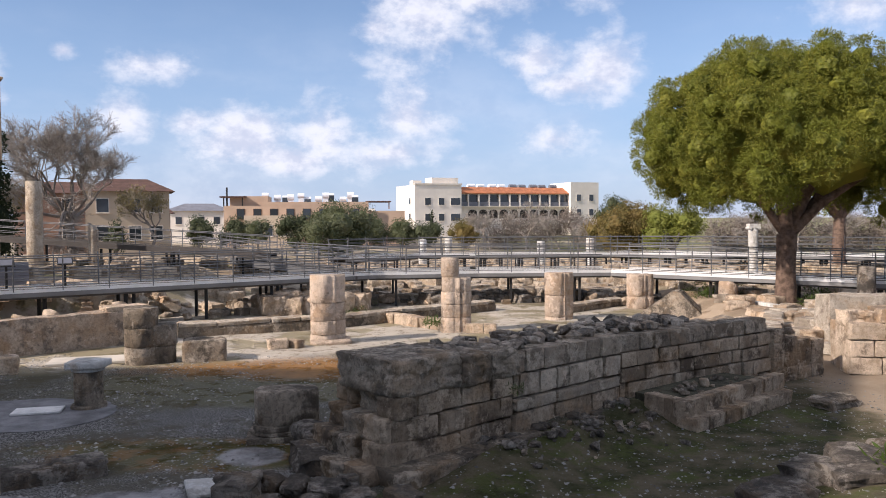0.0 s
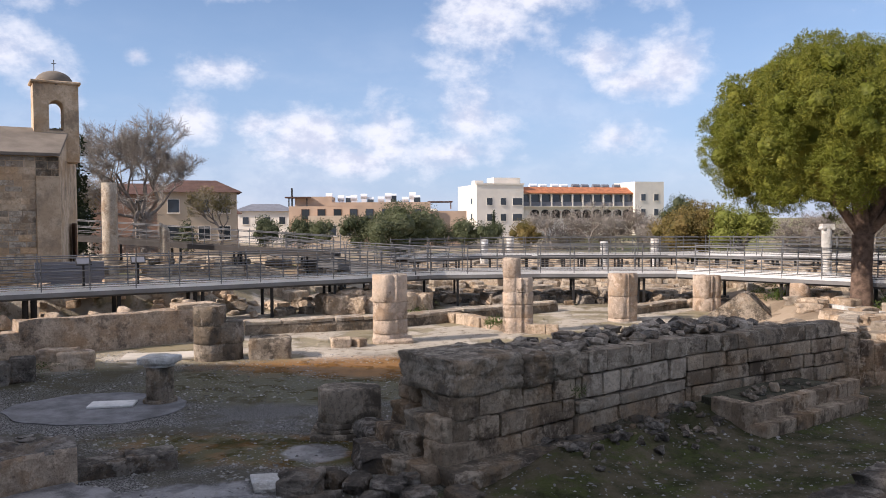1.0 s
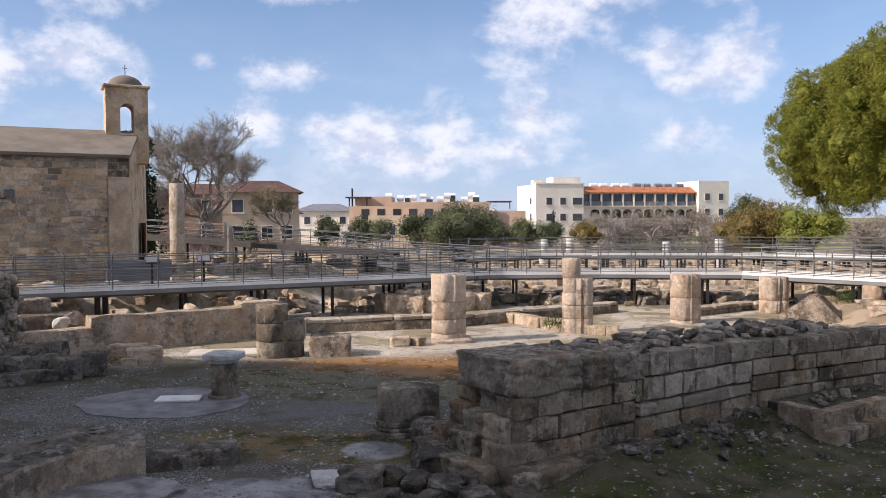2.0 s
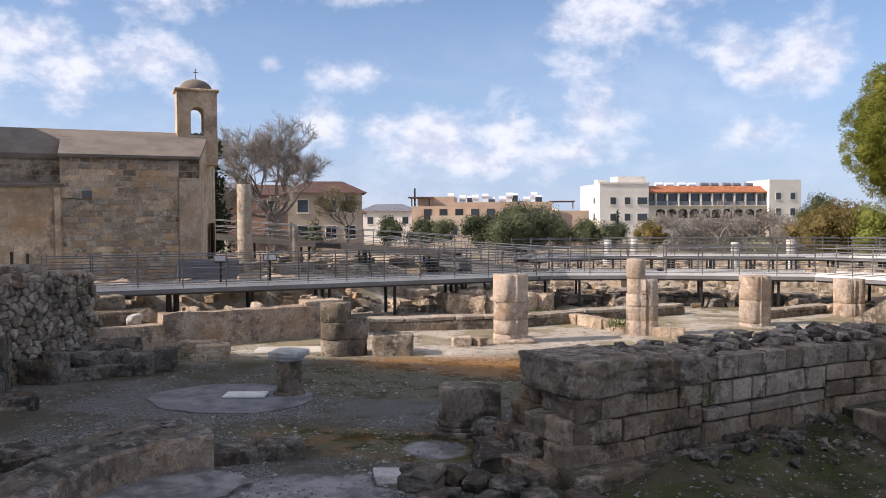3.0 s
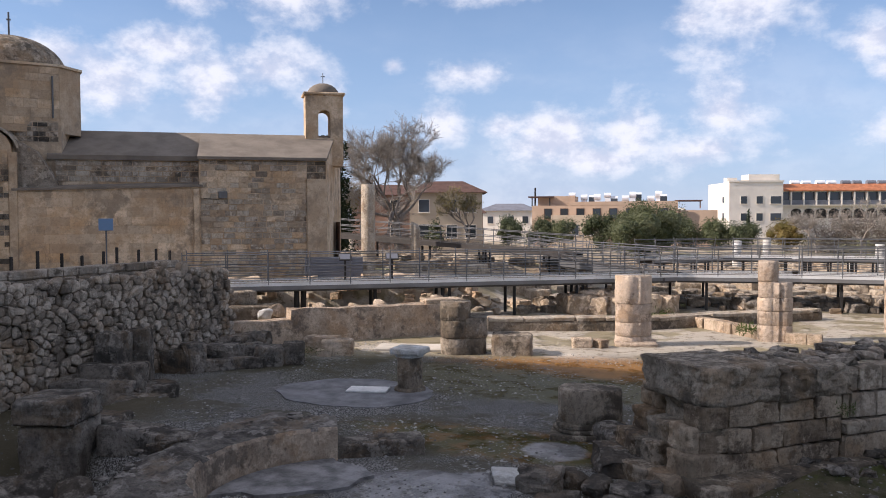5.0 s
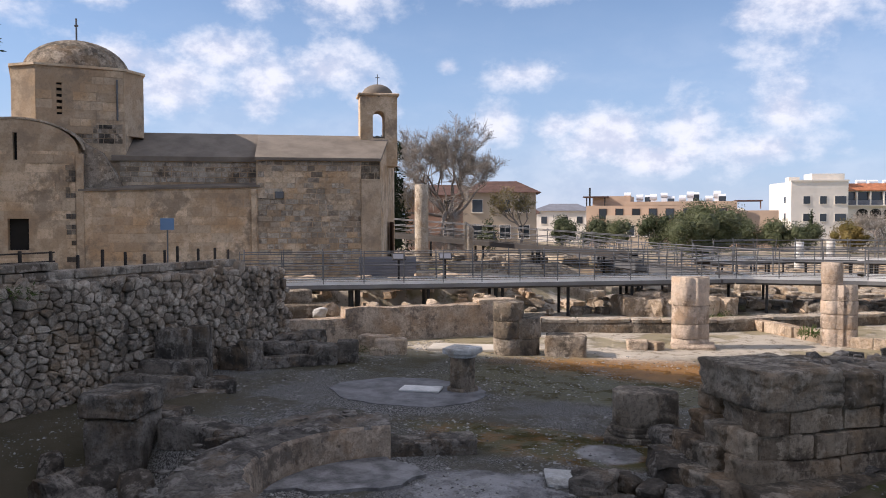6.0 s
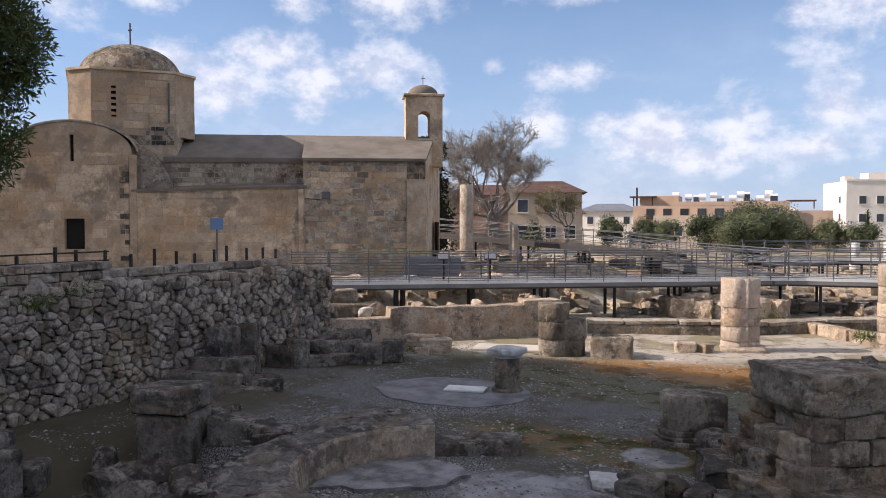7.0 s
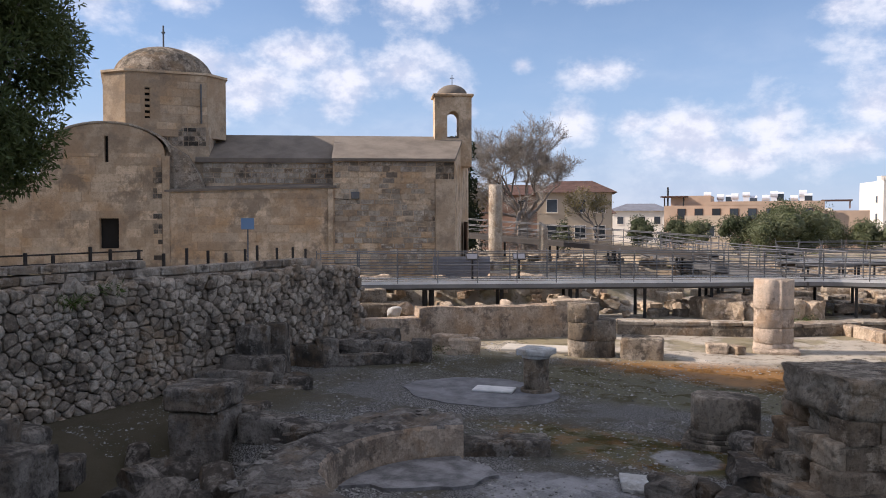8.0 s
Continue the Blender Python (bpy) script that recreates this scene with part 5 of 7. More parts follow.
def church_mat():
    """Old ashlar: tan courses with paler repairs and dark weathering."""
    k = Kit("church_stone")
    rnd = k.per_object()
    base = k.mix(k.noise(1.6, 7, 0.7, lo=0.42, hi=0.58), (0.58, 0.43, 0.285), (0.80, 0.635, 0.455))
    base = k.mix(k.calc("MULTIPLY", k.noise(0.55, 5, 0.6, lo=0.44, hi=0.6), 0.7), base, (0.52, 0.325, 0.17))
    base = k.mix(k.calc("MULTIPLY", k.noise(0.8, 7, 0.7, lo=0.5, hi=0.62, shift=(4, 0, 0)), 0.75), base, (0.22, 0.175, 0.135))
    base = k.mix(k.calc("MULTIPLY", rnd, 0.62), base, (0.34, 0.26, 0.185))
    base = k.mix(k.calc("MULTIPLY", k.span(k.calc("FRACT", k.calc("MULTIPLY", rnd, 5.7), 0.0), 0.65, 1.0), 0.35), base, (0.60, 0.50, 0.38))
    base = k.mix(k.calc("MULTIPLY", k.noise(11, 6, 0.75, lo=0.5, hi=0.62), 0.32), base, (0.22, 0.165, 0.115))
    return k.done(base, 0.95, k.calc("ADD", k.noise(5, 9, 0.75), k.cells(20, 0.0, 0.3)), 0.05, spec=0.15)


CHURCH = church_mat()
AXIS = 3.2


def walls(name, outline, z0, z1, label=""):
    return part(name, prism(outline, z0, z1), CHURCH, church, label)


walls("nave_wall", [(-5.25, 0), (0, 0), (1.36, 6.4), (-12, 6.4), (-12, 0.9), (-5.25, 0.9)], 0.6, 6.22)
# gable end and the nave roof
bm = bmesh.new()
ends = []
for x0, x1 in ((-5.3, -5.3), (0.05, 1.42)):
    row = []
    for f, z in ((-0.03, 6.22), (0.5, 7.5), (1.03, 6.22), (1.03, 6.34), (0.5, 7.64), (-0.03, 6.34)):
        row.append(bm.verts.new((x0 + (x1 - x0) * f, 6.4 * f, z)))
    ends.append(row)
for i in range(6):
    bm.faces.new((ends[0][i], ends[0][(i + 1) % 6], ends[1][(i + 1) % 6], ends[1][i]))
bm.faces.new((ends[0][0], ends[0][1], ends[0][4], ends[0][5]))
bm.faces.new((ends[0][1], ends[0][2], ends[0][3], ends[0][4]))
bm.faces.new((ends[1][0], ends[1][1], ends[1][4], ends[1][5]))
bm.faces.new((ends[1][1], ends[1][2], ends[1][3], ends[1][4]))
bmesh.ops.recalc_face_normals(bm, faces=bm.faces)
part("nave_roof", bm, ROOF_MORTAR, church, "grey mortar-coated roof")
bm = bmesh.new()
v = [bm.verts.new((x, y, z)) for x in (-11.2, -5.3) for y, z in ((0.80, 6.20), (0.80, 6.40), (3.2, 7.64), (5.6, 6.40), (5.6, 6.20), (3.2, 7.48))]
for i in range(6):
    bm.faces.new((v[i], v[(i + 1) % 6], v[6 + (i + 1) % 6], v[6 + i]))
for e in (0, 6):
    bm.faces.new((v[e], v[e + 1], v[e + 2], v[e + 5]))
    bm.faces.new((v[e + 2], v[e + 3], v[e + 4], v[e + 5]))
bmesh.ops.recalc_face_normals(bm, faces=bm.faces)
part("nave_roof", bm, ROOF_MORTAR, church, "grey mortar-coated roof")
bm = bmesh.new()
g = [bm.verts.new(p) for p in ((0.0, 0.0, 6.2), (1.36, 6.4, 6.2), (0.68, 3.2, 7.52), (-0.3, 0.0, 6.2), (1.06, 6.4, 6.2), (0.38, 3.2, 7.52))]
for f in ((0, 1, 2), (3, 5, 4), (0, 2, 5, 3), (1, 4, 5, 2), (0, 3, 4, 1)):
    bm.faces.new([g[i] for i in f])
part("gable", bm, CHURCH, church)
# aisle with its sloping coping
bm = bmesh.new()
pts = [(-12.32, 4.9), (-5.25, 5.1)]
v = [bm.verts.new((x, y, z)) for x, zt in pts for y, z in ((0, 0.6), (0, zt), (1.0, zt + 0.15), (1.0, 0.6))]
for f in ((0, 1, 5, 4), (1, 2, 6, 5), (2, 3, 7, 6), (0, 3, 2, 1), (4, 5, 6, 7)):
    bm.faces.new([v[i] for i in f])
bmesh.ops.recalc_face_normals(bm, faces=bm.faces)
part("aisle_wall", bm, CHURCH, church)
bm = bmesh.new()
v = [bm.verts.new((x, y, z)) for x, zt in ((-12.3, 4.9), (-5.1, 5.1)) for y, z in ((-0.09, zt - 0.02), (-0.09, zt + 0.07), (1.0, zt + 0.24), (1.0, zt + 0.1))]
for f in ((0, 1, 5, 4), (1, 2, 6, 5), (2, 3, 7, 6), (3, 0, 4, 7), (0, 3, 2, 1), (4, 5, 6, 7)):
    bm.faces.new([v[i] for i in f])
bmesh.ops.recalc_face_normals(bm, faces=bm.faces)
part("aisle_roof", bm, ROOF_MORTAR, church, "thin stone coping of the aisle")
# buttress pilasters
for x, w, z1, d in ((-0.42, 0.85, 5.45, 0.1), (-5.35, 0.22, 5.0, 0.16), (-12.25, 0.3, 6.4, 0.05)):
    part("pilaster", box(w, d + 0.1, z1 - 0.6, (x, 0.05 - d, 0.6), 0.02), CHURCH, church)
# transept with a barrel vault
arch = [(-22.5, 0.6), (-12.3, 0.6), (-12.3, 6.55)] + [(-14.7 + 2.4 * math.cos(t) , 6.55 + 1.2 * math.sin(t)) for t in np.linspace(0.15, math.pi - 0.15, 15)] + [(-17.1, 6.5), (-17.4, 5.6), (-22.5, 5.3)]
# the front wall has an opening for the window and the slit
bm = bmesh.new()
lo = [bm.verts.new((x, -0.03, z)) for x, z in arch]
hi = [bm.verts.new((x, 5.5, z)) for x, z in arch]
for i in range(len(arch)):
    j = (i + 1) % len(arch)
    bm.faces.new((lo[i], lo[j], hi[j], hi[i]))
bm.faces.new(lo)
bm.faces.new(hi[::-1])
bmesh.ops.recalc_face_normals(bm, faces=bm.faces)
transept = part("transept", bm, CHURCH, church)


def cut_hole(ob, size, at):
    c = new("cutter", mesh_of(box(*size, at), "cutter", None))
    c.matrix_basis = CH
    md = ob.modifiers.new("opening", "BOOLEAN")
    md.operation, md.solver, md.object = "DIFFERENCE", "EXACT", c
    bpy.context.view_layer.update()
    dg = bpy.context.evaluated_depsgraph_get()
    me = bpy.data.meshes.new_from_object(ob.evaluated_get(dg))
    ob.modifiers.clear()
    ob.data = me
    bpy.data.objects.remove(c)


cut_hole(transept, (0.8, 0.7, 1.27), (-14.6, -0.03, 2.5))
cut_hole(transept, (0.16, 0.6, 1.1), (-14.66, -0.03, 6.13))
# near-black panels in the openings paint the shade of the interior
part("window_shade_panel", box(0.84, 0.06, 1.31, (-14.6, 0.26, 2.48)), OPENING_SHADE, church, "near-black panel painting the shade inside the window")
part("slit_shade_panel", box(0.2, 0.06, 1.14, (-14.66, 0.2, 6.11)), OPENING_SHADE, church)
bm = bmesh.new()
prev = None
for i in range(17):
    t = math.pi * (0.03 + 0.94 * i / 16)
    a = (-14.7 + 2.62 * math.cos(t), 6.5 + 1.32 * math.sin(t))
    ring = [bm.verts.new((a[0], y, a[1] + dz)) for y, dz in ((-0.06, -0.06), (-0.06, 0.03), (5.4, 0.03), (5.4, -0.06))]
    if prev:
        for k in range(4):
            bm.faces.new((prev[k], prev[(k + 1) % 4], ring[(k + 1) % 4], ring[k]))
    else:
        bm.faces.new(ring)
    prev = ring
bm.faces.new(prev[::-1])
bmesh.ops.recalc_face_normals(bm, faces=bm.faces)
part("vault_roof", bm, STONE_PALE, church, "rounded mortar vault roof")
# sloping shoulder between the transept and the aisle roof
bm = prism([(-12.32, 4.9), (-10.7, 5.0), (-11.0, 5.7), (-11.5, 6.5), (-12.32, 7.0)], -0.92, -0.3)
bmesh.ops.rotate(bm, matrix=Matrix.Rotation(radians(90), 3, "X"), verts=bm.verts)
part("shoulder", bm, RUBBLE, church, "rough stone shoulder with a sloping top")
# drum, dome and cross
CX, CY = -13.1, 3.2
DRUM = Matrix.Translation((CX, CY, 0)) @ Matrix.Rotation(radians(17), 4, "Z") @ Matrix.Translation((-CX, -CY, 0))
walls("crossing", [(CX - 2.5, CY - 2.3), (CX + 2.45, CY - 2.3), (CX + 2.45, CY + 2.3), (CX - 2.5, CY + 2.3)], 5.0, 7.75)


def octagon(flat, cham):
    h, c = flat / 2, cham * 0.7071
    return [(CX - h, CY - h - c), (CX + h, CY - h - c), (CX + h + c, CY - h), (CX + h + c, CY + h), (CX + h, CY + h + c), (CX - h, CY + h + c), (CX - h - c, CY + h), (CX - h - c, CY - h)]


drum_wall = part("drum_wall", prism(octagon(3.35, 1.25), 7.3, 10.0), CHURCH, church)
cut_hole(drum_wall, (0.2, 0.5, 1.3), (CX - 0.8, CY - 2.56, 8.05))
drum_wall.matrix_basis = DRUM
# near-black panel painting the shade behind the lattice
part("drum_window_shade", box(0.26, 0.05, 1.36, (CX - 0.8, CY - 2.35, 8.02)), OPENING_SHADE, church, at=DRUM)
for j in range(5):
    part("window_lattice", box(0.2, 0.05, 0.13, (CX - 0.8, CY - 2.47, 8.14 + 0.25 * j)), CHURCH, church, at=DRUM)
part("drum_cornice", prism(octagon(3.43, 1.30), 10.0, 10.1), CHURCH, church, at=DRUM)
part("downpipe", rod((CX + 1.4, CY - 2.64, 7.9), (CX + 1.4, CY - 2.64, 9.6), 0.04), STEEL, church, "pale downpipe", at=DRUM)
bm = bmesh.new()
R0, H0 = 2.2, 1.5
rings = []
for j in range(11):
    e = math.pi / 2 * j / 10
    ring = []
    for i in range(40):
        t = 2 * math.pi * i / 40
        r = R0 * math.cos(e)
        ring.append(bm.verts.new((CX + r * math.cos(t), CY + r * math.sin(t), 10.08 + H0 * math.sin(e))) if j < 10 else None)
    rings.append(ring)
top = bm.verts.new((CX, CY, 10.08 + H0))
for a, b in zip(rings[:-1], rings[1:-1]):
    for i in range(40):
        bm.faces.new((a[i], a[(i + 1) % 40], b[(i + 1) % 40], b[i]))
for i in range(40):
    bm.faces.new((rings[9][i], rings[9][(i + 1) % 40], top))
part("dome", bm, STONE_GREY, church, "weathered mortar dome", smooth=True)


def cross(name, at, h, w, r):
    bm = rod(at, (at[0], at[1], at[2] + h), r, None, 6)
    rod((at[0] - w / 2, at[1], at[2] + h * 0.7), (at[0] + w / 2, at[1], at[2] + h * 0.7), r, None, 6, bm)
    part(name, bm, STEEL, church, "thin metal cross")


cross("dome_cross", (CX, CY, 11.55), 1.05, 0.16, 0.04)
# bell tower with an arched opening
BX = 0.2
tower = part("bell_tower", box(1.72, 1.2, 3.3, (BX, AXIS, 6.2)), CHURCH, church)
cut_hole(tower, (0.56, 2, 1.0), (BX + 0.0, AXIS, 7.5))
bmc = rod((BX, AXIS - 1.2, 8.5), (BX, AXIS + 1.2, 8.5), 0.28, None, 20)
c = new("cutter", mesh_of(bmc, "cutter", None))
c.matrix_basis = CH
md = tower.modifiers.new("opening", "BOOLEAN")
md.operation, md.solver, md.object = "DIFFERENCE", "EXACT", c
bpy.context.view_layer.update()
me = bpy.data.meshes.new_from_object(tower.evaluated_get(bpy.context.evaluated_depsgraph_get()))
tower.modifiers.clear()
tower.data = me
bpy.data.objects.remove(c)
part("tower_cornice", box(1.92, 1.4, 0.12, (BX, AXIS, 9.46), 0.03), CHURCH, church)
bm = bmesh.new()
bmesh.ops.create_uvsphere(bm, u_segments=20, v_segments=10, radius=0.74)
bmesh.ops.transform(bm, matrix=Matrix.Translation((BX, AXIS, 9.55)) @ Matrix.Diagonal((1, 0.85, 0.72, 1)), verts=bm.verts)
part("tower_cupola", bm, ROOF_MORTAR, church, smooth=True)
cross("tower_cross", (BX, AXIS, 10.05), 0.5, 0.2, 0.018)
part("end_door", box(0.06, 1.2, 2.4, (0.85, 3.2, 1.2)), SHUTTER, church)


# facing stones of the church, courses of ashlar standing a little proud
def facing(x0, x1, z0, z1, y, hs=0.3, mean=0.55, skip=None, pick=None, turn=Matrix(), gap=0.022):
    z = z0
    while z < z1 - 0.05:
        h = min(hs * rng.uniform(0.9, 1.1), z1 - z)
        x = x0
        while x < x1 - 0.03:
            w = min(mean * rng.uniform(0.6, 1.5), x1 - x)
            if x1 - x - w < 0.15:
                w = x1 - x
            mid = (x + w / 2, z + h / 2)
            if not (skip and skip(x, x + w, z, z + h)):
                d = rng.uniform(0.02, 0.045)
                m = Matrix.Translation((mid[0], y - d / 2 + 0.015, mid[1])) @ Matrix.Diagonal((w - gap, d, h - gap, 1))
                part("ashlar", pick(*mid) if pick else STONE_TILE, None, church, at=turn @ m)
            x += w
        z += h


STONE_TILE = mesh_of(box(1, 1, 1, (0, 0, -0.5), 0.0), "ashlar", CHURCH)
PALE_TILE = mesh_of(box(1, 1, 1, (0, 0, -0.5), 0.0), "ashlar", STONE_PALE)
DARK_TILE = mesh_of(box(1, 1, 1, (0, 0, -0.5), 0.0), "ashlar", STONE_BLACKENED)
RUBBLE_TILE = mesh_of(box(1, 1, 1, (0, 0, -0.5), 0.0), "ashlar", RUBBLE)
GREY_TILE = mesh_of(box(1, 1, 1, (0, 0, -0.5), 0.0), "ashlar", STONE_GREY)
facing(-5.2, -0.85, 1.3, 6.2, 0.0, 0.24, 0.42, gap=0.034, pick= lambda x, z: RUBBLE_TILE if z > 5.8 + rng.uniform(-0.25, 0.25) or rng.random() < 0.04 else PALE_TILE if z < 5.2 and rng.random() < 0.5 else STONE_TILE)
facing(-0.84, -0.02, 1.3, 5.4, -0.1, 0.42, 0.8, None, lambda x, z: DARK_TILE if z > 4.7 else GREY_TILE if z > 3.6 and rng.random() < 0.7 else STONE_TILE)
facing(-0.84, -0.02, 5.45, 6.2, 0.0, 0.3, 0.5, None, lambda x, z: GREY_TILE)
facing(-11.8, -5.5, 1.7, 4.85, 0.0, 0.36, 0.75, gap=0.016)
facing(-10.9, -5.3, 5.3, 6.2, 0.9, 0.22, 0.38, None, lambda x, z: PALE_TILE if rng.random() < 0.5 else RUBBLE_TILE, gap=0.03)
facing(-12.78, -12.40, 2.0, 6.5, -0.07, 0.22, 0.2, lambda a, b, z, t: rng.random() < 0.5, lambda x, z: DARK_TILE if rng.random() < 0.75 else GREY_TILE)
facing(-15.4, -10.75, 6.9, 7.7, 0.9, 0.2, 0.3, None, lambda x, z: RUBBLE_TILE if rng.random() < 0.8 else DARK_TILE, gap=0.03)
facing(-18.8, -12.42, 1.8, 6.5, -0.03, 0.38, 0.8, lambda a, b, z, t: (a < -17.2 and t > 5.1) or (b > -15.05 and a < -14.15 and t > 2.45 and z < 3.82) or (b > -14.8 and a < -14.5 and t > 6.0), gap=0.01)
facing(CX - 1.66, CX + 1.66, 7.6, 9.98, CY - 2.56, 0.34, 0.6, lambda a, b, z, t: b > CX - 1.0 and a < CX - 0.6, None, DRUM, 0.02)
part("junction_box", box(0.36, 0.16, 0.3, (-4.3, -0.12, 4.6), 0.02), STEEL, church, "pale electric box")
part("cable", rod((-5.2, -0.04, 4.62), (-4.4, -0.04, 4.55), 0.012), DARK_STEEL, church)

# ---- fence and signs by the church ----
fence = thing("post_fence", "wooden post fence with thin rails before the church", "fence")
for i in range(20):
    x, y = -15.3 - 0.02 * i, 5.2 + 0.68 * i + rng.uniform(-0.12, 0.12)
    h = (3.0 if y < 12.5 else 2.88) + (0.12 if i % 4 == 0 else rng.uniform(-0.05, 0.05))
    part("fence_post", box(0.065, 0.065, h - 1.7, (x, y, 1.7), 0.012), WOOD_POST, fence)
for h in (2.78, 2.98):
    part("fence_rail", rod((-15.35, 3.0, h), (-15.6, 12.2, h), 0.02), WOOD_POST, fence)
for i in range(5):
    part("fence_post", box(0.08, 0.08, 1.75, (-15.42, 4.2 + 1.0 * i, 1.7), 0.012), WOOD_POST, fence, "taller post")
for h in (3.12, 3.36):
    part("fence_rail", rod((-15.42, 3.0, h), (-15.42, 8.2, h), 0.022), WOOD_POST, fence)
sign = thing("signpost", "small blue sign on a thin grey pole", "sign", pose(-15.2, 15.2, 1.7))
part("pole", rod((0, 0, 0), (0, 0, 2.0), 0.02), STEEL, sign)
part("sign_plate", box(0.34, 0.02, 0.3, (0, -0.03, 1.75), 0.004), SIGN_BLUE, sign, at=pose(0, 0, 0, 0, 0, 40))
board = thing("information_board", "low information board with a dark panel beside the walkway", "sign", pose(-15.8, 27.6, 1.0, 0, 0, 30))
part("panel", box(2.3, 0.08, 0.9, (0, 0, 0.3), 0.01), TARP, board)
for e in (-1.0, 1.0):
    part("leg", box(0.06, 0.06, 0.35, (e, 0, 0)), DARK_STEEL, board)

for x, y, tz in ((-14.3, 25.8, 40), (-12.9, 26.9, 30)):
    lectern = thing("lectern_sign", "small tilted information sign on the walkway edge", "sign", pose(x, y, DECK_Z, 0, 0, tz), "lectern signs")
    part("post", box(0.07, 0.07, 0.85), DARK_STEEL, lectern)
    part("sign_plate", box(0.5, 0.4, 0.03, (0, 0, 0), 0.006), DARK_STEEL, lectern, at=pose(0, 0, 0.88, 38, 0, 0))
    part("sheet", box(0.42, 0.32, 0.01), TARP, lectern, at=pose(0, -0.022, 0.914, 38, 0, 0))


# ---- plants ----
def tube_tree(name, branches, material, parent, sides=5, label=""):
    """branches: (start, end, r0, r1)."""
    vs, fs = [], []
    ring = [(math.cos(2 * math.pi * i / sides), math.sin(2 * math.pi * i / sides)) for i in range(sides)]
    for a, b, r0, r1 in branches:
        w = (b - a).normalized()
        s = w.orthogonal().normalized()
        t = w.cross(s)
        k = len(vs)
        for p, r in ((a, r0), (b, r1)):
            vs += [tuple(p + (s * c + t * d) * r) for c, d in ring]
        fs += [(k + i, k + (i + 1) % sides, k + sides + (i + 1) % sides, k + sides + i) for i in range(sides)]
    me = bpy.data.meshes.new(name)
    me.from_pydata(vs, [], fs)
    me.materials.append(material)
    me.shade_smooth()
    return part(name, me, None, parent, label)


def grow(rg, p, w, length, r, depth, spread, up=0.1, kids=(2, 3), shrink=0.76, out=None, fork=0.62):
    """Bent, forking limbs."""
    out = [] if out is None else out
    n = 3 if depth > 1 else 2
    for i in range(n):
        bend = Vector((rg.gauss(0, 1), rg.gauss(0, 1), rg.gauss(0, 1))) * 0.16
        w = (w + bend + Vector((0, 0, up * 0.3))).normalized()
        q = p + w * (length / n)
        out.append((p, q, r * (1 - 0.25 * i / n), r * (1 - 0.25 * (i + 1) / n)))
        p = q
    if depth > 0:
        for k in range(rg.randint(*kids)):
            d = Vector((rg.gauss(0, 1), rg.gauss(0, 1), rg.gauss(0, 0.6) + up))
            d = (w + d.normalized() * spread).normalized()
            grow(rg, p, d, length * shrink * rg.uniform(0.75, 1.15), r * fork * rg.uniform(0.85, 1.1), depth - 1, spread, up, kids, shrink, out, fork)
    return out


def blades(name, centres, count, size, width, material, parent, rg, flat=False, label=""):
    """Leaves or needles: small separate blades about each centre (x, y, z, reach)."""
    n = len(centres) * count
    c = np.repeat(np.array(centres), count, axis=0)
    g = np.random.RandomState(rg.randrange(10 ** 6))
    d = g.normal(size=(n, 3))
    d /= np.linalg.norm(d, axis=1)[:, None]
    r = c[:, 3:4] * (g.random((n, 1)) ** 0.5)
    base = c[:, :3] + d * r
    w = d + g.normal(size=(n, 3)) * 0.55
    w /= np.linalg.norm(w, axis=1)[:, None]
    side = np.cross(w, g.normal(size=(n, 3)))
    side /= np.linalg.norm(side, axis=1)[:, None] + 1e-9
    L = size * g.uniform(0.6, 1.3, (n, 1))
    B = width * g.uniform(0.7, 1.3, (n, 1))
    v = np.stack([base - side * B * 0.5, base + w * L * 0.5 - side * B, base + w * L, base + w * L * 0.5 + side * B], axis=1).reshape(-1, 3)
    me = bpy.data.meshes.new(name)
    me.vertices.add(len(v))
    me.vertices.foreach_set("co", v.ravel())
    me.loops.add(4 * n)
    me.loops.foreach_set("vertex_index", np.arange(4 * n, dtype=np.int32))
    me.polygons.add(n)
    me.polygons.foreach_set("loop_start", np.arange(0, 4 * n, 4, dtype=np.int32))
    me.materials.append(material)
    me.update(calc_edges=True)
    return tagged(part(name, me, None, parent, label), kind="stuff")


def lobes_on(rg, lobes, per, tight=0.78):
    """Points on the outer skin of overlapping lobes (x, y, z, r): where tufts grow."""
    out = []
    for x, y, z, r in lobes:
        for i in range(int(per * r * r)):
            d = Vector((rg.gauss(0, 1), rg.gauss(0, 1), rg.gauss(0, 1) + 0.25)).normalized()
            q = Vector((x, y, z)) + d * r * rg.uniform(0.82, 1.04)
            if all((q - Vector(l[:3])).length > l[3] * tight for l in lobes if l[3] and (l[0], l[1], l[2]) != (x, y, z)):
                out.append((q.x, q.y, q.z))
    return out


def clump_cores(lobes, f, leaf, parent):
    """Solid leaf-coloured cores added under the outer leaves to fill clumps and block light."""
    vs, fs = [], []
    bm = bmesh.new()
    bmesh.ops.create_icosphere(bm, subdivisions=3, radius=1.0)
    base = [v.co.copy() for v in bm.verts]
    tris = [[v.index for v in q.verts] for q in bm.faces]
    bm.free()
    for x, y, z, r in lobes:
        k = len(vs)
        for c in base:
            n = 1 + 0.22 * noise.noise(c * 2.6 + Vector((x, y, z))) + 0.16 * noise.noise(c * 7 + Vector((y, z, x)))
            vs.append((x + c.x * r * f * n, y + c.y * r * f * n, z + c.z * r * f * n))
        fs += [[i + k for i in t] for t in tris]
    me = bpy.data.meshes.new("crown_core")
    me.from_pydata(vs, [], fs)
    me.materials.append(leaf)
    return tagged(part("crown_core", me, None, parent), kind="stuff")


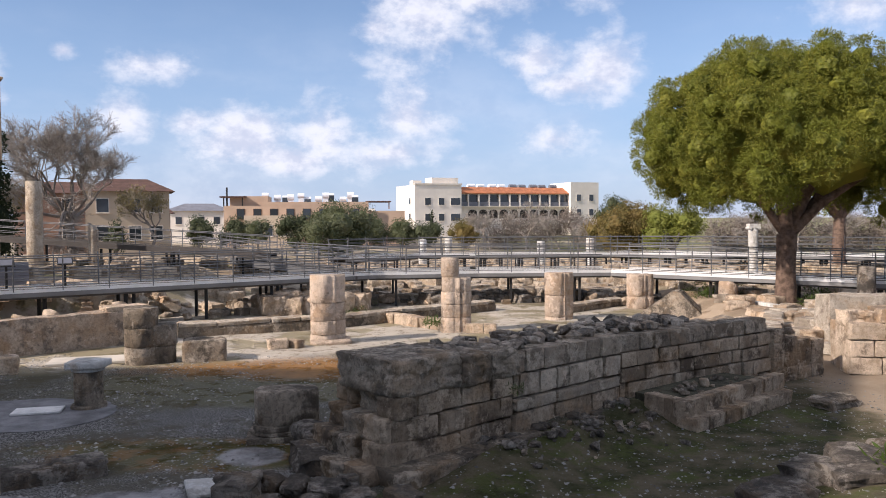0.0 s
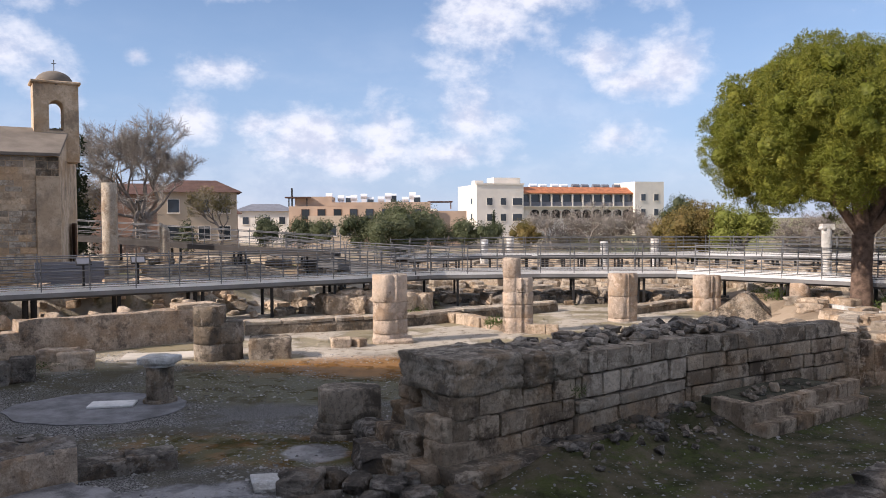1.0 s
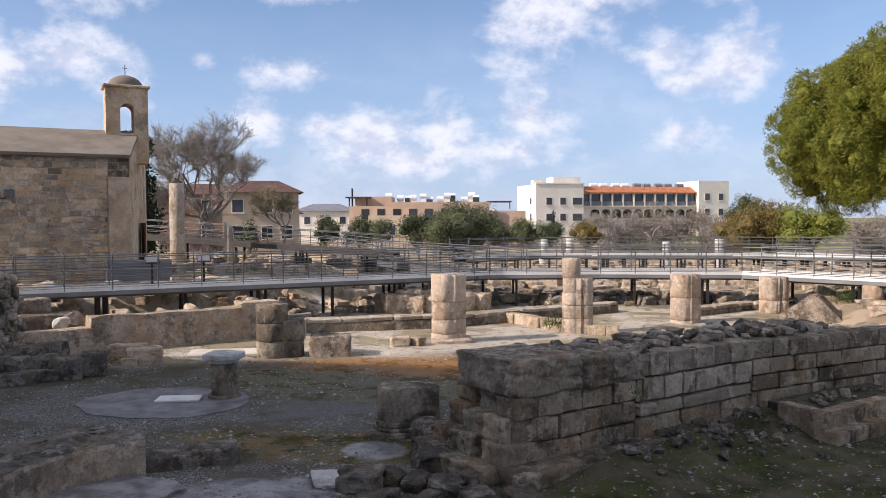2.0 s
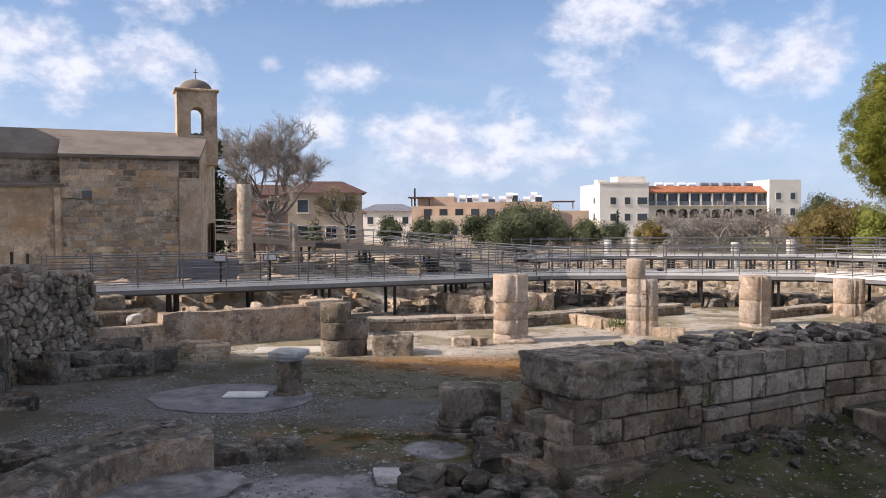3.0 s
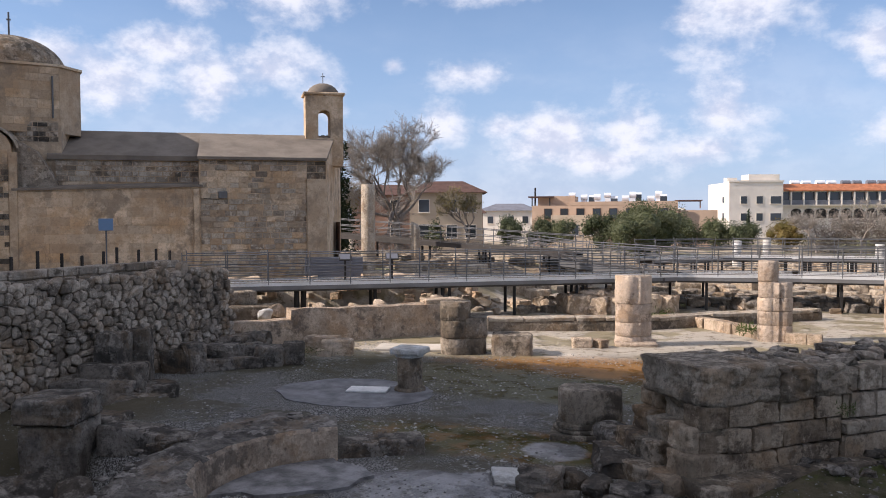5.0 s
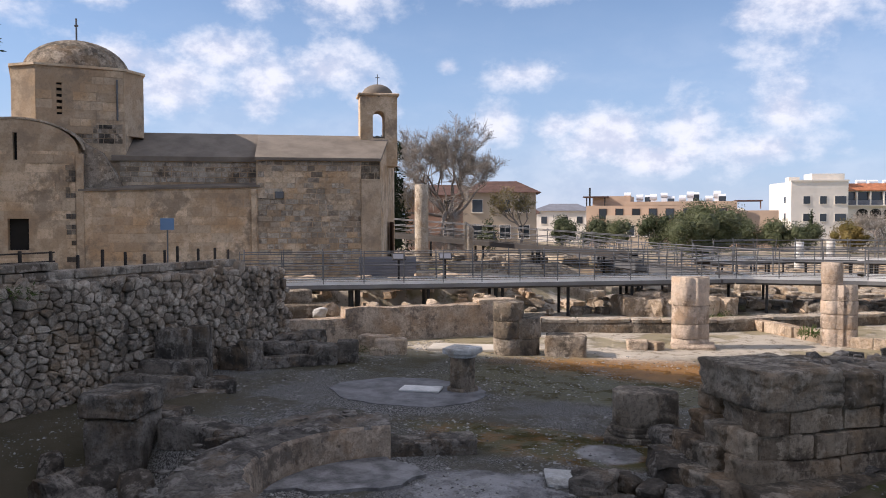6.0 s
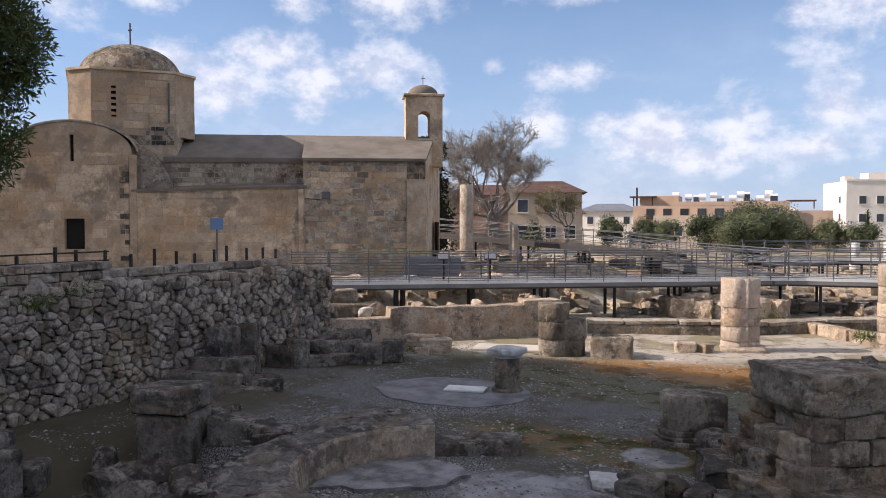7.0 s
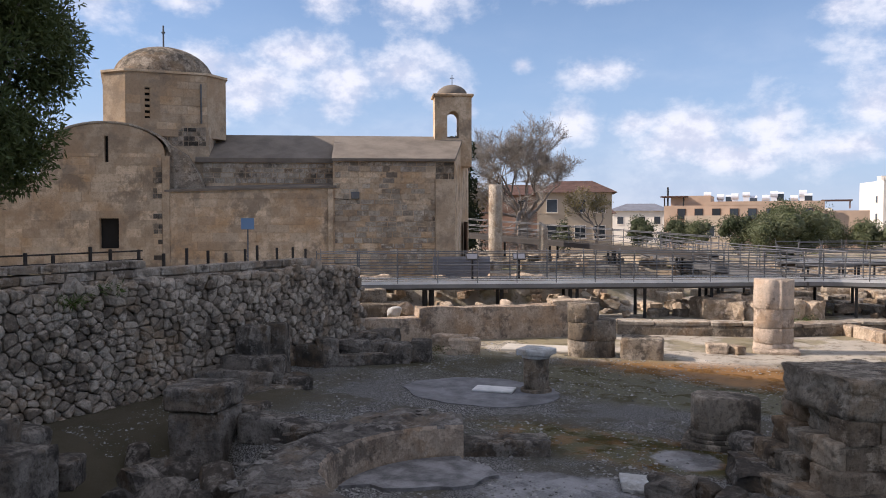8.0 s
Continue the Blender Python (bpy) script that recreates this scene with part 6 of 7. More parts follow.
def pine():
    rg = random.Random(5)
    ob = thing("stone_pine", "broad round-crowned green pine with a forked trunk", "tree", pose(12.7, 29.2, 0.45))
    br = [(Vector((0, 0, -0.3)), Vector((-0.02, 0, 1.2)), 0.42, 0.34), (Vector((-0.02, 0, 1.2)), Vector((0, 0, 2.6)), 0.34, 0.36)]
    for tx, ty, tz, r in ((1.6, 0.3, 5.4, 0.22), (-0.6, -0.3, 5.8, 0.24), (0.5, 1.3, 5.6, 0.2), (2.6, -0.5, 4.8, 0.17), (-2.4, 0.2, 5.4, 0.15), (3.4, 0.8, 5.8, 0.14)):
        a = Vector((0, 0, 2.5))
        b = Vector((tx * 0.45, ty * 0.45, 2.5 + (tz - 2.5) * 0.55))
        e = Vector((tx, ty, tz))
        br.append((a, b, r * 1.15, r))
        br.append((b, e, r, r * 0.7))
        tube_tree("limb", grow(rg, e, (e - b).normalized(), 0.9, r * 0.65, 3, 0.7, 0.15), BARK, ob, 5)
    tube_tree("trunk", br, BARK, ob, 12)
    lobes = []
    # a round head of upright clumps, hollow underneath over the limbs
    n = 190
    for i in range(n):
        t = i * 2.39996 + rg.uniform(-0.3, 0.3)
        h = 1 - 1.74 * (i + 0.5) / n
        rr = max(0, 1 - abs(h) ** 2.3) ** (1 / 2.3)
        r = rg.uniform(0.42, 0.86)
        f = rg.uniform(0.84, 1.03)
        x, y = -0.15 + (5.35 * rr * f - r * 0.8) * math.cos(t), (5.0 * rr * f - r * 0.8) * math.sin(t)
        z = 5.85 + ((3.85 * f - r * 0.7) * h if h > 0 else 2.55 * h)
        if h < -0.35 and math.hypot(x - 0.8, y + 0.5) < 2.7:
            continue
        if z < 5.2 and -0.3 < x < 2.4 and y < -2:
            continue
        lobes.append((x, y, z, r))
    lobes += [(3.6, -1.5, 4.0, 1.0), (4.4, -0.6, 3.6, 0.9), (4.2, -2.0, 4.6, 1.0), (3.3, -0.8, 3.5, 0.7), (5.0, -1.5, 3.9, 0.9), (5.3, 0.4, 3.5, 0.9), (4.8, -2.6, 4.8, 0.9), (2.9, -1.8, 4.5, 0.8), (5.6, -0.8, 4.6, 0.9)]
    pts = lobes_on(rg, lobes, 250, 0.8)
    clump_cores(lobes, 0.46, PINE_LEAF, ob)
    # large hidden cores added to keep the crown's middle in shade
    clump_cores([(-1.7, 0.2, 6.2, 2.1), (1.6, 0.5, 6.4, 2.2), (0, 0.6, 7.2, 1.9), (3.0, 0.9, 5.8, 1.5), (-3.0, 0.6, 5.9, 1.5), (0.0, 2.2, 5.6, 1.8)], 1.0, PINE_LEAF, ob)
    blades("crown", [(*p, 0.10) for p in pts], 26, 0.125, 0.011, PINE_LEAF, ob, rg, label="dense clumps of bright green needles")
    return ob, lobes


pine()


def bush_tree(name, label, at, lobes, leaf, size, width, per, count, trunk_h=0.0, trunk_r=0.12, seed=1, reach=0.3, bark=BARK_GREY, cat="tree"):
    rg = random.Random(seed)
    ob = thing(name, label, cat, pose(*at))
    br = [(Vector((0, 0, -0.3)), Vector((0.03, 0, max(0.4, trunk_h))), trunk_r, trunk_r * 0.7)]
    for x, y, z, r in lobes:
        b = Vector((0.03, 0, max(0.4, trunk_h)))
        m = b.lerp(Vector((x, y, z)), 0.5) + Vector((0, 0, 0.1))
        br += [(b, m, trunk_r * 0.55, trunk_r * 0.35), (m, Vector((x, y, z)), trunk_r * 0.35, trunk_r * 0.12)]
    tube_tree("trunk", br, bark, ob, 6)
    pts = lobes_on(rg, lobes, per)
    if leaf is not GREY_TWIG:
        clump_cores(lobes, 0.36 if leaf is SHADE_LEAF else 0.62, leaf, ob)
    inner = [(x + rg.gauss(0, r * 0.35), y + rg.gauss(0, r * 0.35), z + rg.gauss(0, r * 0.3)) for x, y, z, r in lobes for _ in range(int(per * r * r * 0.5))]
    blades("crown", [(*p, reach) for p in pts + inner], count, size, width, leaf, ob, rg)
    return ob


def round_lobes(rg, rx, ry, h, z0, n, r0, r1):
    out = []
    for i in range(n):
        t, f = rg.uniform(0, 2 * math.pi), rg.random()
        k = math.sqrt(rg.random()) * math.sqrt(max(0.05, 1 - (2 * f - 1) ** 2))
        out.append((rx * k * math.cos(t), ry * k * math.sin(t), z0 + h * f, rg.uniform(r0, r1)))
    return out


def at_view(az, dist):
    """Ground place from the bearing (degrees left of north) and distance."""
    return (-math.sin(radians(az)) * dist, math.cos(radians(az)) * dist)


def bare_tree(label, at, height, seed, leaf=None, r=0.3, lean=(0.1, 0, 1), depth=6, spread=0.62, name="bare_tree", twig=TWIG, fuzz=1):
    rg = random.Random(seed)
    ob = thing(name, label, "tree", pose(*at))
    br = grow(rg, Vector((0, 0, -0.2)), Vector(lean).normalized(), height * 0.27, r, depth, spread, 0.22, (2, 3), 0.8, None, 0.64)
    for a, b, c, d in [q for q in br if q[2] < r * 0.25]:
        for k in range(fuzz):
            w = ((b - a).normalized() + Vector((rg.gauss(0, 1), rg.gauss(0, 1), rg.gauss(0, 0.7) + 0.2)) * 0.6).normalized()
            p = a.lerp(b, rg.random())
            m = p + w * height * rg.uniform(0.02, 0.05)
            br.append((p, m, 0.012, 0.009))
            br.append((m, m + (w + Vector((rg.gauss(0, 0.4), rg.gauss(0, 0.4), rg.gauss(0, 0.3)))).normalized() * height * rg.uniform(0.02, 0.05), 0.009, 0.007))
    thick = [b for b in br if b[2] > r * 0.16]
    thin = [b for b in br if b[2] <= r * 0.16]
    tube_tree("trunk", thick, BARK_GREY, ob, 6)
    if thin:
        tube_tree("twig_crown", [(a, b, max(c, 0.011), max(d, 0.008)) for a, b, c, d in thin], twig, ob, 3)
    if leaf:
        tips = [tuple(b[1]) for b in thin if rg.random() < 0.6]
        blades("leaves", [(*p, 0.25) for p in tips], 3, 0.12, 0.05, leaf, ob, rg)
    return ob


def domed_tree(label, at, seed):
    """A large bare tree: a short leaning trunk, steep limbs and a dome of fine twigs."""
    rg = random.Random(seed)
    ob = thing("bare_tree", label, "tree", pose(*at))
    top = Vector((-0.25, 0, 2.6))
    br = [(Vector((0.1, 0, -0.3)), Vector((0.0, 0, 1.2)), 0.44, 0.36), (Vector((0, 0, 1.2)), top, 0.36, 0.32)]
    for k in range(8):
        t = 2 * math.pi * k / 8 + rg.uniform(-0.3, 0.3)
        f = 1.5 if k % 2 else 0.65
        grow(rg, top, Vector((math.cos(t) * f, math.sin(t) * f, 0.8)).normalized(), 2.2, 0.145, 5, 0.8, 0.12, (2, 3), 0.8, br, 0.66)
    tips = [q for q in br if q[2] < 0.045]
    for a, b, c, d in tips:
        for k in range(6):
            w = ((b - a).normalized() + Vector((rg.gauss(0, 1), rg.gauss(0, 1), rg.gauss(0, 0.6) + 0.2)) * 0.5).normalized()
            p = a.lerp(b, rg.random())
            m = p + w * rg.uniform(0.2, 0.5)
            br.append((p, m, 0.011, 0.009))
            br.append((m, m + (w + Vector((rg.gauss(0, 0.4), rg.gauss(0, 0.4), rg.gauss(0, 0.3)))).normalized() * rg.uniform(0.2, 0.45), 0.010, 0.007))
    tube_tree("trunk", [q for q in br if q[2] > 0.07], BARK_GREY, ob, 6)
    tube_tree("twig_crown", [(a, b, max(c * 0.8, 0.010), max(d * 0.8, 0.008)) for a, b, c, d in br if c <= 0.07], TWIG, ob, 3)
    return ob


domed_tree("large bare spreading tree with a few brown leaves", (-26.3, 56.0, 1.1), 6)
bare_tree("small tree with thin yellowish leaves", (*at_view(20.2, 66), 1.0), 5.4, 9, PALE_LEAF, 0.16, (0.05, 0, 1), 6, 0.7, "leafing_tree")
bare_tree("small pale tree behind the church", (*at_view(28.3, 62), 1.0), 5.5, 12, PALE_LEAF, 0.14, (0, 0, 1), 6, 0.7, "leafing_tree")
# cypress by the church
rgc = random.Random(3)
cyl = [(rgc.gauss(0, 0.25), rgc.gauss(0, 0.25), 1.2 + 0.33 * i, max(0.3, 1.15 - 0.035 * i)) for i in range(23)]
bush_tree("cypress_tree", "dark narrow cypress behind the church", (*at_view(29.6, 57), 1.0), cyl, CYPRESS_LEAF, 0.3, 0.06, 90, 4, 1.0, 0.16, 3)

TREES = [
    # bearing, distance, half width, crown height, foot, leaf, kind
    (14.8, 92, 2.6, 2.4, 1.0, DARK_LEAF, "olive_tree", "dark green olive tree before the houses"),
    (13.2, 90, 1.8, 2.4, 1.0, OLIVE_LEAF, "olive_tree", "grey-green olive tree before the houses"),
    (17.2, 90, 2.2, 2.6, 1.0, DARK_LEAF, "olive_tree", "dark green olive tree before the houses"),
    (10.6, 80, 2.2, 3.1, 1.0, DARK_LEAF, "olive_tree", "grey-green olive tree before the houses"),
    (7.6, 78, 4.6, 3.6, 1.0, OLIVE_LEAF, "olive_tree", "broad dark olive tree before the houses"),
    (9.0, 74, 2.0, 2.6, 1.0, OLIVE_LEAF, "olive_tree", "grey-green olive tree before the houses"),
    (22.5, 72, 1.2, 2.4, 1.0, DARK_LEAF, "olive_tree", "small dark shrub beside the tan house"),
    (5.0, 100, 3.0, 2.4, 0.8, OLIVE_LEAF, "olive_tree", "low olive bush before the hotel"),
    (3.0, 100, 3.0, 2.2, 0.8, OLIVE_LEAF, "olive_tree", "low olive bush before the hotel"),
    (1.0, 100, 2.6, 2.0, 0.8, DARK_LEAF, "olive_tree", "low olive bush before the hotel"),
    (-13.2, 74, 3.6, 3.4, 0.8, RUST_LEAF, "rusty_shrub", "broad rusty brown shrub behind the lawn"),
    (-16.2, 72, 3.1, 3.5, 0.8, LIME_LEAF, "green_shrub", "bright lime green shrub behind the lawn"),
    (-11.8, 80, 2.4, 3.0, 0.8, RUST_LEAF, "rusty_shrub", "rusty brown shrub behind the lawn"),
    (-12.4, 110, 3.2, 6.0, 1.2, DARK_LEAF, "pine_tree", "distant dark pine behind the shrubs"),
    (-1.6, 95, 2.4, 2.4, 0.6, RUST_LEAF, "rusty_shrub", "yellow brown shrub before the hotel"),
]
for i, (az, dist, hw, h, foot, leaf, name, label) in enumerate(TREES):
    rg = random.Random(40 + i)
    bush_tree(name, label, (*at_view(az, dist), 0.0), round_lobes(rg, hw * 0.75, hw * 0.75, h * 0.75, foot + 0.4, 16, hw * 0.25, hw * 0.42), leaf, 0.18, 0.05, 46, 10, foot, 0.2, 60 + i, 0.35)
for i, (az, dist, hw, h) in enumerate(((-3.4, 92, 3.2, 4.6), (-6.0, 92, 3.4, 5.0), (-8.4, 92, 3.0, 5.4), (-19.0, 76, 3.4, 4.0), (-21.5, 78, 3.4, 4.4), (-24.2, 76, 3.2, 4.2), (-27.0, 80, 3.4, 4.2), (-29.5, 80, 3.2, 4.0), (-9.8, 88, 2.6, 4.4))):
    bare_tree("bare grey winter tree in a row behind the lawn", (*at_view(az, dist), 0.0), h * 1.1, 90 + i, None, 0.14, (0, 0, 1), 6, 0.85, "bare_tree", TWIG)
    rg = random.Random(120 + i)
    bush_tree("twiggy_shrub", "dense grey brown winter shrub", (*at_view(az - 1.0, dist + 3), 0.0), round_lobes(rg, hw * 0.8, hw * 0.6, h * 0.55, 0.6, 12, hw * 0.3, hw * 0.45), GREY_TWIG, 0.5, 0.025, 40, 6, 0.4, 0.1, 140 + i, 0.5)
# second pine trunk at the edge of the lawn
rg = random.Random(33)
bush_tree("stone_pine", "farther pine with a low dense crown", (*at_view(-26.6, 52), 0.6), round_lobes(rg, 3.4, 3.0, 4.0, 4.4, 30, 0.8, 1.3), PINE_LEAF, 0.26, 0.03, 60, 12, 3.0, 0.45, 34, 0.2, BARK)
# overhanging tree in the foreground
rg = random.Random(77)
lob = round_lobes(rg, 2.3, 2.3, 6.0, 2.7, 100, 0.4, 0.8)
bush_tree("pepper_tree", "dark drooping tree behind the rubble wall parapet", (-16.0, 8.1, 1.7), lob, SHADE_LEAF, 0.15, 0.02, 150, 22, 2.2, 0.14, 78, 0.2)
cyp2 = [(0, 0, 0.8 + 0.4 * i, max(0.2, 0.55 - 0.03 * i)) for i in range(11)]
bush_tree("cypress_tree", "slim dark cypress before the white hotel", (*at_view(0.8, 140), 0.0), cyp2, CYPRESS_LEAF, 0.3, 0.08, 60, 4, 0.8, 0.1, 5)


# ---- far buildings ----
def block(parent, name, m, size, material, at=(0, 0, 0), bevel=0.0, label=""):
    return part(name, box(*size, at, bevel), material, parent, label)


def window(parent, x, z, w, h, y=0.0, frame_mat=PLASTER_WHITE):
    """A recessed pane with a frame and sill on a wall whose face is at y."""
    f = part("window", box(w + 0.12, 0.10, h + 0.12, (x, y, z - 0.06)), frame_mat, parent)
    part("pane", box(w, 0.04, h, (x, y - 0.045, z)), GLASS, f)
    part("sill", box(w + 0.2, 0.16, 0.06, (x, y - 0.04, z - 0.12)), frame_mat, f)


hx, hy = at_view(2.85, 154.8)
hotel = thing("hotel_building", "white four-storey hotel with balconies and tiled eaves", "building", pose(hx, hy, 0.0, 0, 0, 21) @ Matrix.Diagonal((1.15, 1, 1.05, 1)))
block(hotel, "wing_wall", None, (8.6, 12, 10.3), PLASTER_WHITE, (6.35, 6, -0.4))
block(hotel, "main_wall", None, (23.4, 9, 9.2), PLASTER_WHITE, (21.5, 7.5, -0.4))
block(hotel, "end_tower", None, (6.0, 9, 11.2), PLASTER_WHITE, (36.2, 6, -0.4))
block(hotel, "stair_head", None, (5.0, 4, 1.5), PLASTER_WHITE, (8.6, 5, 9.9))
block(hotel, "stair_head", None, (1.6, 2, 0.9), PLASTER_WHITE, (3.4, 4, 9.9))
block(hotel, "parapet", None, (8.8, 0.3, 0.3), PLASTER_WHITE, (6.35, 0.0, 9.9))
bm = bmesh.new()
v = [bm.verts.new((x, y, z)) for x in (9.6, 33.6) for y, z in ((2.2, 8.35), (2.2, 8.5), (5.0, 9.75), (5.0, 8.4))]
for f in ((0, 1, 5, 4), (1, 2, 6, 5), (2, 3, 7, 6), (3, 0, 4, 7), (0, 3, 2, 1), (4, 5, 6, 7)):
    bm.faces.new([v[i] for i in f])
bmesh.ops.recalc_face_normals(bm, faces=bm.faces)
part("eaves_roof", bm, ROOF_TILE, hotel, "orange clay-tiled eaves")
for i in range(11):
    x = 11.8 + 2.05 * i
    part("balcony_glass", box(1.8, 0.06, 2.0, (x, 2.96, 6.2)), GLASS, hotel)
    part("balcony_rail", box(1.86, 0.05, 0.8, (x, 2.42, 5.95)), TARP, hotel)
    part("balcony_slab", box(2.05, 0.9, 0.16, (x, 2.6, 5.75)), PLASTER_WHITE, hotel)
    part("pier", box(0.22, 0.7, 2.3, (x + 1.02, 2.65, 5.9)), PLASTER_WHITE, hotel)
    if i > 0:
        o = [(x - 0.85, 3.5), (x + 0.85, 3.5), (x + 0.85, 4.6)] + [(x + 0.85 * math.cos(t), 4.6 + 0.65 * math.sin(t)) for t in np.linspace(0.3, math.pi - 0.3, 8)] + [(x - 0.85, 4.6)]
        bm = prism(o, -2.97, -2.9)
        bmesh.ops.rotate(bm, matrix=Matrix.Rotation(radians(90), 3, "X"), verts=bm.verts)
        # flat near-black arch on the wall, painting the loggia's shade
        part("arched_loggia", bm, OPENING_SHADE, hotel)
for x in (4.4, 6.9, 9.5):
    for z in (6.1, 3.1):
        window(hotel, x, z, 1.0 if x < 9 else 1.7, 1.3, 0.0)
for x in (34.9, 37.6):
    for z in (7.0, 4.0):
        window(hotel, x, z, 0.9, 1.3, 1.5)
for z in (6.2, 3.3):
    f = part("side_window", box(0.08, 1.1, 1.3, (2.03, 3.0, z)), PLASTER_WHITE, hotel)
    part("pane", box(0.04, 0.9, 1.1, (1.99, 3.0, z + 0.1)), GLASS, f)
for i in range(9):
    t = thing("water_tank", "grey rooftop water tank", "tank", hotel.matrix_basis @ pose(14.5 + 2.1 * i, 5.6 + 0.6 * (i % 2), 8.8), "rooftop tanks")
    part("tank", rod((-0.7, 0, 1.1), (0.7, 0, 1.1), 0.5, None, 12), TANK_WHITE if i < 4 else TARP, t)
    part("stand", box(1.4, 0.6, 0.66), DARK_STEEL, t)

ax, ay = at_view(15.5, 108)
apt = thing("apartment_block", "low tan apartment block with brown shutters and rooftop tanks", "building", pose(ax, ay, 0.0, 0, 0, 8))
block(apt, "wall", None, (19, 9, 5.9), PLASTER_TAN, (9.5, 4.5, -0.4))
block(apt, "lower_wing", None, (6, 4, 4.6), PLASTER_CREAM, (6, -1.8, -0.4))
block(apt, "upper_floor", None, (5, 6, 1.4), PLASTER_TAN, (3.2, 4.0, 5.4))
block(apt, "canopy", None, (3.4, 3, 0.18), ROOF_TILE_OLD, (1.2, 1.5, 6.6))
for e in (0.0, 2.4):
    part("canopy_post", box(0.15, 0.15, 1.2, (e, 0.3, 5.4)), DARK_STEEL, apt)
for i in range(8):
    window(apt, 2.2 + 2.15 * i, 3.8, 0.95, 1.25, 0.0, SHUTTER)
for i in range(3):
    window(apt, 4.2 + 1.9 * i, 1.6, 0.9, 1.3, -3.8, PLASTER_WHITE)
part("chimney", rod((0.2, 2, 5.5), (0.2, 2, 8.0), 0.12), DARK_STEEL, apt)
part("parapet", box(14, 0.25, 0.5, (12, 0.1, 5.5)), PLASTER_TAN, apt)
rg = random.Random(8)
for i in range(13):
    t = thing("water_tank", "white rooftop water tank with a solar panel", "tank", apt.matrix_basis @ pose(4.5 + 1.08 * i + rg.uniform(-0.4, 0.4), 2 + rg.uniform(0, 3), 5.5 + rg.choice((0, 0.2, 0.5))), "rooftop tanks")
    part("tank", rod((-0.45, 0, 0.95), (0.45, 0, 0.95), rg.uniform(0.32, 0.5), None, 12), TANK_WHITE, t)
    part("stand", box(0.7, 0.4, 0.6), TANK_WHITE, t)
    if i % 3 == 0:
        part("panel", box(0.9, 0.05, 0.9, (0, -0.5, 0.1)), GLASS, t)
block(apt, "tall_wing", None, (5, 8, 5.2), PLASTER_TAN, (21.5, 5, -0.4))
part("pavilion_roof", prism([(-1.7, -2), (1.7, -2), (1.7, 2), (-1.7, 2)], 0, 0.16), ROOF_TILE_OLD, apt, at=pose(20.5, 4, 6.0))
for e in (-1.6, 1.6):
    part("canopy_post", box(0.15, 0.15, 1.0, (20.5 + e * 0.9, 2.4, 5.05)), PLASTER_RED, apt)


def hip_house(label, at, turn, sx, sy, h, wall_mat, roof_mat, rows):
    ob = thing("house", label, "house", pose(*at, 0, 0, turn))
    part("wall", box(sx, sy, h, (0, sy / 2, -0.3)), wall_mat, ob)
    bm = bmesh.new()
    e = 0.5
    z = h - 0.3
    v = [bm.verts.new(p) for p in ((-sx / 2 - e, -e, z), (sx / 2 + e, -e, z), (sx / 2 + e, sy + e, z), (-sx / 2 - e, sy + e, z), (-sx / 4, sy / 2, z + 1.2), (sx / 4, sy / 2, z + 1.2))]
    for f in ((0, 1, 5, 4), (1, 2, 5), (2, 3, 4, 5), (3, 0, 4), (0, 3, 2, 1)):
        bm.faces.new([v[i] for i in f])
    part("roof", bm, roof_mat, ob, "brown tiled hip roof")
    for zz in rows:
        for x in (-sx * 0.3, sx * 0.08, sx * 0.34):
            window(ob, x, zz, 0.95, 1.15, 0.0)
    return ob


x, y = at_view(21.7, 74)
hip_house("tan two-storey house with a brown tiled roof", (x, y, 0.8), 22, 6.8, 6, 5.7, PLASTER_CREAM, ROOF_TILE_OLD, (1.2, 3.6))
x, y = at_view(25.8, 84)
hip_house("terracotta house half hidden by the bare tree", (x, y, 0.8), 20, 8.0, 6, 5.8, PLASTER_RED, ROOF_TILE_OLD, (1.2, 3.8))
x, y = at_view(20.3, 90)
hip_house("terracotta house with a flat white gable", (x, y, 0.5), 20, 4.0, 6, 4.2, PLASTER_RED, ROOF_TILE_OLD, (1.2, 3.0))
x, y = at_view(17.3, 130)
villa = hip_house("distant white house with a grey roof", (x, y, 0.0), 10, 9.0, 7, 5.4, PLASTER_WHITE, TARP, (3.0,))
x, y = at_view(5.0, 130)
shed = thing("white_house", "distant small white flat-roofed house", "house", pose(x, y, 0, 0, 0, 6))
part("wall", box(4.5, 5, 4.6, (0, 2.5, -0.3)), PLASTER_WHITE, shed)
part("roof_room", box(1.6, 2, 1.2, (-0.6, 2.5, 4.2)), PLASTER_WHITE, shed)
window(shed, 0.6, 2.6, 0.9, 1.1)

# ---- behind the camera: unseen block added to shade the foreground ----
shade_block = thing("unseen_shade_block", "unseen block added to cast shade over the foreground", "building", kind="structure")
part("wall", prism([(-52, 0.5), (-26.8, -0.9), (-34.5, -15), (-58, -13)], 0, 27), PLASTER_CREAM, shade_block)


# ---- grass tufts and leafy weeds ----
def tuft(label, at, spread, n, size, leaf=GRASS_LEAF, name="grass_tuft"):
    rg = random.Random(int(at[0] * 91 + at[1] * 37))
    ob = thing(name, label, "grass", pose(*at), "weeds")
    blades("foliage", [(rg.gauss(0, spread), rg.gauss(0, spread), 0.04 + abs(rg.gauss(0, spread * 0.5)), 0.05) for _ in range(n)], 6, size, size * 0.07, leaf, ob, rg)


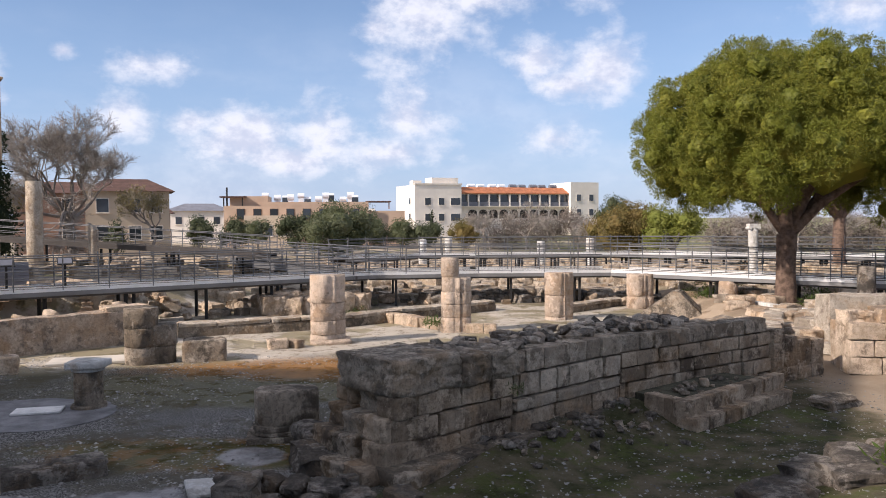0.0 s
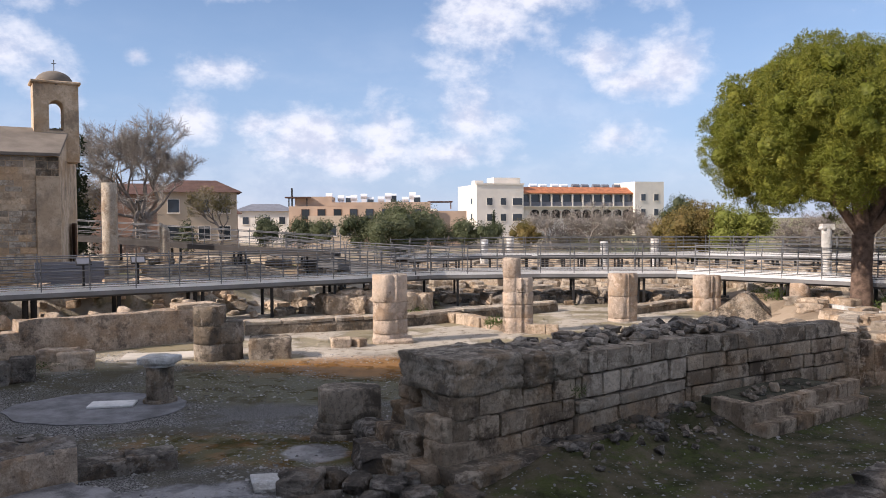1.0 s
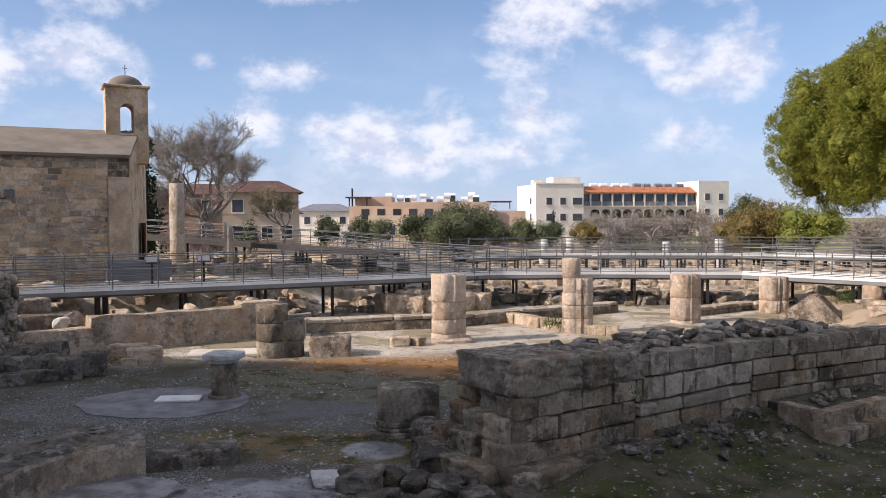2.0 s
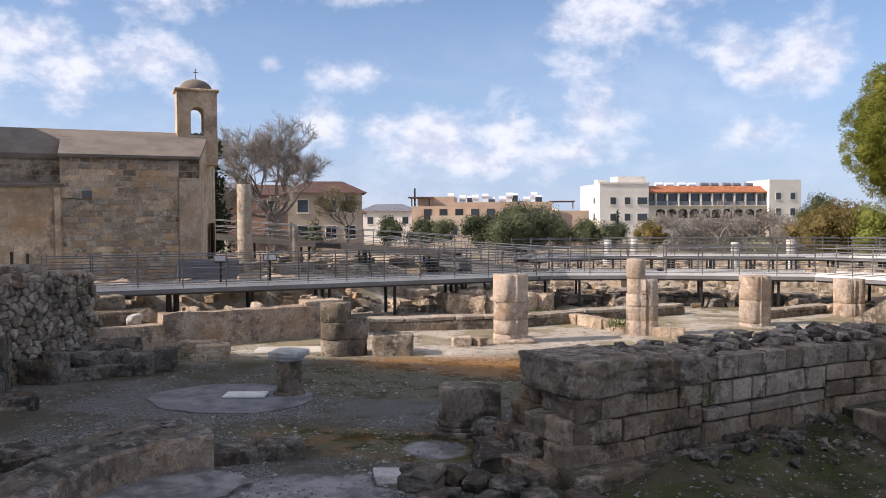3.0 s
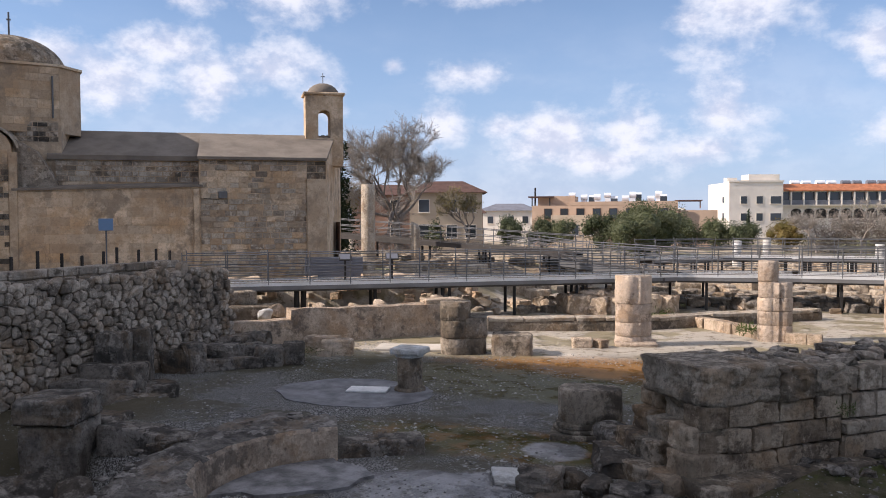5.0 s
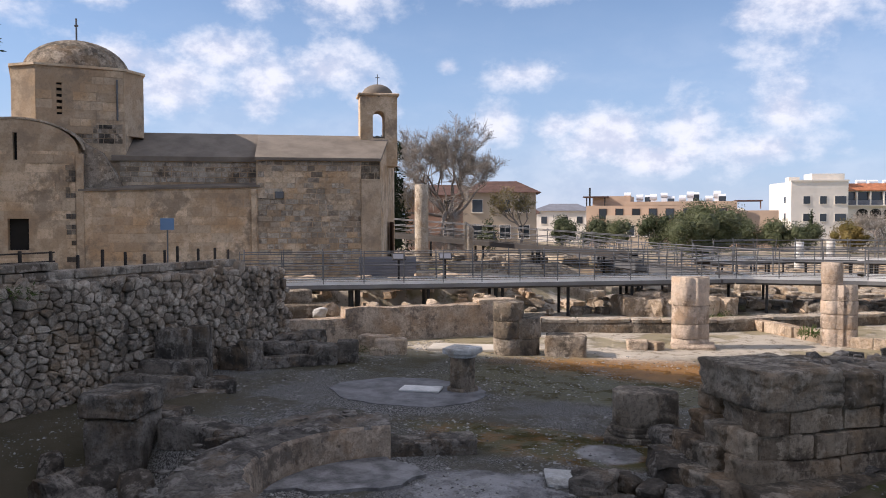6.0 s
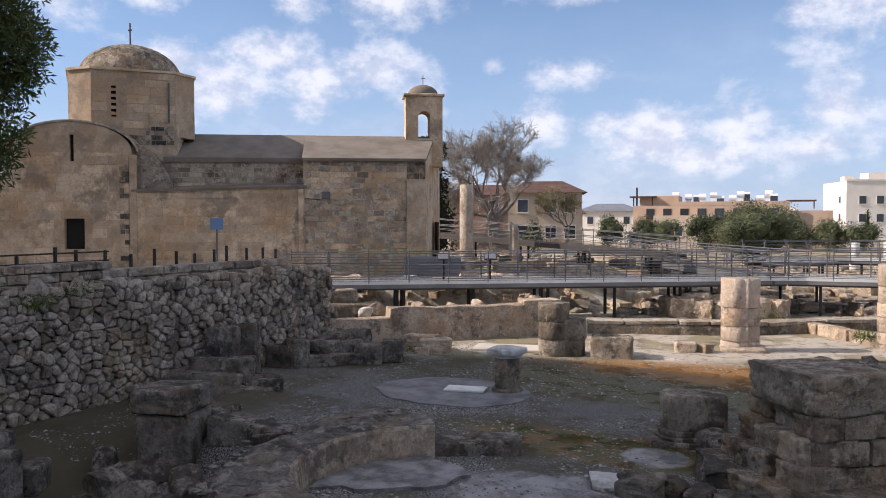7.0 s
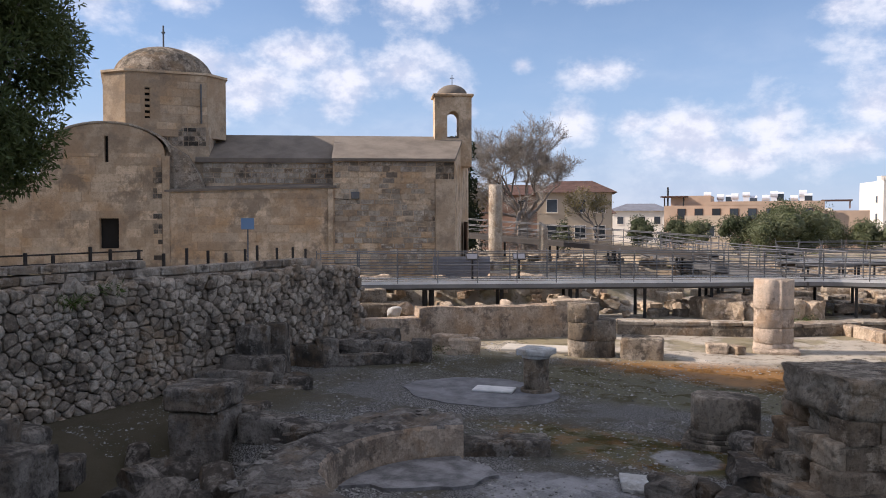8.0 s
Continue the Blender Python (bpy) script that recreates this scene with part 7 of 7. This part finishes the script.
for x, y, z, sp, n, sz in ((5.9, 10.2, 0.4, 0.16, 40, 0.2), (6.3, 10.5, 0.42, 0.12, 24, 0.16), (-0.4, 25.6, 0.25, 0.16, 30, 0.2), (13.4, 28.3, 0.5, 0.3, 60, 0.25), (10.6, 31.8, 0.5, 0.4, 60, 0.2),
                           (-13.55, 9.0, 2.1, 0.16, 40, 0.12), (-13.6, 9.9, 2.25, 0.12, 24, 0.12), (-11.2, 18.2, 0.02, 0.25, 40, 0.08), (1.2, 12.55, 0.9, 0.06, 14, 0.08), (12.0, 33.5, 0.5, 0.5, 60, 0.22),
                           (14.6, 30.8, 0.5, 0.4, 50, 0.22), (-3.2, 29.6, 0.05, 0.3, 40, 0.12)):
    tuft("small green weeds growing between stones", (x, y, z), sp, n, sz)


# ---- loose gravel over the wet floor ----
def pebbles():
    g = np.random.RandomState(4)
    base = np.array([(1, 0, 0), (0, 1, 0), (-1, 0, 0), (0, -1, 0), (0, 0, 0.8), (0, 0, -0.5)])
    tri = np.array([(0, 1, 4), (1, 2, 4), (2, 3, 4), (3, 0, 4), (1, 0, 5), (2, 1, 5), (3, 2, 5), (0, 3, 5)])
    spots = []
    while len(spots) < 30000:
        x, y = g.uniform(-13, 9), 8.3 + 13 * g.rand() ** 1.4
        d = noise.noise((x * 0.7, y * 0.7, 4.0))
        if x < -9.3 and y < 12 and g.rand() > 0.3:
            continue
        before_wall = y - 10.95 < 0.9 * (x + 0.72)
        if (before_wall and g.rand() > 0.35) or (not before_wall and d < -0.12 + 0.1 * g.randn()):
            continue
        spots.append((x, y, ground_z(x, y)))
    n = len(spots)
    c = np.array(spots)
    size = 0.009 + 0.028 * g.rand(n) ** 4
    v = base[None] * (1 + 0.35 * g.randn(n, 6, 1)) * size[:, None, None] * np.array([1.2, 1.0, 0.7])
    a = g.uniform(0, 6.28, n)
    ca, sa = np.cos(a)[:, None], np.sin(a)[:, None]
    v = np.stack([v[..., 0] * ca - v[..., 1] * sa, v[..., 0] * sa + v[..., 1] * ca, v[..., 2]], -1) + c[:, None]
    f = (tri[None] + 6 * np.arange(n)[:, None, None]).reshape(-1, 3)
    me = bpy.data.meshes.new("gravel")
    me.from_pydata(v.reshape(-1, 3).tolist(), [], f.tolist())
    k = Kit("gravel_stone")
    me.materials.append(k.done(k.mix(k.per_island(), (0.06, 0.057, 0.052), (0.36, 0.345, 0.32)), 0.9))
    return tagged(new("gravel", me), "loose grey and white gravel on the floor", "gravel", kind="stuff")


pebbles()
